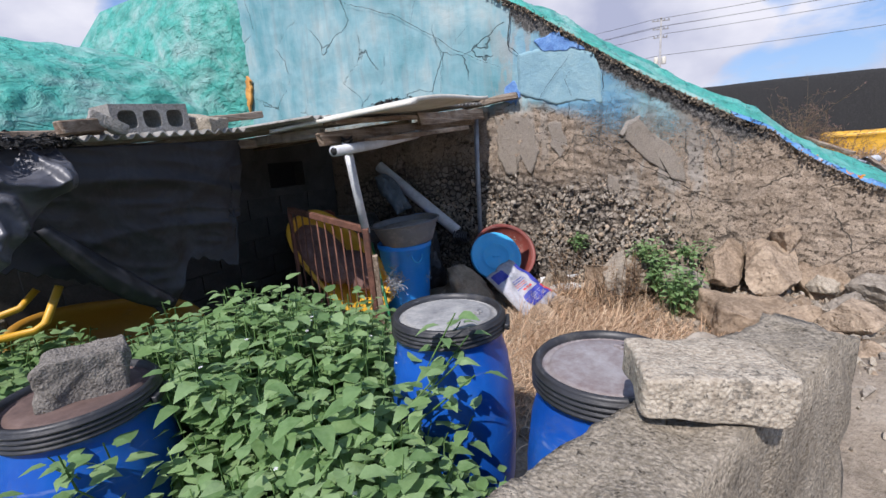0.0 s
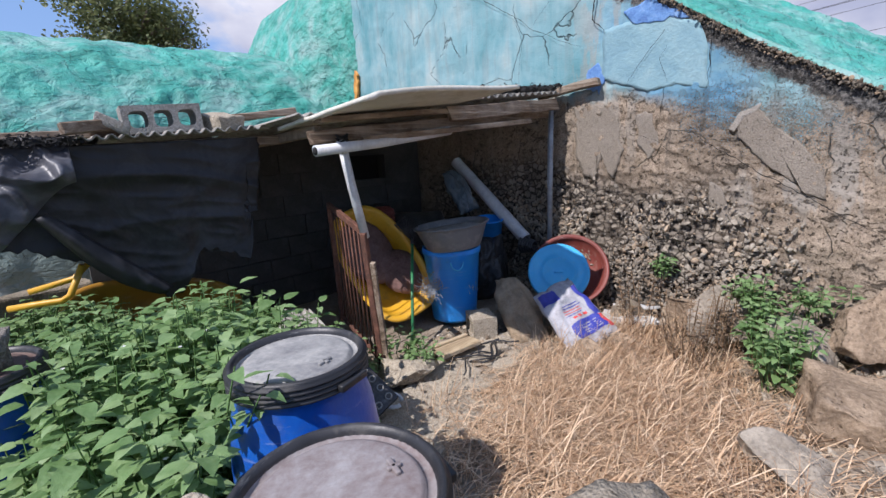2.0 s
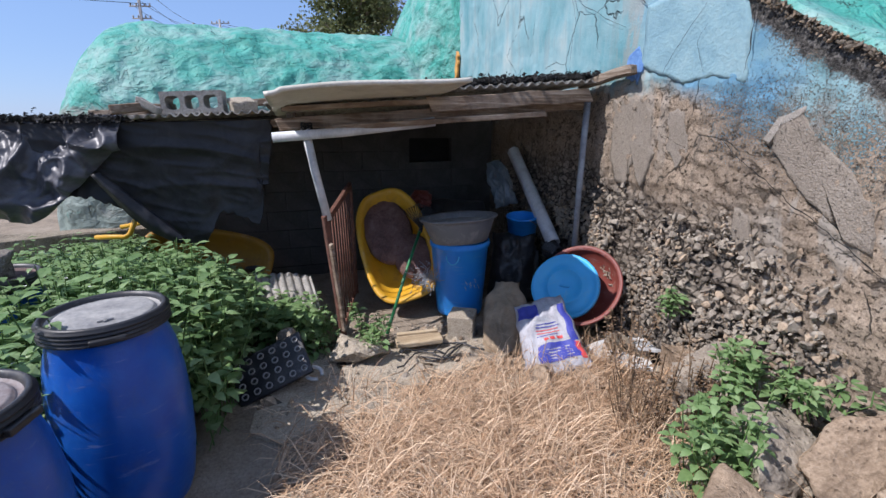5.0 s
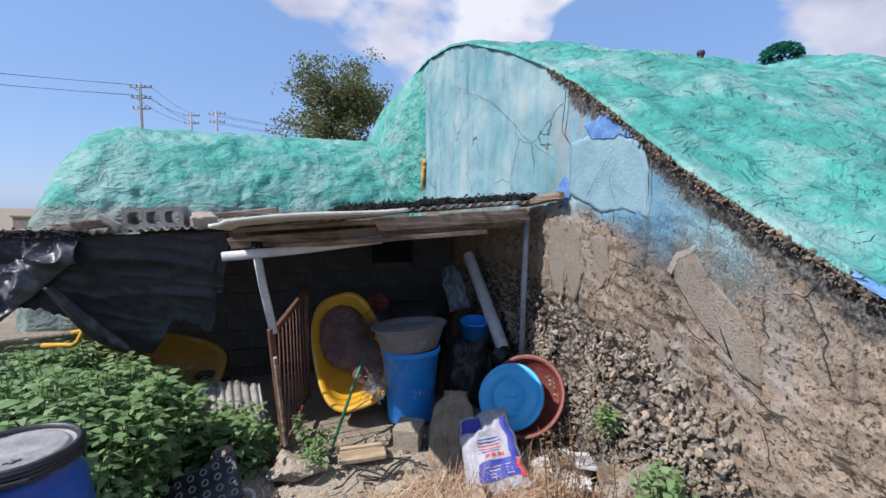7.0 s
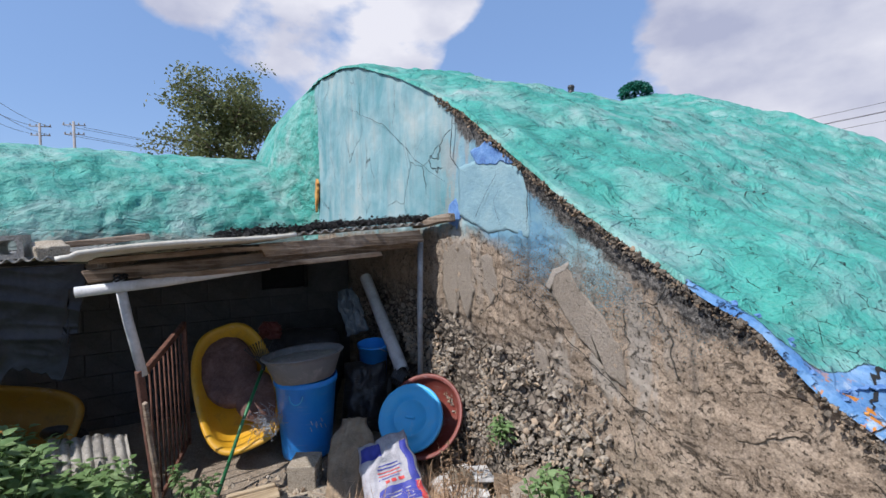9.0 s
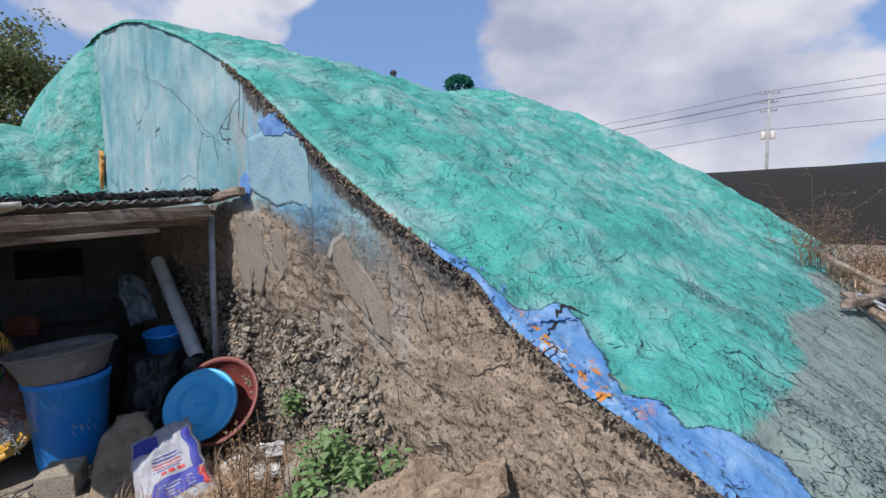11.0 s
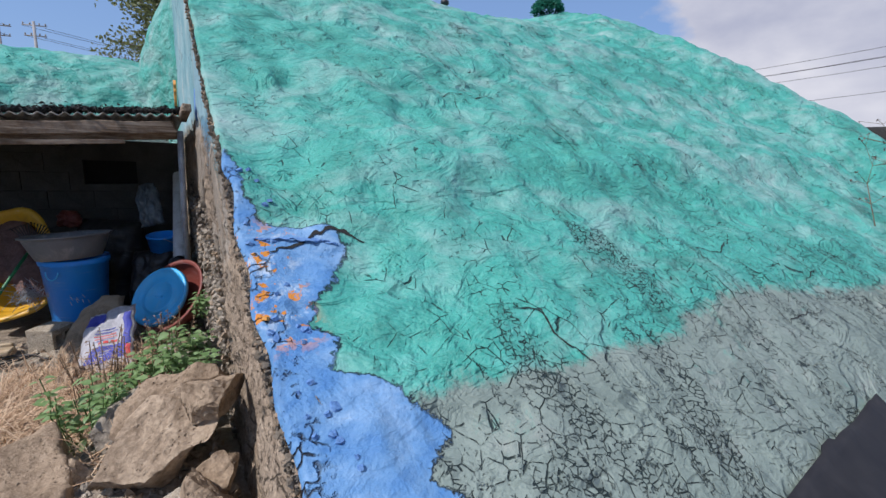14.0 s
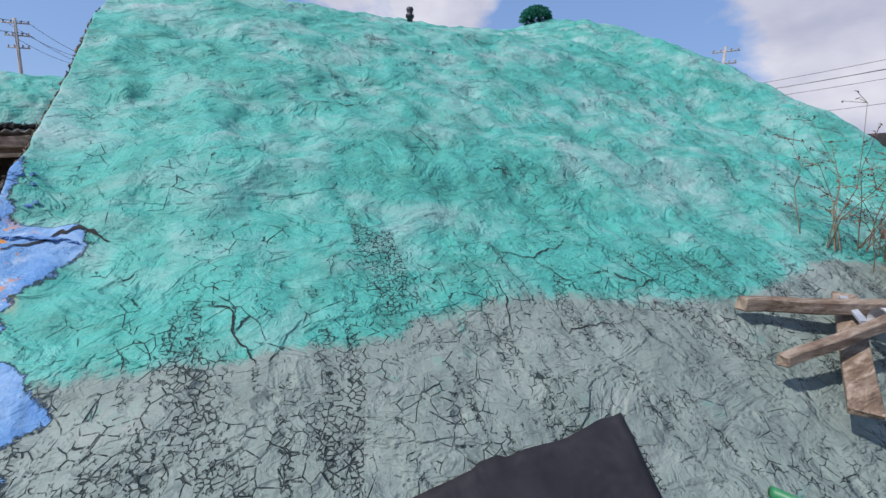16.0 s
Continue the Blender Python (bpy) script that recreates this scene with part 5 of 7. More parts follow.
# ---- drums, basins and tools ----
def build_drum(name, m, h, lid_mat, label, r=0.235):
    d = thing(name, label, "drum", m)
    bm = bmesh.new()
    lathe(bm, [(0, 0), (r * 0.86, 0), (r * 0.92, 0.02), (r * 1.0, h * 0.08), (r * 1.11, h * 0.26), (r * 1.15, h * 0.48), (r * 1.13, h * 0.66), (r * 1.05, h * 0.82), (r * 0.945, h * 0.91),
               (r * 0.945, h * 0.945), (r * 0.97, h * 0.95), (r * 0.97, h * 0.965), (r * 0.9, h * 0.97), (r * 0.9, h * 0.99), (0, h * 0.99)], 56)
    part("body", bm, "drum blue", d, "blue plastic drum body")
    bm = bmesh.new()
    prof = [(r * 0.9, h - 0.035)]
    for k in range(4):
        z = h - 0.05 + 0.015 * k
        prof += [(r * 1.0, z), (r * 1.035, z + 0.004), (r * 1.035, z + 0.009), (r * 1.0, z + 0.013)]
    prof += [(r * 1.0, h + 0.012), (r * 0.97, h + 0.02), (r * 0.925, h + 0.018), (r * 0.9, h + 0.004), (r * 0.88, h - 0.01)]
    lathe(bm, prof, 64)
    ring = part("ring", bm, "black plastic", d, "black ribbed clamp ring")
    bm = bmesh.new()
    lathe(bm, [(r * 0.905, h + 0.002), (r * 0.87, h - 0.008), (r * 0.80, h - 0.006), (r * 0.78, h + 0.004), (r * 0.74, h + 0.006), (r * 0.4, h + 0.008), (0, h + 0.006)], 56)
    lid = part("lid", bm, lid_mat, d, "dusty black lid")
    bm = bmesh.new()
    box(bm, 0.012, 0.05, 0.012, pose(r * 0.55, 0, h + 0.009), 0.003)
    box(bm, 0.03, 0.012, 0.012, pose(r * 0.55, 0, h + 0.009), 0.003)
    part("lug", bm, lid_mat, lid)
    bm = bmesh.new()
    box(bm, 0.02, 0.11, 0.022, pose(r * 1.055, 0, h - 0.03), 0.005)
    part("clamp_lever", bm, "black plastic", ring)
    return d


build_drum("blue_drum", pose(-0.754, 1.386, 0.11, 0, 0, 20), 0.858, "lid dust", "blue plastic drum with a dusty black lid beside the weeds", 0.206)
build_drum("blue_drum", pose(-0.156, 1.206, 0.10, 0, 0, 80), 0.854, "lid mud", "blue plastic drum with a muddy lid against the low wall", 0.207)
build_drum("blue_drum", pose(-1.62, 0.56, 0.10, 0, 0, 40), 0.81, "lid rust", "blue plastic drum with a concrete lump on its lid", 0.213)


def lump(name, m, sx, sy, sz, mat, label, seed, jag=0.03, cat="concrete lump"):
    """A squared chunk with crumbled edges."""
    b = bmesh.new()
    bmesh.ops.create_cube(b, size=2)
    bmesh.ops.subdivide_edges(b, edges=b.edges[:], cuts=30, use_grid_fill=True)
    for v in b.verts:
        p = v.co.copy()
        e = sum(abs(c) ** 14 for c in p) ** (1 / 14)
        p = p / e
        q = Vector((p.x * sx / 2, p.y * sy / 2, p.z * sz / 2))
        n = Vector((fbm(q.x + seed, q.y, q.z, 6, 4), fbm(q.x, q.y + seed, q.z + 9, 6, 4), fbm(q.x + 5, q.y, q.z + seed, 6, 4)))
        v.co = q + n * jag
    return tagged(part(name, b, mat, m=m), label, cat)


lump("concrete_lump", pose(-1.60, 0.58, 0.99, 0, 0, 62), 0.20, 0.14, 0.15, "dark concrete", "rough lump of concrete resting on a drum lid", 4.0)
lump("concrete_lump", pose(0.05, 0.93, 1.105, -3, 3, 20), 0.26, 0.20, 0.085, "pale concrete", "broken slab of pale concrete lying on the low wall", 9.0, 0.012)


def build_bin():
    d = thing("blue_bin", "round blue plastic bin standing in the shed", "bin", pose(-2.21, 3.33, 0.17))
    bm = bmesh.new()
    lathe(bm, [(0, 0.01), (0.185, 0.0), (0.19, 0.02), (0.232, 0.56), (0.24, 0.565), (0.245, 0.585), (0.243, 0.615), (0.236, 0.62), (0.225, 0.6), (0.185, 0.05), (0, 0.04)], 48)
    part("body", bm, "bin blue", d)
    for a in (-32, 148):
        bm = bmesh.new()
        pts = []
        for k in range(13):
            t = math.pi * k / 12
            pts.append((0.238 + 0.012 * math.sin(t), 0.05 * math.cos(t), 0.53 - 0.065 * math.sin(t)))
        tube(bm, pts, 0.0045, 8)
        part("handle", bm, "lid blue", d, "thin bail handle", m=pose(0, 0, 0, 0, 0, a))
    for k in range(7):
        bm = bmesh.new()
        p = Vector((0.222, 0.0, 0.28 + 0.01 * (k % 3)))
        q = Matrix.Rotation(radians(-8 + 5 * k), 4, "Z") @ p
        r = Matrix.Rotation(radians(-8 + 5 * k + (-4 if k % 2 else 3)), 4, "Z") @ (p + Vector((0.004, 0, 0.035 * (1 if k % 2 else -1))))
        tube(bm, [q, r], 0.0018, 5)
        part("chalk_stroke", bm, "rag", d, "white chalk stroke")


def basin_profile(r, h, t=0.006):
    return [(0, 0), (r * 0.7, 0), (r * 0.73, 0.01), (r * 0.92, h * 0.85), (r * 0.93, h - 0.012), (r, h - 0.008), (r * 1.01, h), (r * 0.99, h + 0.006), (r * 0.92, h),
            (r * 0.9, h * 0.85), (r * 0.7, 0.02), (0, 0.016)]


def build_basins():
    b = thing("grey_basin", "grey rubber basin caked with dry cement, set on the bin", "basin", pose(-2.15, 3.31, 0.79, 3, -4, 0))
    bm = bmesh.new()
    lathe(bm, basin_profile(0.31, 0.19), 48)
    part("bowl", bm, "grey plastic", b)
    bm = bmesh.new()
    lathe(bm, [(0, 0.165), (0.12, 0.155), (0.2, 0.15), (0.27, 0.147)], 40)
    for v in bm.verts:
        v.co.z += 0.012 * fbm(v.co.x, v.co.y, 0, 14)
    part("dry_cement", bm, "lid dust", b, "crust of dry cement")
    axis = Vector((0.42, -0.62, 0.55)).normalized()
    q = axis.to_track_quat("Z", "Y").to_matrix().to_4x4()
    b = thing("red_basin", "brown-red rubber basin leaning against the wall", "basin", Matrix.Translation((-1.52, 4.02, 0.54)) @ q)
    bm = bmesh.new()
    lathe(bm, basin_profile(0.31, 0.16), 48, pose(0, 0, -0.13))
    part("bowl", bm, "red plastic", b)
    bm = bmesh.new()
    lathe(bm, [(0.285, 0.0), (0.30, 0.012), (0.29, 0.02), (0.28, 0.01)], 48, pose(0, 0, 0.012))
    part("rim", bm, "red plastic", b)
    l = thing("round_bin_cover", "sky blue round plastic lid leaning in a basin", "bin lid", Matrix.Translation((-1.56, 3.925, 0.535)) @ (Vector((0.55, -0.62, 0.55)).normalized().to_track_quat("Z", "Y").to_matrix().to_4x4()))
    bm = bmesh.new()
    lathe(bm, [(0.235, -0.02), (0.25, -0.02), (0.25, 0.006), (0.243, 0.012), (0.225, 0.012), (0.215, 0.0), (0.14, -0.002), (0.135, 0.006), (0.12, 0.006), (0.115, -0.002), (0, 0.0)], 56)
    part("disc", bm, "lid blue", l)
    bm = bmesh.new()
    box(bm, 0.07, 0.02, 0.016, pose(0, 0, 0.006), 0.005)
    part("grip", bm, "lid blue", l)


def tub(bm, L, W, D, t=0.02, seg=56):
    """A barrow tub: a rounded trough with a rolled rim, opening along +z."""
    def ring(l, w, z, e=3.2):
        out = []
        for k in range(seg):
            a = 2 * math.pi * k / seg
            c, s = math.cos(a), math.sin(a)
            nose = 1 - 0.16 * max(0.0, c)
            out.append((math.copysign(abs(c) ** (2 / e), c) * l / 2, math.copysign(abs(s) ** (2 / e), s) * w / 2 * nose, z))
        return out
    levels = [(L * 0.55, W * 0.55, -D), (L * 0.66, W * 0.68, -D * 0.97), (L * 0.92, W * 0.88, -0.03), (L * 0.94, W * 0.92, 0.0), (L, W, -0.004), (L * 1.01, W * 1.015, 0.012),
              (L * 0.985, W * 0.975, 0.024), (L * 0.92, W * 0.89, 0.014), (L * 0.89, W * 0.84, -0.03), (L * 0.63, W * 0.65, -D * 0.92)]
    rings = [[bm.verts.new(p) for p in ring(*l)] for l in levels]
    for a, b in zip(rings, rings[1:]):
        for k in range(seg):
            bm.faces.new((a[k], a[(k + 1) % seg], b[(k + 1) % seg], b[k]))
    bm.faces.new(rings[0][::-1])
    bm.faces.new(rings[-1])


def frame_of(o, z, x):
    z, x = Vector(z).normalized(), Vector(x)
    y = z.cross(x).normalized()
    x = y.cross(z)
    return Matrix.Translation(o) @ Matrix((x, y, z)).transposed().to_4x4()


def build_barrows():
    m = frame_of((-2.56, 2.86, 0.70), (0.72, -0.30, 0.58), (-0.66, -0.12, 0.74))
    b = thing("barrow_tub", "yellow plastic barrow tub stood on end with muddy rubble inside", "barrow tub", m)
    bm = bmesh.new()
    tub(bm, 1.08, 0.62, 0.2)
    part("tub", bm, "yellow plastic", b)
    for nm, x, y, r, e in (("mud_cake", 0.17, 0.04, 0.22, 1.5), ("mud_cake", -0.14, -0.12, 0.18, 1.2)):
        bm = bmesh.new()
        lathe(bm, [(0, 0.02), (r * 0.6, 0.02), (r * 0.9, 0.0), (r, -0.03), (r * 0.95, -0.06), (0, -0.07)], 40, pose(x, y, -0.05) @ Matrix.Diagonal((e, 1, 1, 1)))
        for v in bm.verts:
            v.co.z += 0.02 * fbm(v.co.x, v.co.y, 1, 8)
        part(nm, bm, "mud red", b, "disc of dried red mud")
    # rake lying in the tub
    r = thing("leaf_rake", "dark fan rake with a green plastic handle", "rake")
    bm = bmesh.new()
    tube(bm, [(-1.93, 2.66, 0.16), (-2.16, 2.86, 0.55), (-2.36, 3.04, 0.86)], 0.012, 10)
    part("handle", bm, "green", r, "green handle")
    bm = bmesh.new()
    tube(bm, [(-2.345, 3.03, 0.835), (-2.36, 3.04, 0.86), (-2.375, 3.045, 0.885)], 0.017, 10)
    head = part("head", bm, "black plastic", r, "dark rake head")
    for k in range(13):
        bm = bmesh.new()
        f = (k - 6) / 6
        a, t = Vector((-2.36, 3.04, 0.86)), Vector((-2.44 + 0.03 * abs(f), 3.04 + 0.13 * f, 1.06 - 0.05 * abs(f)))
        tube(bm, [a, a.lerp(t, 0.6), t, t + Vector((0.04, 0, -0.005))], 0.0045, 6)
        part("tine", bm, "black plastic", head)
    bm = bmesh.new()
    rnd = random.Random(5)
    for k in range(260):
        p = Vector((-2.14, 3.02, 0.5)) + Vector((rnd.gauss(0, 0.03), rnd.gauss(0, 0.05), rnd.gauss(0, 0.04)))
        d = Vector((rnd.gauss(0, 1), rnd.gauss(0, 1), rnd.gauss(0, 1))) * 0.03
        tube(bm, [p, p + d], 0.002, 4, False)
    tagged(part("rope_tangle", bm, "grey pvc"), "tangle of blue-grey twine in the barrow tub", "rope")
    # a second barrow behind the weeds
    m = frame_of((-2.98, 1.30, 0.58), (0.75, 0.05, 0.62), (-0.1, -0.95, 0.22))
    b = thing("wheelbarrow", "yellow wheelbarrow tipped up behind the black tarp", "wheelbarrow", m)
    bm = bmesh.new()
    tub(bm, 1.06, 0.56, 0.2)
    part("tub", bm, "old yellow", b, "dirty yellow plastic tub, darkened for the tarp's shade")
    back = m.inverted()
    for pts in (((-2.64, 0.95, 1.06), (-2.66, 0.87, 0.90), (-2.68, 0.83, 0.87), (-2.74, 0.72, 0.865), (-2.78, 0.6, 0.86)), ((-3.0, 0.98, 1.0), (-3.02, 0.9, 0.92), (-3.05, 0.68, 0.88))):
        bm = bmesh.new()
        tube(bm, [back @ Vector(p) for p in pts], 0.018, 10)
        part("handle", bm, "yellow plastic", b, "yellow tubular handle")
    for side in (-1, 1):
        bm = bmesh.new()
        tube(bm, [(0.1, 0.2 * side, -0.18), (0.26, 0.2 * side, -0.55)], 0.015, 8)
        part("leg", bm, "rust", b)
    bm = bmesh.new()
    lathe(bm, [(0.05, -0.03), (0.12, -0.035), (0.15, -0.02), (0.155, 0.0), (0.15, 0.02), (0.12, 0.035), (0.05, 0.03)], 30, pose(-0.42, 0, -0.2, 90))
    part("wheel", bm, "black plastic", b, "black tyre")


def sack(name, m, w, h, d, mat, label, seed, pinch=0.6, nu=36, nv=40):
    """A slumped sack: a pillow with folds; the printed bands are parts laid on it."""
    def at(u, v, side, lift=0.0):
        x, z = (u - 0.5) * w, v * h
        edge = (max(0.0, 1 - abs(2 * u - 1) ** 3) * max(0.0, 1 - abs(2 * v - 1) ** 4)) ** 0.6
        x *= 1 - (1 - pinch) * step(0.6, 1.0, v) * 0.5 + 0.08 * math.sin(v * 5 + seed)
        y = -side * (d * 0.5 * edge) * (1.0 + 0.35 * fbm(u * 2 + seed, v * 2, side, 1.6, 3)) - side * lift
        y += 0.10 * h * math.sin(v * 2.1 + seed) * 0.5 + 0.02 * fbm(u + seed, v, 4, 5, 3)
        return Vector((x + 0.02 * n3(u * 3, v * 6, seed), y, z + 0.015 * n3(u * 4, v * 2, seed + 3)))
    root = thing(name, label, "sack", m)
    bm = bmesh.new()
    for side in (1, -1):
        vs = [[bm.verts.new(at(i / (nu - 1), j / (nv - 1), side)) for i in range(nu)] for j in range(nv)]
        for j in range(nv - 1):
            for i in range(nu - 1):
                bm.faces.new((vs[j][i], vs[j][i + 1], vs[j + 1][i + 1], vs[j + 1][i]) if side > 0 else (vs[j][i], vs[j + 1][i], vs[j + 1][i + 1], vs[j][i + 1]))
    bmesh.ops.remove_doubles(bm, verts=bm.verts[:], dist=0.0008)
    part("cloth", bm, mat, root)
    return root, at


def print_on(root, at, u0, u1, v0, v1, mat, name, n=10):
    bm = bmesh.new()
    vs = [[bm.verts.new(at(u0 + (u1 - u0) * i / n, v0 + (v1 - v0) * j / n, 1, 0.0035)) for i in range(n + 1)] for j in range(n + 1)]
    for j in range(n):
        for i in range(n):
            bm.faces.new((vs[j][i], vs[j][i + 1], vs[j + 1][i + 1], vs[j + 1][i]))
    part(name, bm, mat, root)


def build_sacks():
    m = frame_of((-0.98, 3.56, 0.20), (-0.56, 0.10, 0.34), (0.12, 0.37, 0.14))
    root, at = sack("printed_sack", m, 0.40, 0.55, 0.09, "bag white", "slumped white plastic sack with blue and red printing", 2.0, 0.55)
    print_on(root, at, 0.06, 0.44, 0.74, 0.93, "bag blue", "blue_band")
    print_on(root, at, 0.28, 0.9, 0.14, 0.36, "bag blue", "blue_panel")
    print_on(root, at, 0.84, 0.96, 0.36, 0.86, "bag blue", "side_band")
    print_on(root, at, 0.88, 0.97, 0.12, 0.34, "bag red", "red_corner")
    for k in range(5):
        print_on(root, at, 0.3 + 0.02 * k, 0.68 + 0.03 * (k % 2), 0.46 + 0.012 + 0.035 * k, 0.47 + 0.012 + 0.035 * k, "bag red" if k in (1, 2) else "bag blue", "print_line", 5)
    for k in range(3):
        print_on(root, at, 0.4 + 0.13 * k, 0.49 + 0.13 * k, 0.40, 0.44, "bag red", "print_mark", 4)
    for k in range(4):
        print_on(root, at, 0.36, 0.80, 0.175 + 0.035 * k, 0.188 + 0.035 * k, "bag white", "print_line", 5)
    for k in range(5):
        print_on(root, at, 0.36, 0.6, 0.66 + 0.014 * k, 0.665 + 0.014 * k, "grey pvc", "print_line", 4)
    m = frame_of((-1.42, 3.38, 0.12), (-0.55, 0.28, 0.52), (0.35, 0.88, 0.1))
    sack("brown_sack", m, 0.30, 0.62, 0.14, "burlap", "crumpled brown paper sack propped beside the bin", 5.0, 0.35)
    m = frame_of((-2.28, 3.85, 0.15), (-0.2, 0.1, 0.95), (0.5, 0.86, 0.0))
    sack("black_bag", m, 0.42, 0.62, 0.32, "black plastic", "shiny black refuse bag tucked behind the bin", 8.0, 0.7)
    m = frame_of((-2.9, 3.45, 0.15), (-0.1, 0.1, 0.95), (0.5, 0.86, 0.0))
    sack("black_bag", m, 0.7, 0.85, 0.45, "black plastic", "heap of black refuse bags at the back of the shed", 11.0, 0.7)
    m = frame_of((-3.0, 3.2, 0.93), (-0.1, 0.1, 0.95), (0.5, 0.86, 0.0))
    sack("red_bag", m, 0.2, 0.16, 0.12, "red plastic", "small dull red bag on the dark heap", 6.0, 0.6)
    m = frame_of((-2.55, 3.9, 0.98), (-0.5, -0.05, 0.7), (0.3, 0.9, 0.2))
    sack("clear_bag", m, 0.22, 0.46, 0.14, "film", "clear plastic bag hanging beside the pipe", 3.0, 0.1)


def build_shed_bits():
    p = thing("leaning_pipe", "wide white pvc pipe leaning against the wall", "pipe")
    bm = bmesh.new()
    a, b = Vector((-2.04, 4.10, 0.73)), Vector((-3.0, 4.16, 1.44))
    tube(bm, [a, a.lerp(b, 0.5), b], 0.058, 24, False)
    tube(bm, [a, a.lerp(b, 0.5), b], 0.053, 24, False)
    part("tube", bm, "pvc", p)
    c = thing("hose_coil", "coil of black drain hose under the pipe", "hose")
    bm = bmesh.new()
    pts = []
    for k in range(90):
        t = k * 0.42
        r = 0.075 - 0.0004 * k
        pts.append((-2.0 + 0.0016 * k - 0.06, 4.08 + r * math.cos(t), 0.68 + r * math.sin(t)))
    tube(bm, pts, 0.011, 8)
    part("hose", bm, "black plastic", c)
    bm = bmesh.new()
    lathe(bm, [(0, 0), (0.11, 0), (0.135, 0.3), (0.142, 0.3), (0.142, 0.315), (0.128, 0.315), (0.105, 0.02), (0, 0.02)], 36)
    bk = thing("blue_bucket", "small blue bucket on the heap behind the bin", "bucket", pose(-2.42, 4.0, 0.60, 4, 6))
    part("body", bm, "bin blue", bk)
    bm = bmesh.new()
    tube(bm, [(0.14 * math.cos(a), 0.14 * math.sin(a), 0.31 - 0.1 * math.sin(a)) for a in (math.pi * k / 12 for k in range(13))], 0.004, 6)
    part("bail", bm, "steel", bk)
    # the junk takes the same shade-darkened wall colour
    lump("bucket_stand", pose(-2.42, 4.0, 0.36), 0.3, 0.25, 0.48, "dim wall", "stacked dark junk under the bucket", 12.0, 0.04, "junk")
    # cut cement block in front of the bin
    bm = bmesh.new()
    box(bm, 0.19, 0.22, 0.045, pose(0, 0, 0.155), 0.006, 2, 0.006, 1)
    box(bm, 0.19, 0.22, 0.04, pose(0, 0, 0.02), 0.006, 2, 0.006, 2)
    for y in (-0.095, 0.0, 0.095):
        box(bm, 0.185, 0.03, 0.12, pose(0, y, 0.09), 0.004)
    tagged(part("cut_block", bm, "pale concrete", smooth=False, m=pose(-1.76, 3.2, 0.155, 0, 0, 62)), "half cement block with its hollow showing", "cement block")
    # plank offcut with its cords
    timber("plank_offcut", (-1.66, 2.68, 0.215), (-1.62, 3.0, 0.225), 0.13, 0.03, "fresh wood", "split tan plank offcut on the rubble", 0.006)
    timber("plank_offcut", (-1.73, 2.7, 0.235), (-1.70, 2.99, 0.24), 0.035, 0.03, "fresh wood", "narrow strip of split wood on the rubble", 0.004)
    bm = bmesh.new()
    rnd = random.Random(3)
    for k in range(5):
        p0 = Vector((-1.5 + 0.1 * rnd.random(), 2.75 + 0.35 * rnd.random(), 0.17))
        pts = [p0 + Vector((0.12 * math.sin(q * 0.6 + k) * 0.8, 0.05 * q - 0.15, 0.012 + 0.02 * abs(math.sin(q + k)))) for q in range(8)]
        tube(bm, pts, 0.006, 6)
    tagged(part("loose_rope", bm, "black plastic"), "loose loops of black cord on the ground", "cord")
    # perforated black mat on edge
    cm = frame_of((-1.44, 1.88, 0.27), (0.62, -0.25, 0.7), (-0.22, 1, 0.14))
    cr = thing("bottle_crate", "black plastic crate panel with rows of round holes", "crate", cm)
    bm = bmesh.new()
    box(bm, 0.44, 0.28, 0.03, None, 0.006)
    part("panel", bm, "black plastic", cr)
    for i in range(6):
        for j in range(4):
            bm = bmesh.new()
            lathe(bm, [(0.013, 0.0), (0.021, 0.0), (0.021, 0.006), (0.013, 0.006), (0.013, 0.0)], 14)
            part("ring", bm, "lid dust", cr, m=pose(-0.18 + 0.072 * i, -0.1 + 0.066 * j, 0.0145))
    # white plastic scoop beside it
    bm = bmesh.new()
    tube(bm, [(0.05 * math.cos(a), 0.04 * math.sin(a), 0.0) for a in (0.4 * k for k in range(15))], 0.012, 8)
    box(bm, 0.1, 0.035, 0.02, pose(-0.09, 0, 0), 0.006)
    tagged(part("plastic_scoop", bm, "rag", m=pose(-1.40, 2.12, 0.22, 30, 10, 60)), "broken white plastic scoop lying on the ground", "scoop")
    for k, (x, y) in enumerate(((-2.35, 2.02), (-2.28, 1.95))):
        corrugated("slate_offcut", (x - 0.12, y - 0.30, 0.56 - 0.05 * k), (0.02, 0.42, -0.05), (0.42, 0.08, -0.24), 0.06, 0.01, "broken corrugated sheet leaning in the weeds")
    bm = bmesh.new()
    box(bm, 0.35, 0.03, 0.55, None, 0.01, 3, 0.01, 3)
    tagged(part("aqua_board", bm, "blue flake", m=pose(-4.3, 0.35, 0.37, 0, 0, 30)), "pale aqua board behind the shed", "board")


build_bin()
build_basins()
build_barrows()
build_sacks()
build_shed_bits()

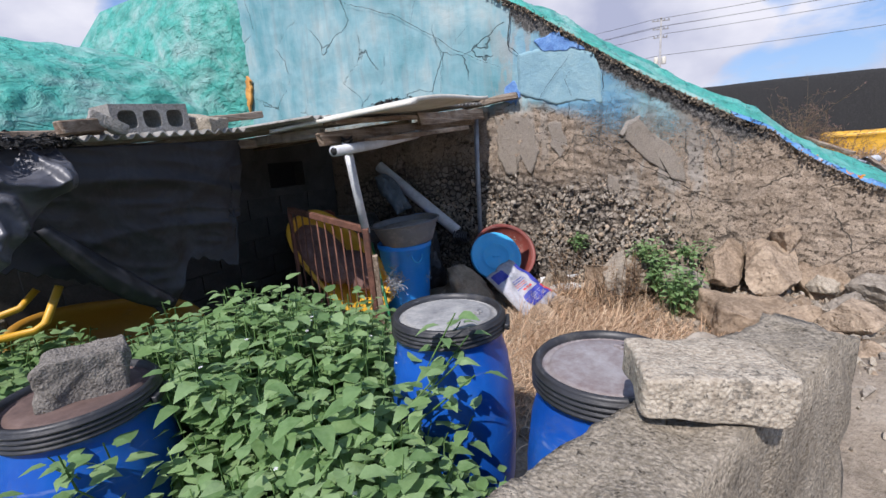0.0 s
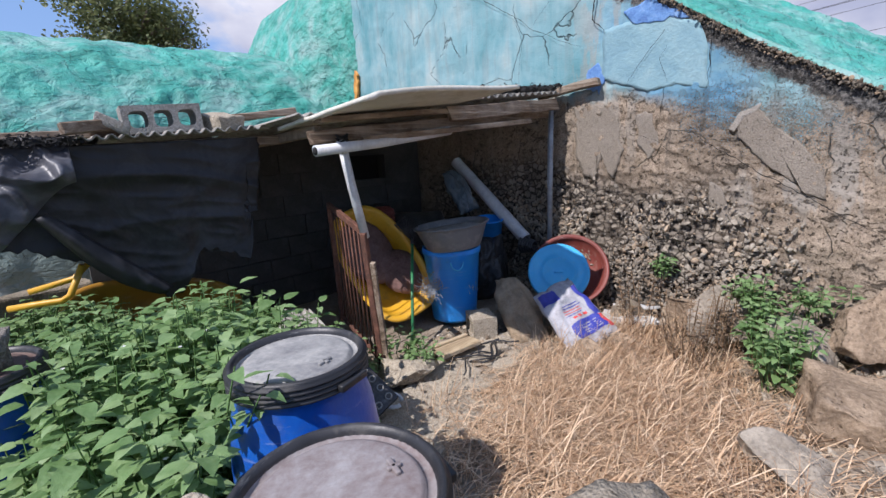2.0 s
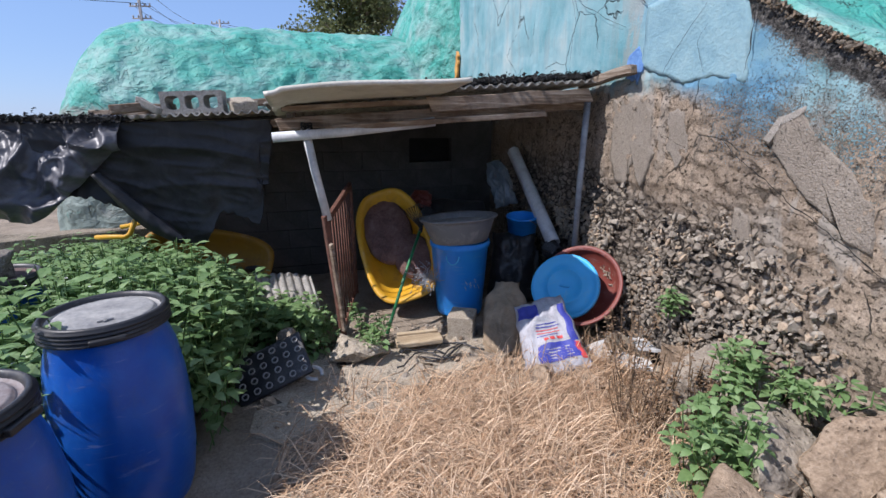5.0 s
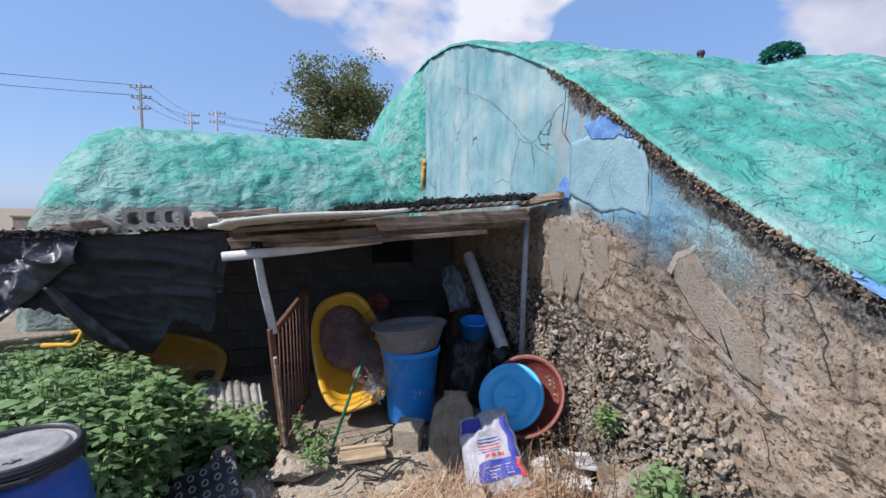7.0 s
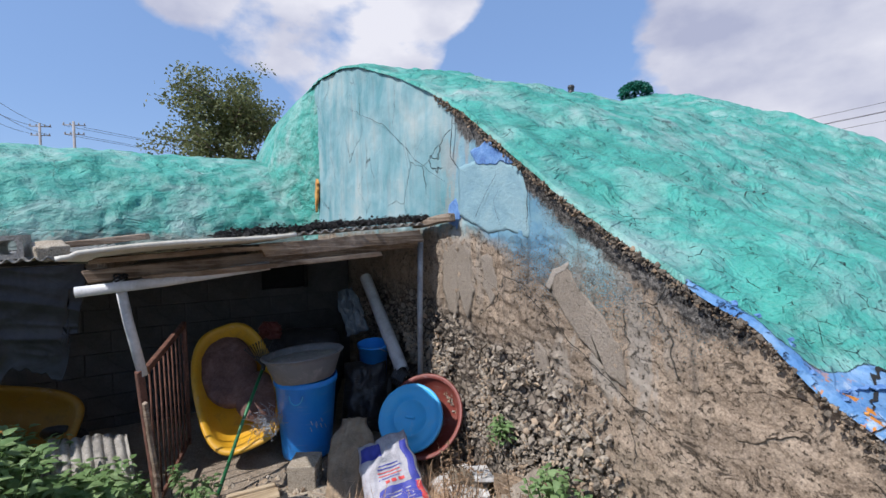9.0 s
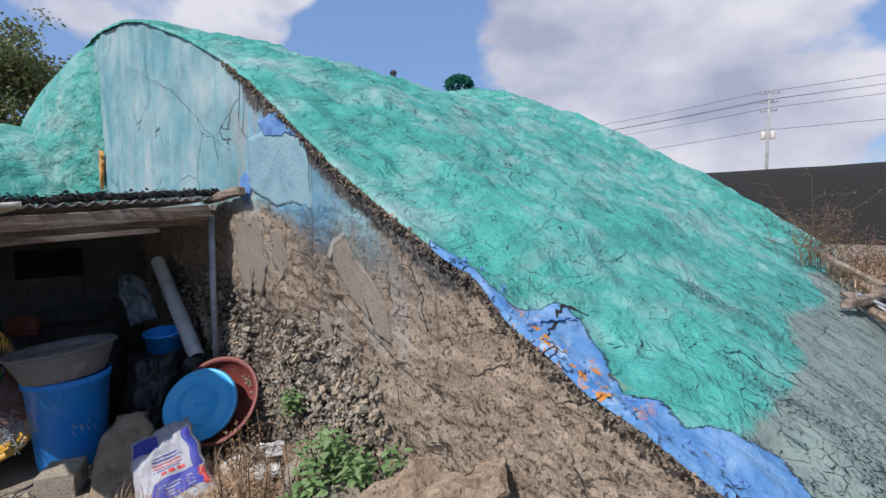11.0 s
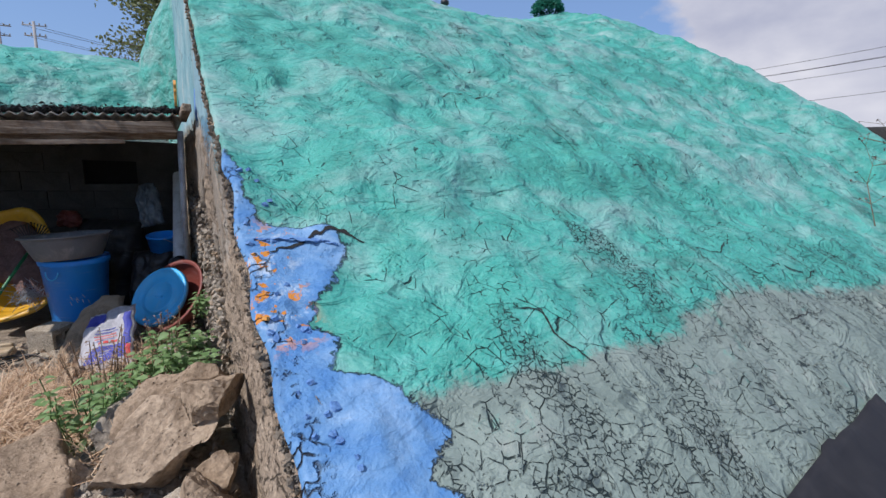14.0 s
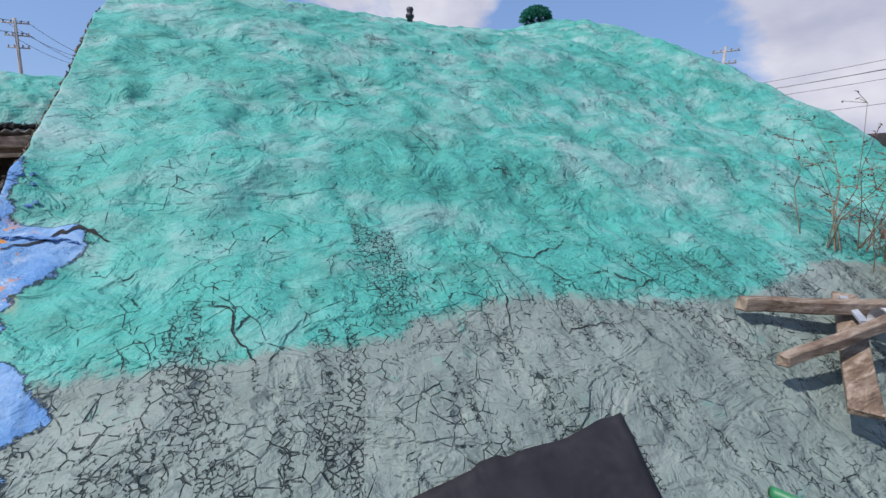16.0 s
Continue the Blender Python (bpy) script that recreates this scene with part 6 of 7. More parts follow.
# ---- rocks and rubble ----
def rock_mesh(seed, flat=1.0, sub=4, facets=16, deep=0.0):
    """A broken stone: a ball cut by random planes, then roughened."""
    rnd = random.Random(seed)
    b = bmesh.new()
    bmesh.ops.create_icosphere(b, subdivisions=sub, radius=1)
    planes = []
    for k in range(facets):
        n = Vector((rnd.gauss(0, 1), rnd.gauss(0, 1), rnd.gauss(0, 1))).normalized()
        planes.append((n, rnd.uniform(0.46, 0.72) - deep * rnd.random()))
    for v in b.verts:
        for n, d in planes:
            e = v.co.dot(n) - d
            if e > 0:
                v.co -= n * e
        p = v.co * 1.0
        v.co += p.normalized() * (0.075 * fbm(p.x + seed, p.y, p.z, 2.4, 5) + 0.02 * n3(p.x, p.y + seed, p.z, 13) - 0.03 * max(0.0, n3(p.x, p.y, p.z + seed, 6)))
        v.co.z *= flat
    return b


def rock(name, x, y, z, sx, sy, sz, seed, mat, label, rx=0, ry=0, rz=0, parent=None, group=""):
    b = rock_mesh(seed, 1.0, 5, 10, 0.16)
    bmesh.ops.transform(b, matrix=Matrix.Diagonal((sx / 1.15, sy / 1.15, sz / 1.15, 1)), verts=b.verts[:])
    ob = part(name, b, mat, parent, smooth=False, m=pose(x, y, z, rx, ry, rz))
    if parent is None:
        tagged(ob, label, "rock", group)
    return ob


# the heap of stones at the foot of the gable: x, y, z, sizes, seed, material, turn
HEAP = [
    (0.80, 3.62, 0.30, 0.22, 0.19, 0.15, 17, "rock", -8, 10, 60), (0.42, 3.60, 0.32, 0.24, 0.2, 0.16, 20, "rock", 0, 12, 40), (0.72, 3.42, 0.30, 0.22, 0.2, 0.16, 23, "rock", 10, -10, 10),
    (1.0, 4.05, 0.44, 0.24, 0.2, 0.22, 26, "rock", 15, 35, 0), (1.02, 3.66, 0.36, 0.26, 0.22, 0.2, 29, "grey rock", 5, 10, 80),
    (0.90, 3.36, 0.34, 0.30, 0.26, 0.22, 32, "rock", 12, 5, 130), (-0.62, 4.12, 0.33, 0.24, 0.2, 0.24, 35, "rock", 10, 0, 50),
    (-0.42, 4.14, 0.42, 0.22, 0.16, 0.2, 38, "grey rock", 0, 15, 10), (0.72, 4.12, 0.72, 0.16, 0.18, 0.20, 41, "rock", 20, 10, 10),
    (-1.02, 4.06, 0.28, 0.28, 0.06, 0.28, 44, "pale concrete", 35, 10, 25), (1.2, 3.95, 0.38, 0.24, 0.24, 0.18, 47, "grey rock", 0, 15, 60),
    (-0.86, 3.66, 0.19, 0.20, 0.18, 0.15, 50, "rock", 0, 10, 40), (-0.98, 3.40, 0.17, 0.22, 0.16, 0.12, 53, "rock", 5, 0, 70),
    (-1.70, 2.36, 0.18, 0.34, 0.30, 0.17, 56, "pale concrete", 4, 5, 10), (-1.62, 1.98, 0.25, 0.18, 0.15, 0.2, 59, "grey rock", 4, 5, 10),
    (0.25, 2.9, 0.26, 0.26, 0.2, 0.15, 62, "grey rock", 4, 15, 10), (0.9, 2.98, 0.30, 0.24, 0.2, 0.16, 65, "rock", 4, -5, 40),
]
for hx, hy, hz, ha, hb, hc, hs, hm, h1, h2, h3 in HEAP:
    rock("stone", hx, hy, hz, ha, hb, hc, hs, hm, {"rock": "tan broken stone in the heap by the wall", "grey rock": "grey broken stone in the heap by the wall",
                                                   "pale concrete": "pale chunk of broken concrete on the ground"}[hm], h1, h2, h3, None, "stones by the wall")

lump("stone", pose(0.43, 3.41, 0.33, 4, 8, 14), 0.50, 0.40, 0.22, "rock", "tan squared stone lying flat beside the heap", 15.0, 0.03, "rock")

def split_slab(size, seed):
    """A quarry slab: a squared block with sheared corners, chipped edges and a rough split face."""
    rnd = random.Random(seed)
    b = bmesh.new()
    bmesh.ops.create_cube(b, size=2)
    bmesh.ops.subdivide_edges(b, edges=b.edges[:], cuts=26, use_grid_fill=True)
    cuts = [(Vector((sx * rnd.uniform(0.5, 1), sy * rnd.uniform(0.5, 1), rnd.uniform(-0.5, 0.5))).normalized(), rnd.uniform(0.72, 0.98)) for sx, sy in ((1, 1), (1, -1), (-1, 1), (-1, -1))]
    cuts += [(Vector((rnd.gauss(0, 0.4), rnd.gauss(0, 0.4), 1)).normalized(), rnd.uniform(0.7, 0.9)), (Vector((rnd.choice((-1, 1)), rnd.gauss(0, 0.4), 0.9)).normalized(), 0.85)]
    for v in b.verts:
        p = v.co / (sum(abs(c) ** 9 for c in v.co) ** (1 / 9))
        for n, d in cuts:
            e = p.dot(n) - d
            if e > 0:
                p = p - n * e
        q = Vector((p.x * size[0], p.y * size[1], p.z * size[2])) * 0.43
        a = q + Vector((seed, 0, seed * 0.3))
        v.co = q + Vector((fbm(a.x, a.y, a.z, 7, 4), fbm(a.x + 4, a.y, a.z, 7, 4), fbm(a.x, a.y + 8, a.z, 7, 4))) * 0.022
        v.co += v.co.normalized() * 0.006 * n3(a.x, a.y, a.z, 40)
    return b


# slabs that lean on one another: middle, long way, face, sizes
for sm, sl, sf, ss, seed, mat in (((0.62, 3.94, 0.56), (0.14, 0.34, 0.36), (0.6, -0.45, 0.65), (0.62, 0.36, 0.22), 5, "rock"), ((0.33, 3.99, 0.55), (0.27, 0.27, 0.28), (0.55, -0.6, 0.6), (0.56, 0.3, 0.18), 8, "rock"),
                                  ((0.10, 3.86, 0.40), (-0.24, 0.25, 0.2), (0.7, -0.1, 0.7), (0.5, 0.32, 0.22), 11, "grey rock"), ((-0.36, 4.08, 0.40), (0.38, 0.12, 0.12), (0.2, -0.75, 0.6), (0.56, 0.4, 0.22), 14, "grey rock"),
                                  ((0.85, 4.12, 0.47), (0.1, 0.2, 0.25), (0.7, -0.4, 0.4), (0.2, 0.15, 0.12), 71, "rock"), ((0.95, 3.98, 0.42), (0.2, 0.2, 0.05), (0.3, -0.4, 0.8), (0.24, 0.18, 0.14), 74, "pale concrete")):
    sb = split_slab(ss, seed)
    tagged(part("stone", sb, mat, smooth=False, m=frame_of(sm, sf, sl)), "tan stone slab leaning in the heap by the wall" if mat == "rock" else "grey stone slab leaning in the heap by the wall", "rock", "stones by the wall")


def scatter_small(name, n, seed, place, size, mats, label, flat=0.6):
    """Loose chips, joined."""
    rnd = random.Random(seed)
    protos = []
    for k in range(9):
        b = rock_mesh(seed * 10 + k, 1.0, 2, 9, 0.35)
        protos.append(b)
    tabs = []
    for b in protos:
        b.verts.index_update()
        tabs.append(([v.co.copy() for v in b.verts], [[v.index for v in f.verts] for f in b.faces]))
        b.free()
    vs, fs, mi = [], [], []
    for k in range(n):
        p, s = place(rnd), rnd.uniform(*size) * (0.6 + 0.8 * rnd.random() ** 2)
        co, fa = rnd.choice(tabs)
        m = Matrix.Translation(p) @ Euler((rnd.uniform(0, 6), rnd.uniform(0, 6), rnd.uniform(0, 6))).to_matrix().to_4x4() @ Matrix.Diagonal((s, s * rnd.uniform(0.6, 1), s * flat, 1))
        o = len(vs)
        vs += [tuple(m @ c) for c in co]
        fs += [[o + i for i in f] for f in fa]
        mi += [k % len(mats)] * len(fa)
    me = bpy.data.meshes.new(name)
    me.from_pydata(vs, [], fs)
    for m in mats:
        me.materials.append(M[m])
    me.polygons.foreach_set("material_index", mi)
    tagged(new(name, me), label, "rubble", kind="stuff")


def chip_place(rnd):
    while True:
        x, y = rnd.uniform(-2.1, 1.6), rnd.uniform(1.8, 4.2)
        w = 0.9 * math.exp(-((x + 1.5) ** 2 / 0.3 + (y - 2.9) ** 2 / 0.5)) + 0.9 * step(3.75, 4.2, y) + 1.0 * math.exp(-((x - 0.6) ** 2 + (y - 3.7) ** 2) / 0.5) + 0.12
        if rnd.random() < w:
            return Vector((x, y, gz(x, y) + 0.004 + 0.12 * step(4.0, 4.25, y) * rnd.random()))


scatter_small("ground_rubble", 2200, 4, chip_place, (0.012, 0.05), ("rock", "grey rock", "pale concrete"), "loose chips of stone and mortar on the ground")


def wall_place(rnd):
    while True:
        x, z = rnd.uniform(-3.2, 0.4), rnd.uniform(0.15, 1.35)
        if rnd.random() < rubble_at(x, z) * step(1.35, 0.7, z) * step(-0.35, 0.25, n3(x, z, 4, 3.4)):
            return Vector((x, WALL_Y - 0.01 - 0.02 * rnd.random(), z))


scatter_small("wall_rubble", 5200, 6, wall_place, (0.010, 0.036), ("rubble", "grey rock", "grey rock", "rock"), "rubble stones laid bare in the gable wall", 0.6)

scatter_small("edge_crumbs", 1500, 12, edge_place, (0.006, 0.017), ("rubble", "rubble", "rubble", "rock"), "crumbs of mortar under the painted edge", 0.8)

# flat slabs of broken render in front of the shed
rnd_s = random.Random(21)
for k in range(30):
    sx, sy = rnd_s.uniform(-1.72, -0.85), rnd_s.uniform(1.95, 3.4)
    a, b = (rnd_s.uniform(0.34, 0.56), rnd_s.uniform(0.22, 0.36)) if k % 3 == 0 else (rnd_s.uniform(0.14, 0.3), rnd_s.uniform(0.1, 0.22))
    turn = rnd_s.uniform(0, 360)
    if k < 3:   # the largest pieces, one beyond another
        sx, sy, a, b, turn = ((-1.32, 2.14, 0.72, 0.34, 74), (-1.22, 2.5, 0.5, 0.36, 30), (-1.5, 2.62, 0.46, 0.3, 110))[k]
    bm = bmesh.new()
    n = rnd_s.randint(5, 7)
    ring = [(math.cos(2 * math.pi * q / n + rnd_s.uniform(-0.3, 0.3)) * a * 0.55, math.sin(2 * math.pi * q / n + rnd_s.uniform(-0.3, 0.3)) * b * 0.55) for q in range(n)]
    lo = [bm.verts.new((p[0] * 1.03, p[1] * 1.03, -0.02)) for p in ring]
    hi = [bm.verts.new((p[0], p[1], 0.014)) for p in ring]
    bm.faces.new(hi)
    for q in range(n):
        bm.faces.new((lo[q], lo[(q + 1) % n], hi[(q + 1) % n], hi[q]))
    ob = part("broken_slab", bm, "pale concrete", smooth=False, m=pose(sx, sy, gz(sx, sy) + 0.012, rnd_s.uniform(-5, 5), rnd_s.uniform(-5, 5), turn))
    tagged(ob, "flat piece of broken cement render on the ground", "slab", "broken render on the ground")
for k, (sx, sy, sz, rr) in enumerate(((-1.05, 4.12, 0.27, 20), (-0.92, 4.0, 0.25, 60), (-1.12, 3.98, 0.23, 110), (-0.98, 4.15, 0.31, 160))):
    bm = bmesh.new()
    box(bm, 0.26, 0.15, 0.022, None, 0.004, 3, 0.02, k * 3.0)
    tagged(part("plaster_piece", bm, "rag", smooth=False, m=pose(sx, sy, sz, 8, 6 * k - 8, rr)), "white broken plaster piece by the wall", "slab", "plaster pieces by the wall")


# ---- weeds, straw ----
def leaf_verts(L, W, fold=0.25, droop=0.3):
    """A pointed oval leaf along +x, folded at its rib."""
    rib = [(0, 0, 0), (L * 0.35, 0, 0.0), (L * 0.7, 0, -droop * L * 0.25), (L, 0, -droop * L * 0.7)]
    left = [(L * 0.2, W * 0.46, fold * W * 0.3), (L * 0.5, W * 0.46, fold * W * 0.3 - droop * L * 0.1), (L * 0.8, W * 0.22, -droop * L * 0.35)]
    right = [(x, -y, z) for x, y, z in left]
    return rib + left + right, [(0, 1, 4), (1, 5, 4), (1, 2, 5), (2, 6, 5), (2, 3, 6), (0, 7, 1), (1, 7, 8), (1, 8, 2), (2, 8, 9), (2, 9, 3)]


class Leaves:
    def __init__(self):
        self.v, self.f, self.m = [], [], []

    def leaf(self, p, d, L, W, tilt, droop=0.3, mat=0):
        co, fa = leaf_verts(L, W, 0.35, droop)
        d = Vector(d).normalized()
        q = d.to_track_quat("X", "Z").to_matrix().to_4x4()
        m = Matrix.Translation(p) @ q @ Matrix.Rotation(tilt, 4, "X")
        o = len(self.v)
        self.v += [tuple(m @ Vector(c)) for c in co]
        self.f += [tuple(o + i for i in f) for f in fa]
        self.m += [mat] * len(fa)

    def stem(self, a, b, r, mat=1):
        a, b = Vector(a), Vector(b)
        q = (b - a).to_track_quat("Z", "Y")
        o = len(self.v)
        for p, rr in ((a, r), (b, r * 0.7)):
            for k in range(3):
                an = 2.1 * k
                self.v.append(tuple(p + q @ Vector((math.cos(an) * rr, math.sin(an) * rr, 0))))
        for k in range(3):
            self.f.append((o + k, o + (k + 1) % 3, o + 3 + (k + 1) % 3, o + 3 + k))
            self.m.append(mat)

    def blade(self, p, d, L, w, mat=0):
        p, d = Vector(p), Vector(d).normalized()
        s = d.cross(Vector((0.3, 0.2, 1))).normalized() * w
        mid = p + d * L * 0.55 + Vector((0, 0, 0.06 * L))
        tip = p + d * L + Vector((0, 0, -0.15 * L))
        o = len(self.v)
        self.v += [tuple(p - s), tuple(p + s), tuple(mid - s * 0.8), tuple(mid + s * 0.8), tuple(tip)]
        self.f += [(o, o + 1, o + 3, o + 2), (o + 2, o + 3, o + 4)]
        self.m += [mat] * 2

    def done(self, name, mats, label, category, kind="stuff", parent=None):
        me = bpy.data.meshes.new(name)
        me.from_pydata(self.v, [], self.f)
        for m in mats:
            me.materials.append(M[m])
        me.polygons.foreach_set("material_index", self.m)
        me.shade_smooth()
        ob = new(name, me)
        ob.parent = parent
        if parent is None:
            tagged(ob, label, category, kind=kind)
        return ob


def sprig(L, rnd, root, top, n, size, stem_mat=1):
    """One leafy stem from root to top."""
    root, top = Vector(root), Vector(top)
    pts = [root.lerp(top, k / 3) + Vector((rnd.gauss(0, 0.012), rnd.gauss(0, 0.012), 0)) * (1 if 0 < k < 3 else 0) for k in range(4)]
    for a, b in zip(pts, pts[1:]):
        L.stem(a, b, 0.0035, stem_mat)
    for k in range(n):
        f = 0.25 + 0.75 * ((k + rnd.random()) / n) ** 0.6
        i = min(2, int(f * 3))
        p = pts[i].lerp(pts[i + 1], f * 3 - i)
        a = k * 2.4 + rnd.uniform(-0.5, 0.5)
        s = size * rnd.uniform(0.65, 1.15) * (1.2 - 0.4 * f)
        out = Vector((math.cos(a), math.sin(a), rnd.uniform(0.0, 0.55)))
        stalk = p + out.normalized() * s * 0.35
        L.leaf(stalk, out + Vector((0, 0, -0.15)), s, s * 0.62, rnd.uniform(-0.35, 0.35), rnd.uniform(0.1, 0.6))


DRUMS = ((-0.754, 1.386, 0.26), (-0.156, 1.206, 0.26), (-1.62, 0.56, 0.26))


def weed_height(x, y):
    """Height of the weed bed above the ground, nought outside it."""
    h = 0.0
    for cx, cy, rx, ry, top in ((-1.5, 1.15, 0.85, 0.68, 0.80), (-0.85, 0.75, 0.55, 0.42, 0.62), (-2.25, 1.2, 0.55, 0.62, 0.58), (-1.95, 1.82, 0.4, 0.36, 0.34), (-2.3, 0.4, 0.8, 0.5, 0.68), (-2.75, 0.55, 0.6, 0.7, 0.66)):
        d = ((x - cx) / rx) ** 2 + ((y - cy) / ry) ** 2
        if d < 1:
            h = max(h, top * (1 - d ** 2) ** 0.5)
    return h


def build_weeds():
    rnd = random.Random(11)
    L = Leaves()
    made = 0
    while made < 1350:
        x, y = rnd.uniform(-3.2, -0.25), rnd.uniform(0.0, 2.35)
        h = weed_height(x, y)
        if h < 0.1 or any((x - a) ** 2 + (y - b) ** 2 < r * r for a, b, r in DRUMS) or (x > 0.494 * (y - 0.6) - 0.33 and y < 1.6) or (x > -1.72 and y > 1.68):
            continue
        h *= 0.8 + 0.3 * rnd.random() + 0.12 * n3(x, y, 2, 3)
        z = gz(x, y)
        lean = Vector((rnd.gauss(0, 0.09), rnd.gauss(0, 0.09), 0))
        sprig(L, rnd, (x, y, z), Vector((x, y, z + h)) + lean, rnd.randint(12, 17), rnd.uniform(0.065, 0.115))
        made += 1
    # stray shoots that reach past the drums
    for x, y, z, tx, ty, tz in ((-0.95, 1.1, 0.5, -0.55, 1.05, 0.95), (-0.9, 1.2, 0.6, -0.62, 1.2, 1.0), (-0.6, 1.05, 0.3, -0.42, 0.95, 0.62), (-0.7, 0.95, 0.3, -0.45, 0.85, 0.7),
                                (-1.9, 1.0, 0.6, -1.75, 0.95, 1.08), (-1.5, 0.55, 0.5, -1.35, 0.42, 0.86), (-1.15, 0.4, 0.4, -1.05, 0.32, 0.8), (-1.25, 0.3, 0.4, -1.22, 0.22, 0.86),
                                (-1.0, 1.5, 0.5, -0.9, 1.62, 0.9), (-1.75, 0.9, 0.5, -1.7, 0.88, 0.98), (-1.55, 0.85, 0.5, -1.5, 0.75, 0.95)):
        for k in range(3):
            sprig(L, rnd, (x, y, z), (tx + rnd.gauss(0, 0.05), ty + rnd.gauss(0, 0.05), tz + rnd.gauss(0, 0.04)), 9, rnd.uniform(0.06, 0.09))
    L.done("weed_bed", ("leaf", "green stem"), "dense bed of green broad-leaved weeds between the drums", "weeds")
    # small white flowers
    L = Leaves()
    for k in range(26):
        x, y = rnd.uniform(-1.6, -0.5), rnd.uniform(0.3, 1.3)
        h = weed_height(x, y)
        if h > 0.3:
            p = Vector((x, y, gz(x, y) + h + 0.02))
            for q in range(5):
                L.leaf(p, (math.cos(q * 1.26), math.sin(q * 1.26), 0.3), 0.009, 0.006, 0)
    L.done("weed_flowers", ("rag",), "tiny white flowers on the weeds", "flowers")

    def clump(name, spots, size, label, mats=("leaf", "green stem"), leaves=12):
        L = Leaves()
        for x, y, z, r, h, n in spots:
            for k in range(n):
                a, d = rnd.uniform(0, 6.28), r * rnd.random() ** 0.5
                bx, by = x + math.cos(a) * d * 0.5, y + math.sin(a) * d * 0.5
                sprig(L, rnd, (bx, by, z), (x + math.cos(a) * d, y + math.sin(a) * d, z + h * rnd.uniform(0.5, 1.0)), leaves, rnd.uniform(0.6, 1.1) * size)
        tagged(L.done(name, mats, label, "weeds"), kind="stuff")
    clump("weed_clump", ((0.03, 3.62, 0.20, 0.17, 0.44, 20), (-0.08, 3.80, 0.25, 0.15, 0.36, 12), (-0.12, 3.98, 0.42, 0.17, 0.32, 14), (0.1, 4.05, 0.52, 0.15, 0.24, 9), (-0.35, 4.12, 0.45, 0.1, 0.22, 7)), 0.07,
          "leafy green weeds growing among the stones")
    clump("weed_clump", ((-0.85, 4.18, 0.55, 0.08, 0.2, 7), (-1.65, 2.5, 0.15, 0.16, 0.26, 10), (-1.95, 2.55, 0.15, 0.2, 0.3, 10), (-1.85, 2.2, 0.15, 0.14, 0.3, 8)), 0.06, "small green weeds at the foot of the shed post")
    clump("weed_clump", ((-0.9, 3.95, 0.2, 0.2, 0.45, 14), (-0.42, 3.66, 0.16, 0.22, 0.52, 26), (-0.3, 3.9, 0.25, 0.16, 0.45, 16)), 0.03, "dry brown seed weeds beside the stones", ("stem", "stem"), 14)


def build_straw():
    rnd = random.Random(31)
    L = Leaves()
    n = 0
    while n < 13000:
        x, y = rnd.uniform(-1.35, 0.55), rnd.uniform(1.9, 4.1)
        w = math.exp(-(((x + 0.5) / 0.6) ** 2 + ((y - 2.95) / 0.68) ** 2)) + 0.6 * math.exp(-(((x + 0.9) / 0.3) ** 2 + ((y - 3.75) / 0.25) ** 2)) + 0.5 * math.exp(-(((x + 0.15) / 0.4) ** 2 + ((y - 2.6) / 0.4) ** 2))
        if rnd.random() > w * 1.1:
            continue
        a = rnd.uniform(0, 6.28)
        up = rnd.random() ** 3 * 1.1 - 0.05
        tuft = 0.10 * max(0, n3(x, y, 1, 4)) + 0.06 * rnd.random()
        L.blade((x, y, gz(x, y) + tuft * min(1, w * 1.4)), (math.cos(a), math.sin(a), up), rnd.uniform(0.10, 0.32), rnd.uniform(0.0013, 0.0028))
        n += 1
    for cx, cy, m in ((-1.05, 3.75, 90), (-0.75, 3.9, 70), (-0.9, 3.45, 60), (-1.15, 3.3, 30), (-0.35, 3.6, 60), (-1.3, 2.35, 20)):
        for k in range(m):
            x, y = cx + rnd.gauss(0, 0.09), cy + rnd.gauss(0, 0.09)
            L.blade((x, y, gz(x, y)), (rnd.gauss(0, 0.35), rnd.gauss(0, 0.35), 1), rnd.uniform(0.15, 0.38), 0.0022)
    L.done("dry_straw", ("straw",), "matted dry straw and dead grass on the yard", "straw")


build_weeds()
build_straw()

# ---- boards and mat on the slope ----
def on_mound(x, y, dz=0.0):
    return Vector((x, y, mound_z(x, y) + dz))


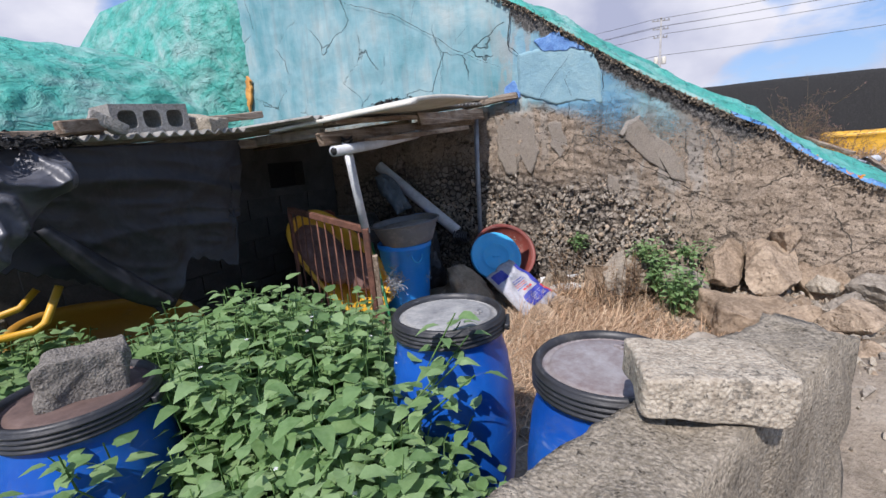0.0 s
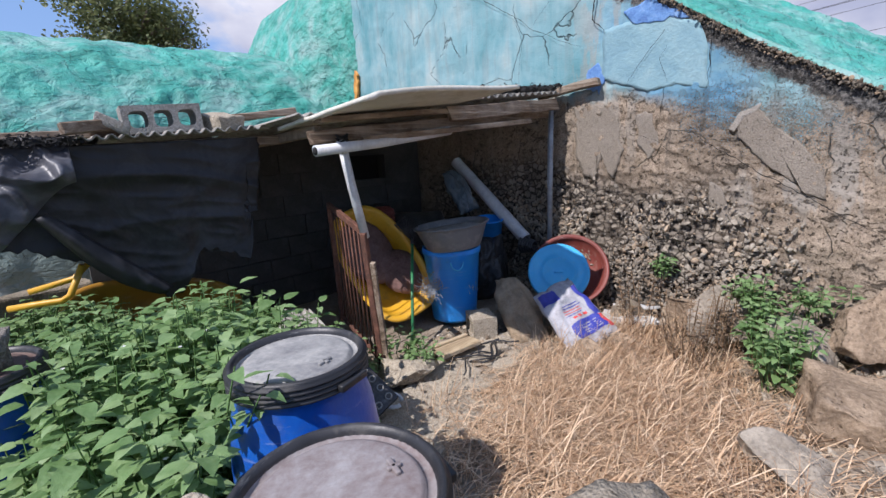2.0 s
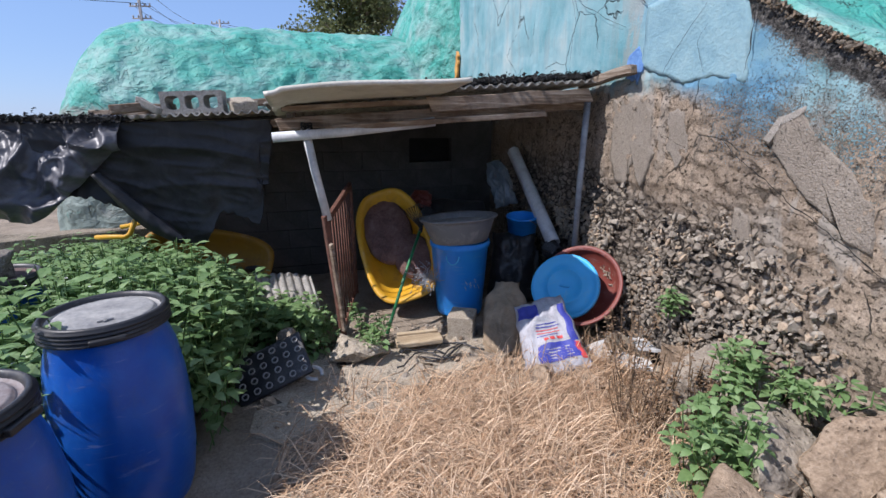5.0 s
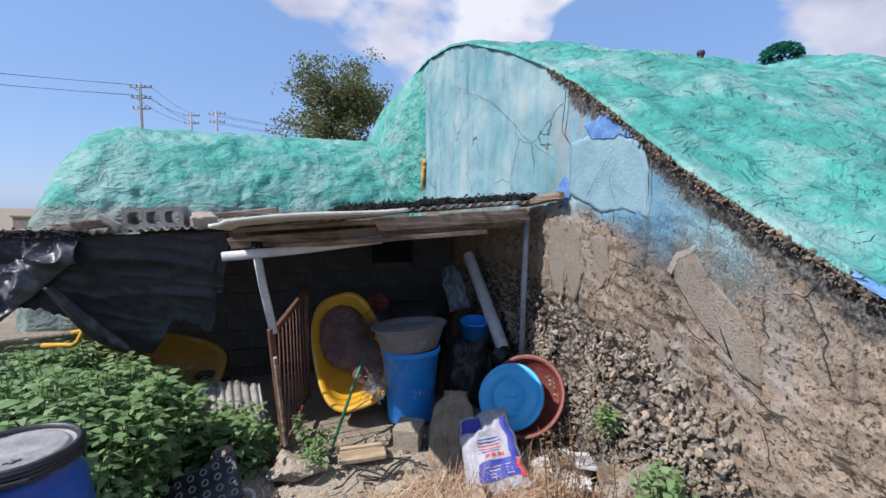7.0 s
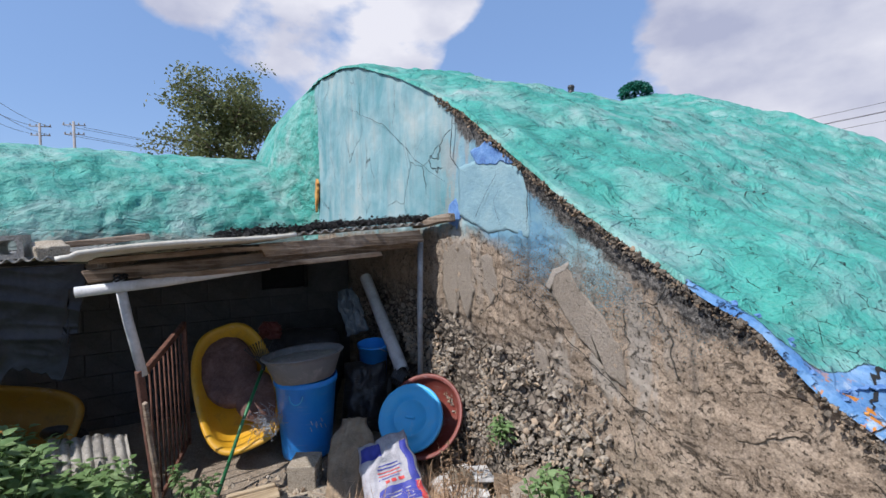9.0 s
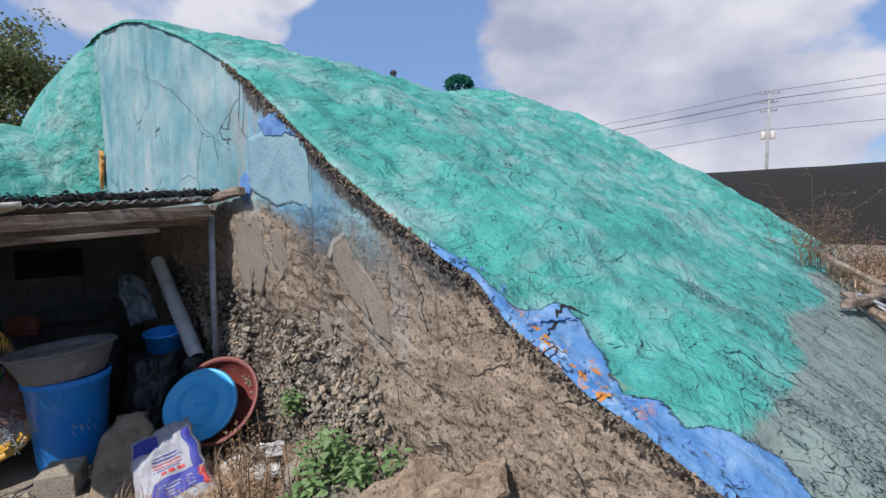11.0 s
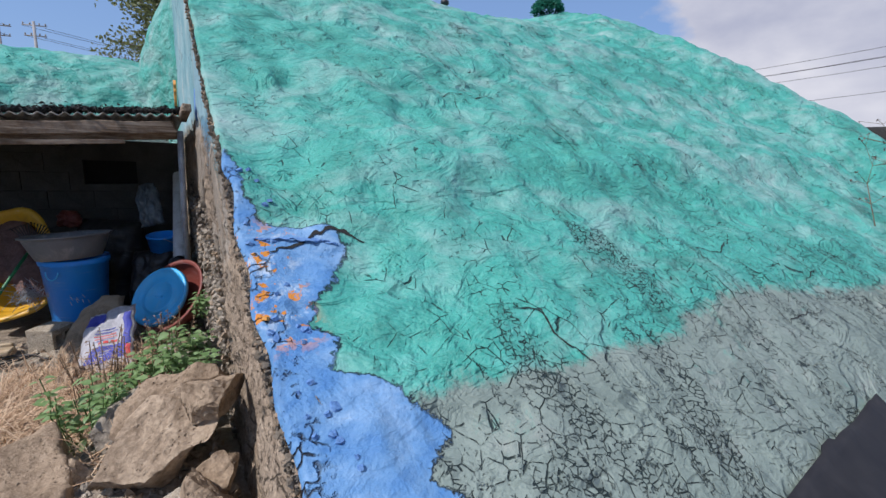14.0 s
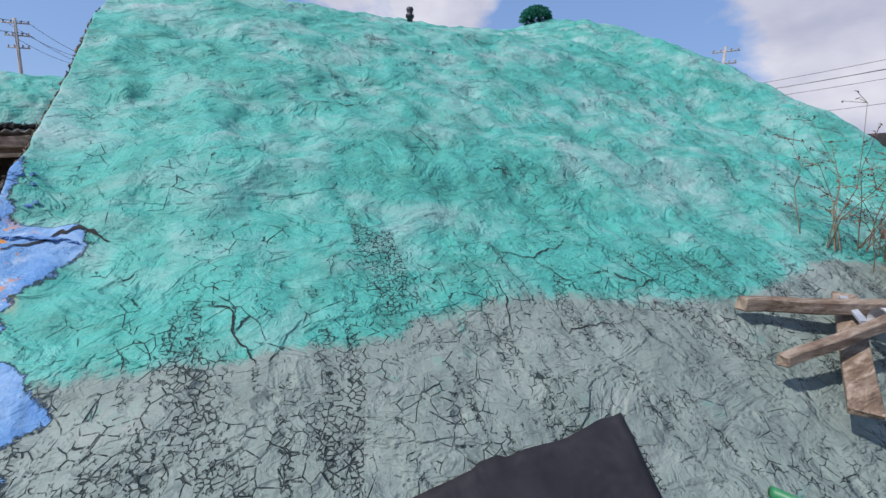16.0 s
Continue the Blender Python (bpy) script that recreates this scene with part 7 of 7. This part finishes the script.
def build_slope_things():
    # rubber mat
    c = Vector((2.10, 6.44, 0))
    e1 = Vector((0.06, -1.0, 0)).normalized() * 1.9
    e2 = Vector((1.0, -0.2, 0)).normalized() * 1.1

    def fn(u, v):
        p = c + e1 * u + e2 * v
        if v == 0 and 0.28 < u < 0.33:
            p -= e2.normalized() * 0.012
        return p.x, p.y, mound_z(p.x, p.y) + 0.022 + 0.01 * math.sin(u * 4) * v
    tagged(grid_mesh("rubber_mat", 60, 40, fn, "mat", 0.006), "black rubber sheet lying on the foot of the slope", "mat")
    bm = bmesh.new()
    tube(bm, [on_mound(2.43, 6.82, 0.02), on_mound(2.6, 7.02, 0.022), on_mound(3.05, 7.5, 0.03)], 0.02, 12)
    tagged(part("green_pole", bm, "green"), "green plastic pole lying on the slope", "pole")
    timber("old_board", (1.89, 7.43, 1.09), (2.18, 8.5, 1.04), 0.07, 0.07, "wood", "split weathered post lying on the slope", 0.008)
    timber("old_board", (2.19, 7.26, 0.94), (2.24, 8.25, 1.06), 0.05, 0.055, "wood", "weathered stick lying across the boards", 0.006)
    timber("old_board", (1.92, 8.33, 1.06), (2.43, 7.41, 0.79), 0.11, 0.035, "wood", "pale board lying on the slope", 0.006)
    timber("old_board", (1.99, 8.14, 1.09), (2.16, 7.97, 1.02), 0.035, 0.014, "grey pvc", "flaking painted lath on the boards", 0.004)
    timber("old_board", on_mound(2.1, 9.4, 0.1), on_mound(2.5, 8.2, 0.12), 0.08, 0.05, "wood", "grey board in the pile on the slope", 0.006)
    timber("old_board", on_mound(1.7, 9.3, 0.2), on_mound(2.2, 8.7, 0.3), 0.08, 0.04, "wood", "grey board in the pile on the slope", 0.006)
    bm = bmesh.new()
    a, b = Vector((2.17, 8.09, 1.02)), Vector((2.5, 8.85, 1.0))
    tube(bm, [a, b], 0.06, 20, False)
    tube(bm, [a, b], 0.054, 20, False)
    tagged(part("pipe_end", bm, "pvc"), "short white pvc pipe in the board pile", "pipe")
    bm = bmesh.new()
    box(bm, 0.9, 1.3, 0.12, pose(2.75, 8.6, mound_z(2.7, 8.6) + 0.06, 0, 14, 0), 0.02, 4, 0.04)
    tagged(part("black_sheet", bm, "tarp"), "black plastic sheet under the board pile", "tarp")
    for x, y in ((2.6, 8.9), (2.3, 9.3), (2.9, 8.3)):
        lump("pile_rubble", pose(x, y, mound_z(x, y) + 0.14), 0.3, 0.24, 0.2, "rubble", "dark clod in the board pile", x + y, 0.06, "rubble")
    # dry shrub
    rnd = random.Random(8)
    L = Leaves()
    for cx, cy, h, n in ((1.55, 8.95, 0.95, 10), (1.75, 9.3, 0.7, 12), (2.05, 9.6, 0.6, 16), (1.6, 9.9, 0.6, 10), (2.4, 9.9, 0.7, 18), (2.9, 9.5, 0.6, 16), (2.2, 10.6, 0.7, 16), (3.0, 10.4, 0.7, 14)):
        z = mound_z(cx, cy)
        for k in range(n):
            p = Vector((cx + rnd.gauss(0, 0.1), cy + rnd.gauss(0, 0.12), z))
            d = Vector((rnd.gauss(0, 0.35), rnd.gauss(0, 0.35), 1)).normalized()
            for q in range(4):
                e = p + d * h * 0.25 * rnd.uniform(0.7, 1.2)
                L.stem(p, e, 0.005 - 0.001 * q)
                for w in range(3):
                    t = e + Vector((rnd.gauss(0, 0.08), rnd.gauss(0, 0.08), rnd.uniform(0, 0.1)))
                    L.stem(e, t, 0.0022)
                    for b in range(3):
                        L.leaf(t, (rnd.gauss(0, 1), rnd.gauss(0, 1), rnd.gauss(0, 0.6)), 0.02, 0.011, rnd.uniform(-1, 1), 0.3, 2)
                p, d = e, (d + Vector((rnd.gauss(0, 0.3), rnd.gauss(0, 0.3), 0.1))).normalized()
    for k in range(2200):
        x, y = rnd.uniform(1.75, 4.2), rnd.uniform(8.9, 13)
        L.blade((x, y, mound_z(x, y) if y < 11 else 0.6), (rnd.gauss(0, 0.6), rnd.gauss(0, 0.6), 1), rnd.uniform(0.15, 0.45), 0.004)
    L.done("dry_shrub", ("straw", "stem", "mud red"), "dry brown weeds above the board pile", "weeds")

    # knob and painted bush on the ridge
    k = thing("ridge_pipe", "small dark vent stub on the mound's ridge", "vent", Matrix.Translation(on_mound(-3.43, 7.65, -0.02)))
    bm = bmesh.new()
    lathe(bm, [(0.0, 0), (0.045, 0), (0.04, 0.07), (0.06, 0.08), (0.06, 0.12), (0.035, 0.13), (0.045, 0.16), (0.055, 0.19), (0.04, 0.22), (0.0, 0.23)], 16)
    part("stub", bm, "black plastic", k)
    L = Leaves()
    base = on_mound(-4.45, 10.6, -0.02)
    for q in range(1400):
        a = rnd.uniform(0, 6.28)
        el = rnd.uniform(-0.1, 1.5)
        r = 0.25 * rnd.uniform(0.7, 1.05)
        p = base + Vector((math.cos(a) * math.cos(el) * r * 1.25, math.sin(a) * math.cos(el) * r, 0.08 + math.sin(el) * r * 0.9))
        L.leaf(p, (math.cos(a), math.sin(a), rnd.uniform(-0.5, 0.8)), 0.06, 0.045, rnd.uniform(-1, 1))
    L.done("ridge_bush", ("ridge leaf",), "rounded dark aqua bush on the ridge", "bush", "")
    # peeled paint flap at the edge
    def flap(u, v):
        x, y = 0.81 + 0.08 * u - 0.022 * v * math.sin(math.pi * u), 4.29 + 0.30 * u
        lift = (0.002 + 0.014 * (1 - v)) * math.sin(math.pi * min(1, u * 1.0)) + 0.004
        return x + 0.02 * n3(u * 8, v, 1), y, mound_z(x, y) + lift + 0.008 * n3(u * 10, v * 3, 4)
    tagged(grid_mesh("paint_flap", 40, 8, flap, "blue flake", 0.004), "lifted flap of blue paint at the mound's edge", "paint flap")
    # open cracks
    for pts, w, lab in (([(0.88, 4.32), (0.86, 4.42), (0.83, 4.52), (0.84, 4.62), (0.9, 4.70)], 0.020, "wide black split under the lifted paint"),
                        ([(1.40, 5.08), (1.46, 5.15), (1.53, 5.17), (1.62, 5.21), (1.68, 5.22)], 0.011, "open crack in the painted mound"),
                        ([(-0.10, 5.62), (-0.12, 5.78), (-0.14, 5.95), (-0.15, 6.14)], 0.014, "open crack in the painted mound"),
                        ([(-0.1, 5.75), (0.0, 5.70), (0.12, 5.66)], 0.006, "fine crack in the painted mound"),
                        ([(-0.15, 6.05), (-0.25, 6.08), (-0.32, 6.1)], 0.008, "fine crack in the painted mound"),
                        ([(1.2, 6.35), (1.3, 6.40), (1.36, 6.55), (1.30, 6.75), (1.24, 6.85)], 0.010, "open crack in the painted mound"),
                        ([(1.36, 6.55), (1.5, 6.62), (1.62, 6.7)], 0.007, "fine crack in the painted mound"),
                        ([(1.3, 6.4), (1.42, 6.36), (1.6, 6.4)], 0.006, "fine crack in the painted mound"),
                        ([(0.25, 6.3), (0.32, 6.36), (0.42, 6.4)], 0.010, "open crack in the painted mound"),
                                                ([(1.48, 7.06), (1.58, 7.17), (1.62, 6.98)], 0.008, "fine crack in the painted mound"),
                        ([(1.5, 6.25), (1.6, 6.26), (1.75, 6.19)], 0.008, "fine crack in the painted mound"),
                        ([(1.61, 6.47), (1.76, 6.46), (1.77, 6.82)], 0.007, "fine crack in the painted mound"),
                        ([(1.7, 6.88), (1.85, 6.86), (1.97, 6.97)], 0.007, "fine crack in the painted mound"),
                        ([(1.21, 5.59), (1.35, 5.53), (1.38, 5.51)], 0.007, "fine crack in the painted mound")):
        bm = bmesh.new()
        fine = []
        for a, b in zip(pts, pts[1:]):
            for q in range(9):
                f = q / 9
                fx, fy = a[0] + (b[0] - a[0]) * f, a[1] + (b[1] - a[1]) * f
                fine.append((fx + 0.022 * fbm(fx, fy, 1, 14, 3), fy + 0.022 * fbm(fx, fy, 5, 14, 3)))
        fine.append(pts[-1])
        prev = None
        for i, (x, y) in enumerate(fine):
            f = i / (len(fine) - 1)
            wd = w * (math.sin(math.pi * f) ** 0.5 + 0.05) * (0.35 + 1.3 * abs(n3(x * 30, y * 30, 3)))
            nx, ny = (fine[min(i + 1, len(fine) - 1)][0] - fine[max(i - 1, 0)][0]), (fine[min(i + 1, len(fine) - 1)][1] - fine[max(i - 1, 0)][1])
            ln = math.hypot(nx, ny)
            ox, oy = -ny / ln * wd * 0.5, nx / ln * wd * 0.5
            row = [bm.verts.new((x + ox, y + oy, mound_z(x + ox, y + oy) + 0.005)), bm.verts.new((x - ox, y - oy, mound_z(x - ox, y - oy) + 0.005))]
            if prev:
                bm.faces.new((prev[0], row[0], row[1], prev[1]))
            prev = row
        tagged(part("mound_crack", bm, "dark hole", smooth=False), lab, "crack", kind="structure")


# ---- the far background ----
def utility_pole(x, y, h, lean=0, arms=3, transformers=True, label="concrete utility pole with cross-arms and insulators", turn=20):
    p = thing("utility_pole", label, "utility pole", pose(x, y, -0.3, 0, lean, turn))
    bm = bmesh.new()
    tube(bm, [(0, 0, 0), (0, 0, h)], [0.19, 0.11], 14)
    part("pole", bm, "pole", p)
    for k in range(arms):
        z = h - 0.35 - 0.95 * k
        bm = bmesh.new()
        box(bm, 2.0 - 0.2 * k, 0.09, 0.09, pose(0, 0.1, z))
        arm = part("crossarm", bm, "pole", p)
        for s in (-0.9, -0.35, 0.4, 0.9):
            bm = bmesh.new()
            lathe(bm, [(0, 0), (0.07, 0.02), (0.04, 0.08), (0.075, 0.12), (0.04, 0.2), (0, 0.22)], 10, pose(s * (1 - 0.1 * k), 0.1, z + 0.04))
            part("insulator", bm, "slate", arm)
    if transformers:
        for s in (-0.45, 0.45):
            bm = bmesh.new()
            lathe(bm, [(0, 0), (0.24, 0), (0.26, 0.05), (0.26, 0.75), (0.2, 0.85), (0, 0.88)], 16, pose(s, 0, h - 5.3))
            part("transformer", bm, "panel", p)
    return p


def wire(a, b, sag, r=0.012):
    a, b = Vector(a), Vector(b)
    bm = bmesh.new()
    tube(bm, [a.lerp(b, k / 16) - Vector((0, 0, sag * 4 * (k / 16) * (1 - k / 16))) for k in range(17)], r, 5)
    tagged(part("power_line", bm, "black plastic"), "thin black overhead power line", "power line", "overhead lines")


def build_tree():
    base = Vector((-32.5, 5.9, -0.5))
    t = thing("tree", "broad evergreen tree with a dense dark crown behind the vault", "tree")
    rnd = random.Random(77)
    bm = bmesh.new()
    tube(bm, [base, base + Vector((0.2, 0, 4)), base + Vector((0.0, 0.3, 7.5)), base + Vector((0.2, 0.2, 11))], [0.45, 0.36, 0.26, 0.1], 12)
    part("trunk", bm, "bark", t)
    L = Leaves()
    for k in range(44):
        a, z = rnd.uniform(0, 6.28), rnd.uniform(4.2, 11.0)
        st = base + Vector((0, 0, z))
        ln = rnd.uniform(1.8, 4.3) * (1.0 - 0.5 * ((z - 6.5) / 5.0) ** 2)
        en = st + Vector((math.cos(a) * ln, math.sin(a) * ln, rnd.uniform(0.6, 2.4)))
        b = bmesh.new()
        tube(b, [st, st.lerp(en, 0.5) + Vector((0, 0, 0.2)), en], [0.13, 0.08, 0.03], 7)
        part("limb", b, "bark", t)
        for q in range(11):
            c = st.lerp(en, rnd.uniform(0.4, 1.12)) + Vector((rnd.gauss(0, 0.55), rnd.gauss(0, 0.55), rnd.gauss(0, 0.5)))
            for w in range(34):
                p = c + Vector((rnd.gauss(0, 0.36), rnd.gauss(0, 0.36), rnd.gauss(0, 0.28)))
                L.leaf(p, (rnd.gauss(0, 1), rnd.gauss(0, 1), rnd.gauss(-0.2, 0.6)), rnd.uniform(0.18, 0.3), 0.13, rnd.uniform(-1.5, 1.5))
    L.done("crown", ("tree leaf",), "", "", "", t)


def build_far():
    # black shade-cloth houses beyond the mound
    def cloth(u, v):
        a = v
        x = -24 + 56 * u
        y = 37 - 2 * u + 3.0 * a * 0.4
        z = -0.3 + (4.95 - 0.5 * u) * math.sin(min(1, a * 1.15) * math.pi / 2) + 0.06 * n3(u * 20, a * 3, 1) + 0.12 * math.sin(u * 2.2)
        return x, y, z
    sh = grid_mesh("shade_house", 80, 14, cloth, "net", 0.05)
    tagged(sh, "long low growing house under black shade cloth", "shade house")
    L = Leaves()
    rnd = random.Random(14)
    for cx, cy, w, h, n in ((5.6, 12.6, 0.9, 1.5, 2200), (8.0, 14.0, 1.6, 1.6, 2200)):
        for k in range(n):
            a, r = rnd.uniform(0, 6.28), rnd.random() ** 0.5
            z = h * (rnd.random() ** 0.7) * (1 - 0.5 * r)
            p = Vector((cx + math.cos(a) * r * w, cy + math.sin(a) * r * w, z))
            L.leaf(p, (rnd.gauss(0, 1), rnd.gauss(0, 1), rnd.gauss(0, 0.7)), 0.13, 0.05, rnd.uniform(-1, 1))
    L.done("roadside_shrub", ("hedge",), "pale green shrubs beside the field", "shrub")
    L = Leaves()
    for k in range(5200):
        x, y = rnd.uniform(2.2, 12), rnd.uniform(11.8, 19)
        L.blade((x, y, gz(x, y)), (rnd.gauss(0, 0.5), rnd.gauss(0, 0.5), 1), rnd.uniform(0.3, 0.9), 0.012)
    L.done("dry_field_grass", ("straw",), "dry brown grass behind the mound", "grass")
    bm = bmesh.new()
    box(bm, 5.0, 0.8, 1.5, pose(7.5, 24, 0.4, 0, 0, -6), 0.15, 4, 0.1)
    tagged(part("yellow_cover", bm, "yellow plastic"), "yellow plastic cover in the far field", "cover")
    bm = bmesh.new()
    box(bm, 3.6, 0.2, 1.9, pose(-16.5, -4.5, 0.65, 0, 0, 70), 0.01)
    box(bm, 3.7, 0.28, 0.06, pose(-16.5, -4.5, 1.62, 0, 0, 70), 0.01)
    tagged(part("yard_wall", bm, "concrete", smooth=False), "grey cement yard wall beyond the vault", "wall", kind="structure")
    bm = bmesh.new()
    lathe(bm, [(0.13, -0.09), (0.22, -0.1), (0.27, -0.05), (0.28, 0), (0.27, 0.05), (0.22, 0.1), (0.13, 0.09), (0.13, -0.09)], 30)
    ty = thing("white_tub_tyre", "dark tyre beside a white tub on the far verge", "tyre", pose(2.9, 8.0, 0.85, 80, 0, 30))
    part("tyre", bm, "black plastic", ty)
    # hills
    def hill(x0, x1, y, h, seed, turn=0):
        def fn(u, v):
            x = x0 + (x1 - x0) * u
            return x, y + 60 * (v - 0.5) * 2, -4 + (h * (0.55 + 0.45 * fbm(u * 3 + seed, 0, 0, 1.3, 4)) + 6) * math.sin(math.pi * min(0.999, max(0.001, v))) ** 0.8 * math.sin(math.pi * min(0.98, max(0.02, u))) ** 0.5
        ob = grid_mesh("far_hill", 90, 10, fn, "hill")
        ob.matrix_basis = pose(0, 0, 0, 0, 0, turn)
        tagged(ob, "low blue-grey wooded hill on the horizon", "hill", kind="structure")
    hill(-520, 380, 700, 34, 1.0)
    hill(-350, 450, 620, 38, 4.0, 82)
    # poles and lines
    utility_pole(-3.0, 64.5, 15.6, 0)
    utility_pole(-22.7, 42.0, 12.9, 2, 2, False, "concrete utility pole partly hidden by the mound")
    utility_pole(-46.6, -10.3, 13.5, 0, 3, False, "concrete utility pole with three cross-arms", 75)
    utility_pole(-58.0, -5.7, 13.8, 0, 2, False, "distant concrete utility pole", 75)
    utility_pole(-62.6, -9.2, 14.2, 0, 2, False, "distant concrete utility pole", 75)
    utility_pole(-60.0, -36.0, 10.0, 0, 2, False, "distant concrete utility pole", 75)
    for k, (dz, s) in enumerate(((15.2, -0.8), (14.3, 0.8), (14.3, -0.7), (13.4, 0.3), (11.0, 0.0), (6.4, 0.0))):
        wire((-3 + s, 64.5, dz), (70, 52, dz + 1.0), 1.2, 0.024)
        wire((-3 + s, 64.5, dz), (-66, 62, dz - 1.0), 1.2, 0.024)
    for k, (dz, s) in enumerate(((13.0, -0.8), (13.0, 0.8), (12.1, -0.7), (12.1, 0.7))):
        wire((-46.6, -10.3 + s, dz), (-40, -70, dz + 1.5), 0.9, 0.02)
        wire((-46.6, -10.3 + s, dz), (-62, -9 + s, dz + 0.5), 0.4, 0.02)
        wire((-58.0, -5.7 + s, dz), (-90, 60, dz), 1.0, 0.02)


M["ridge leaf"] = leaf_mat("aqua bush leaf", (0.01, 0.09, 0.06), (0.02, 0.16, 0.11), (0.05, 0.26, 0.19))
build_slope_things()
build_tree()
build_far()
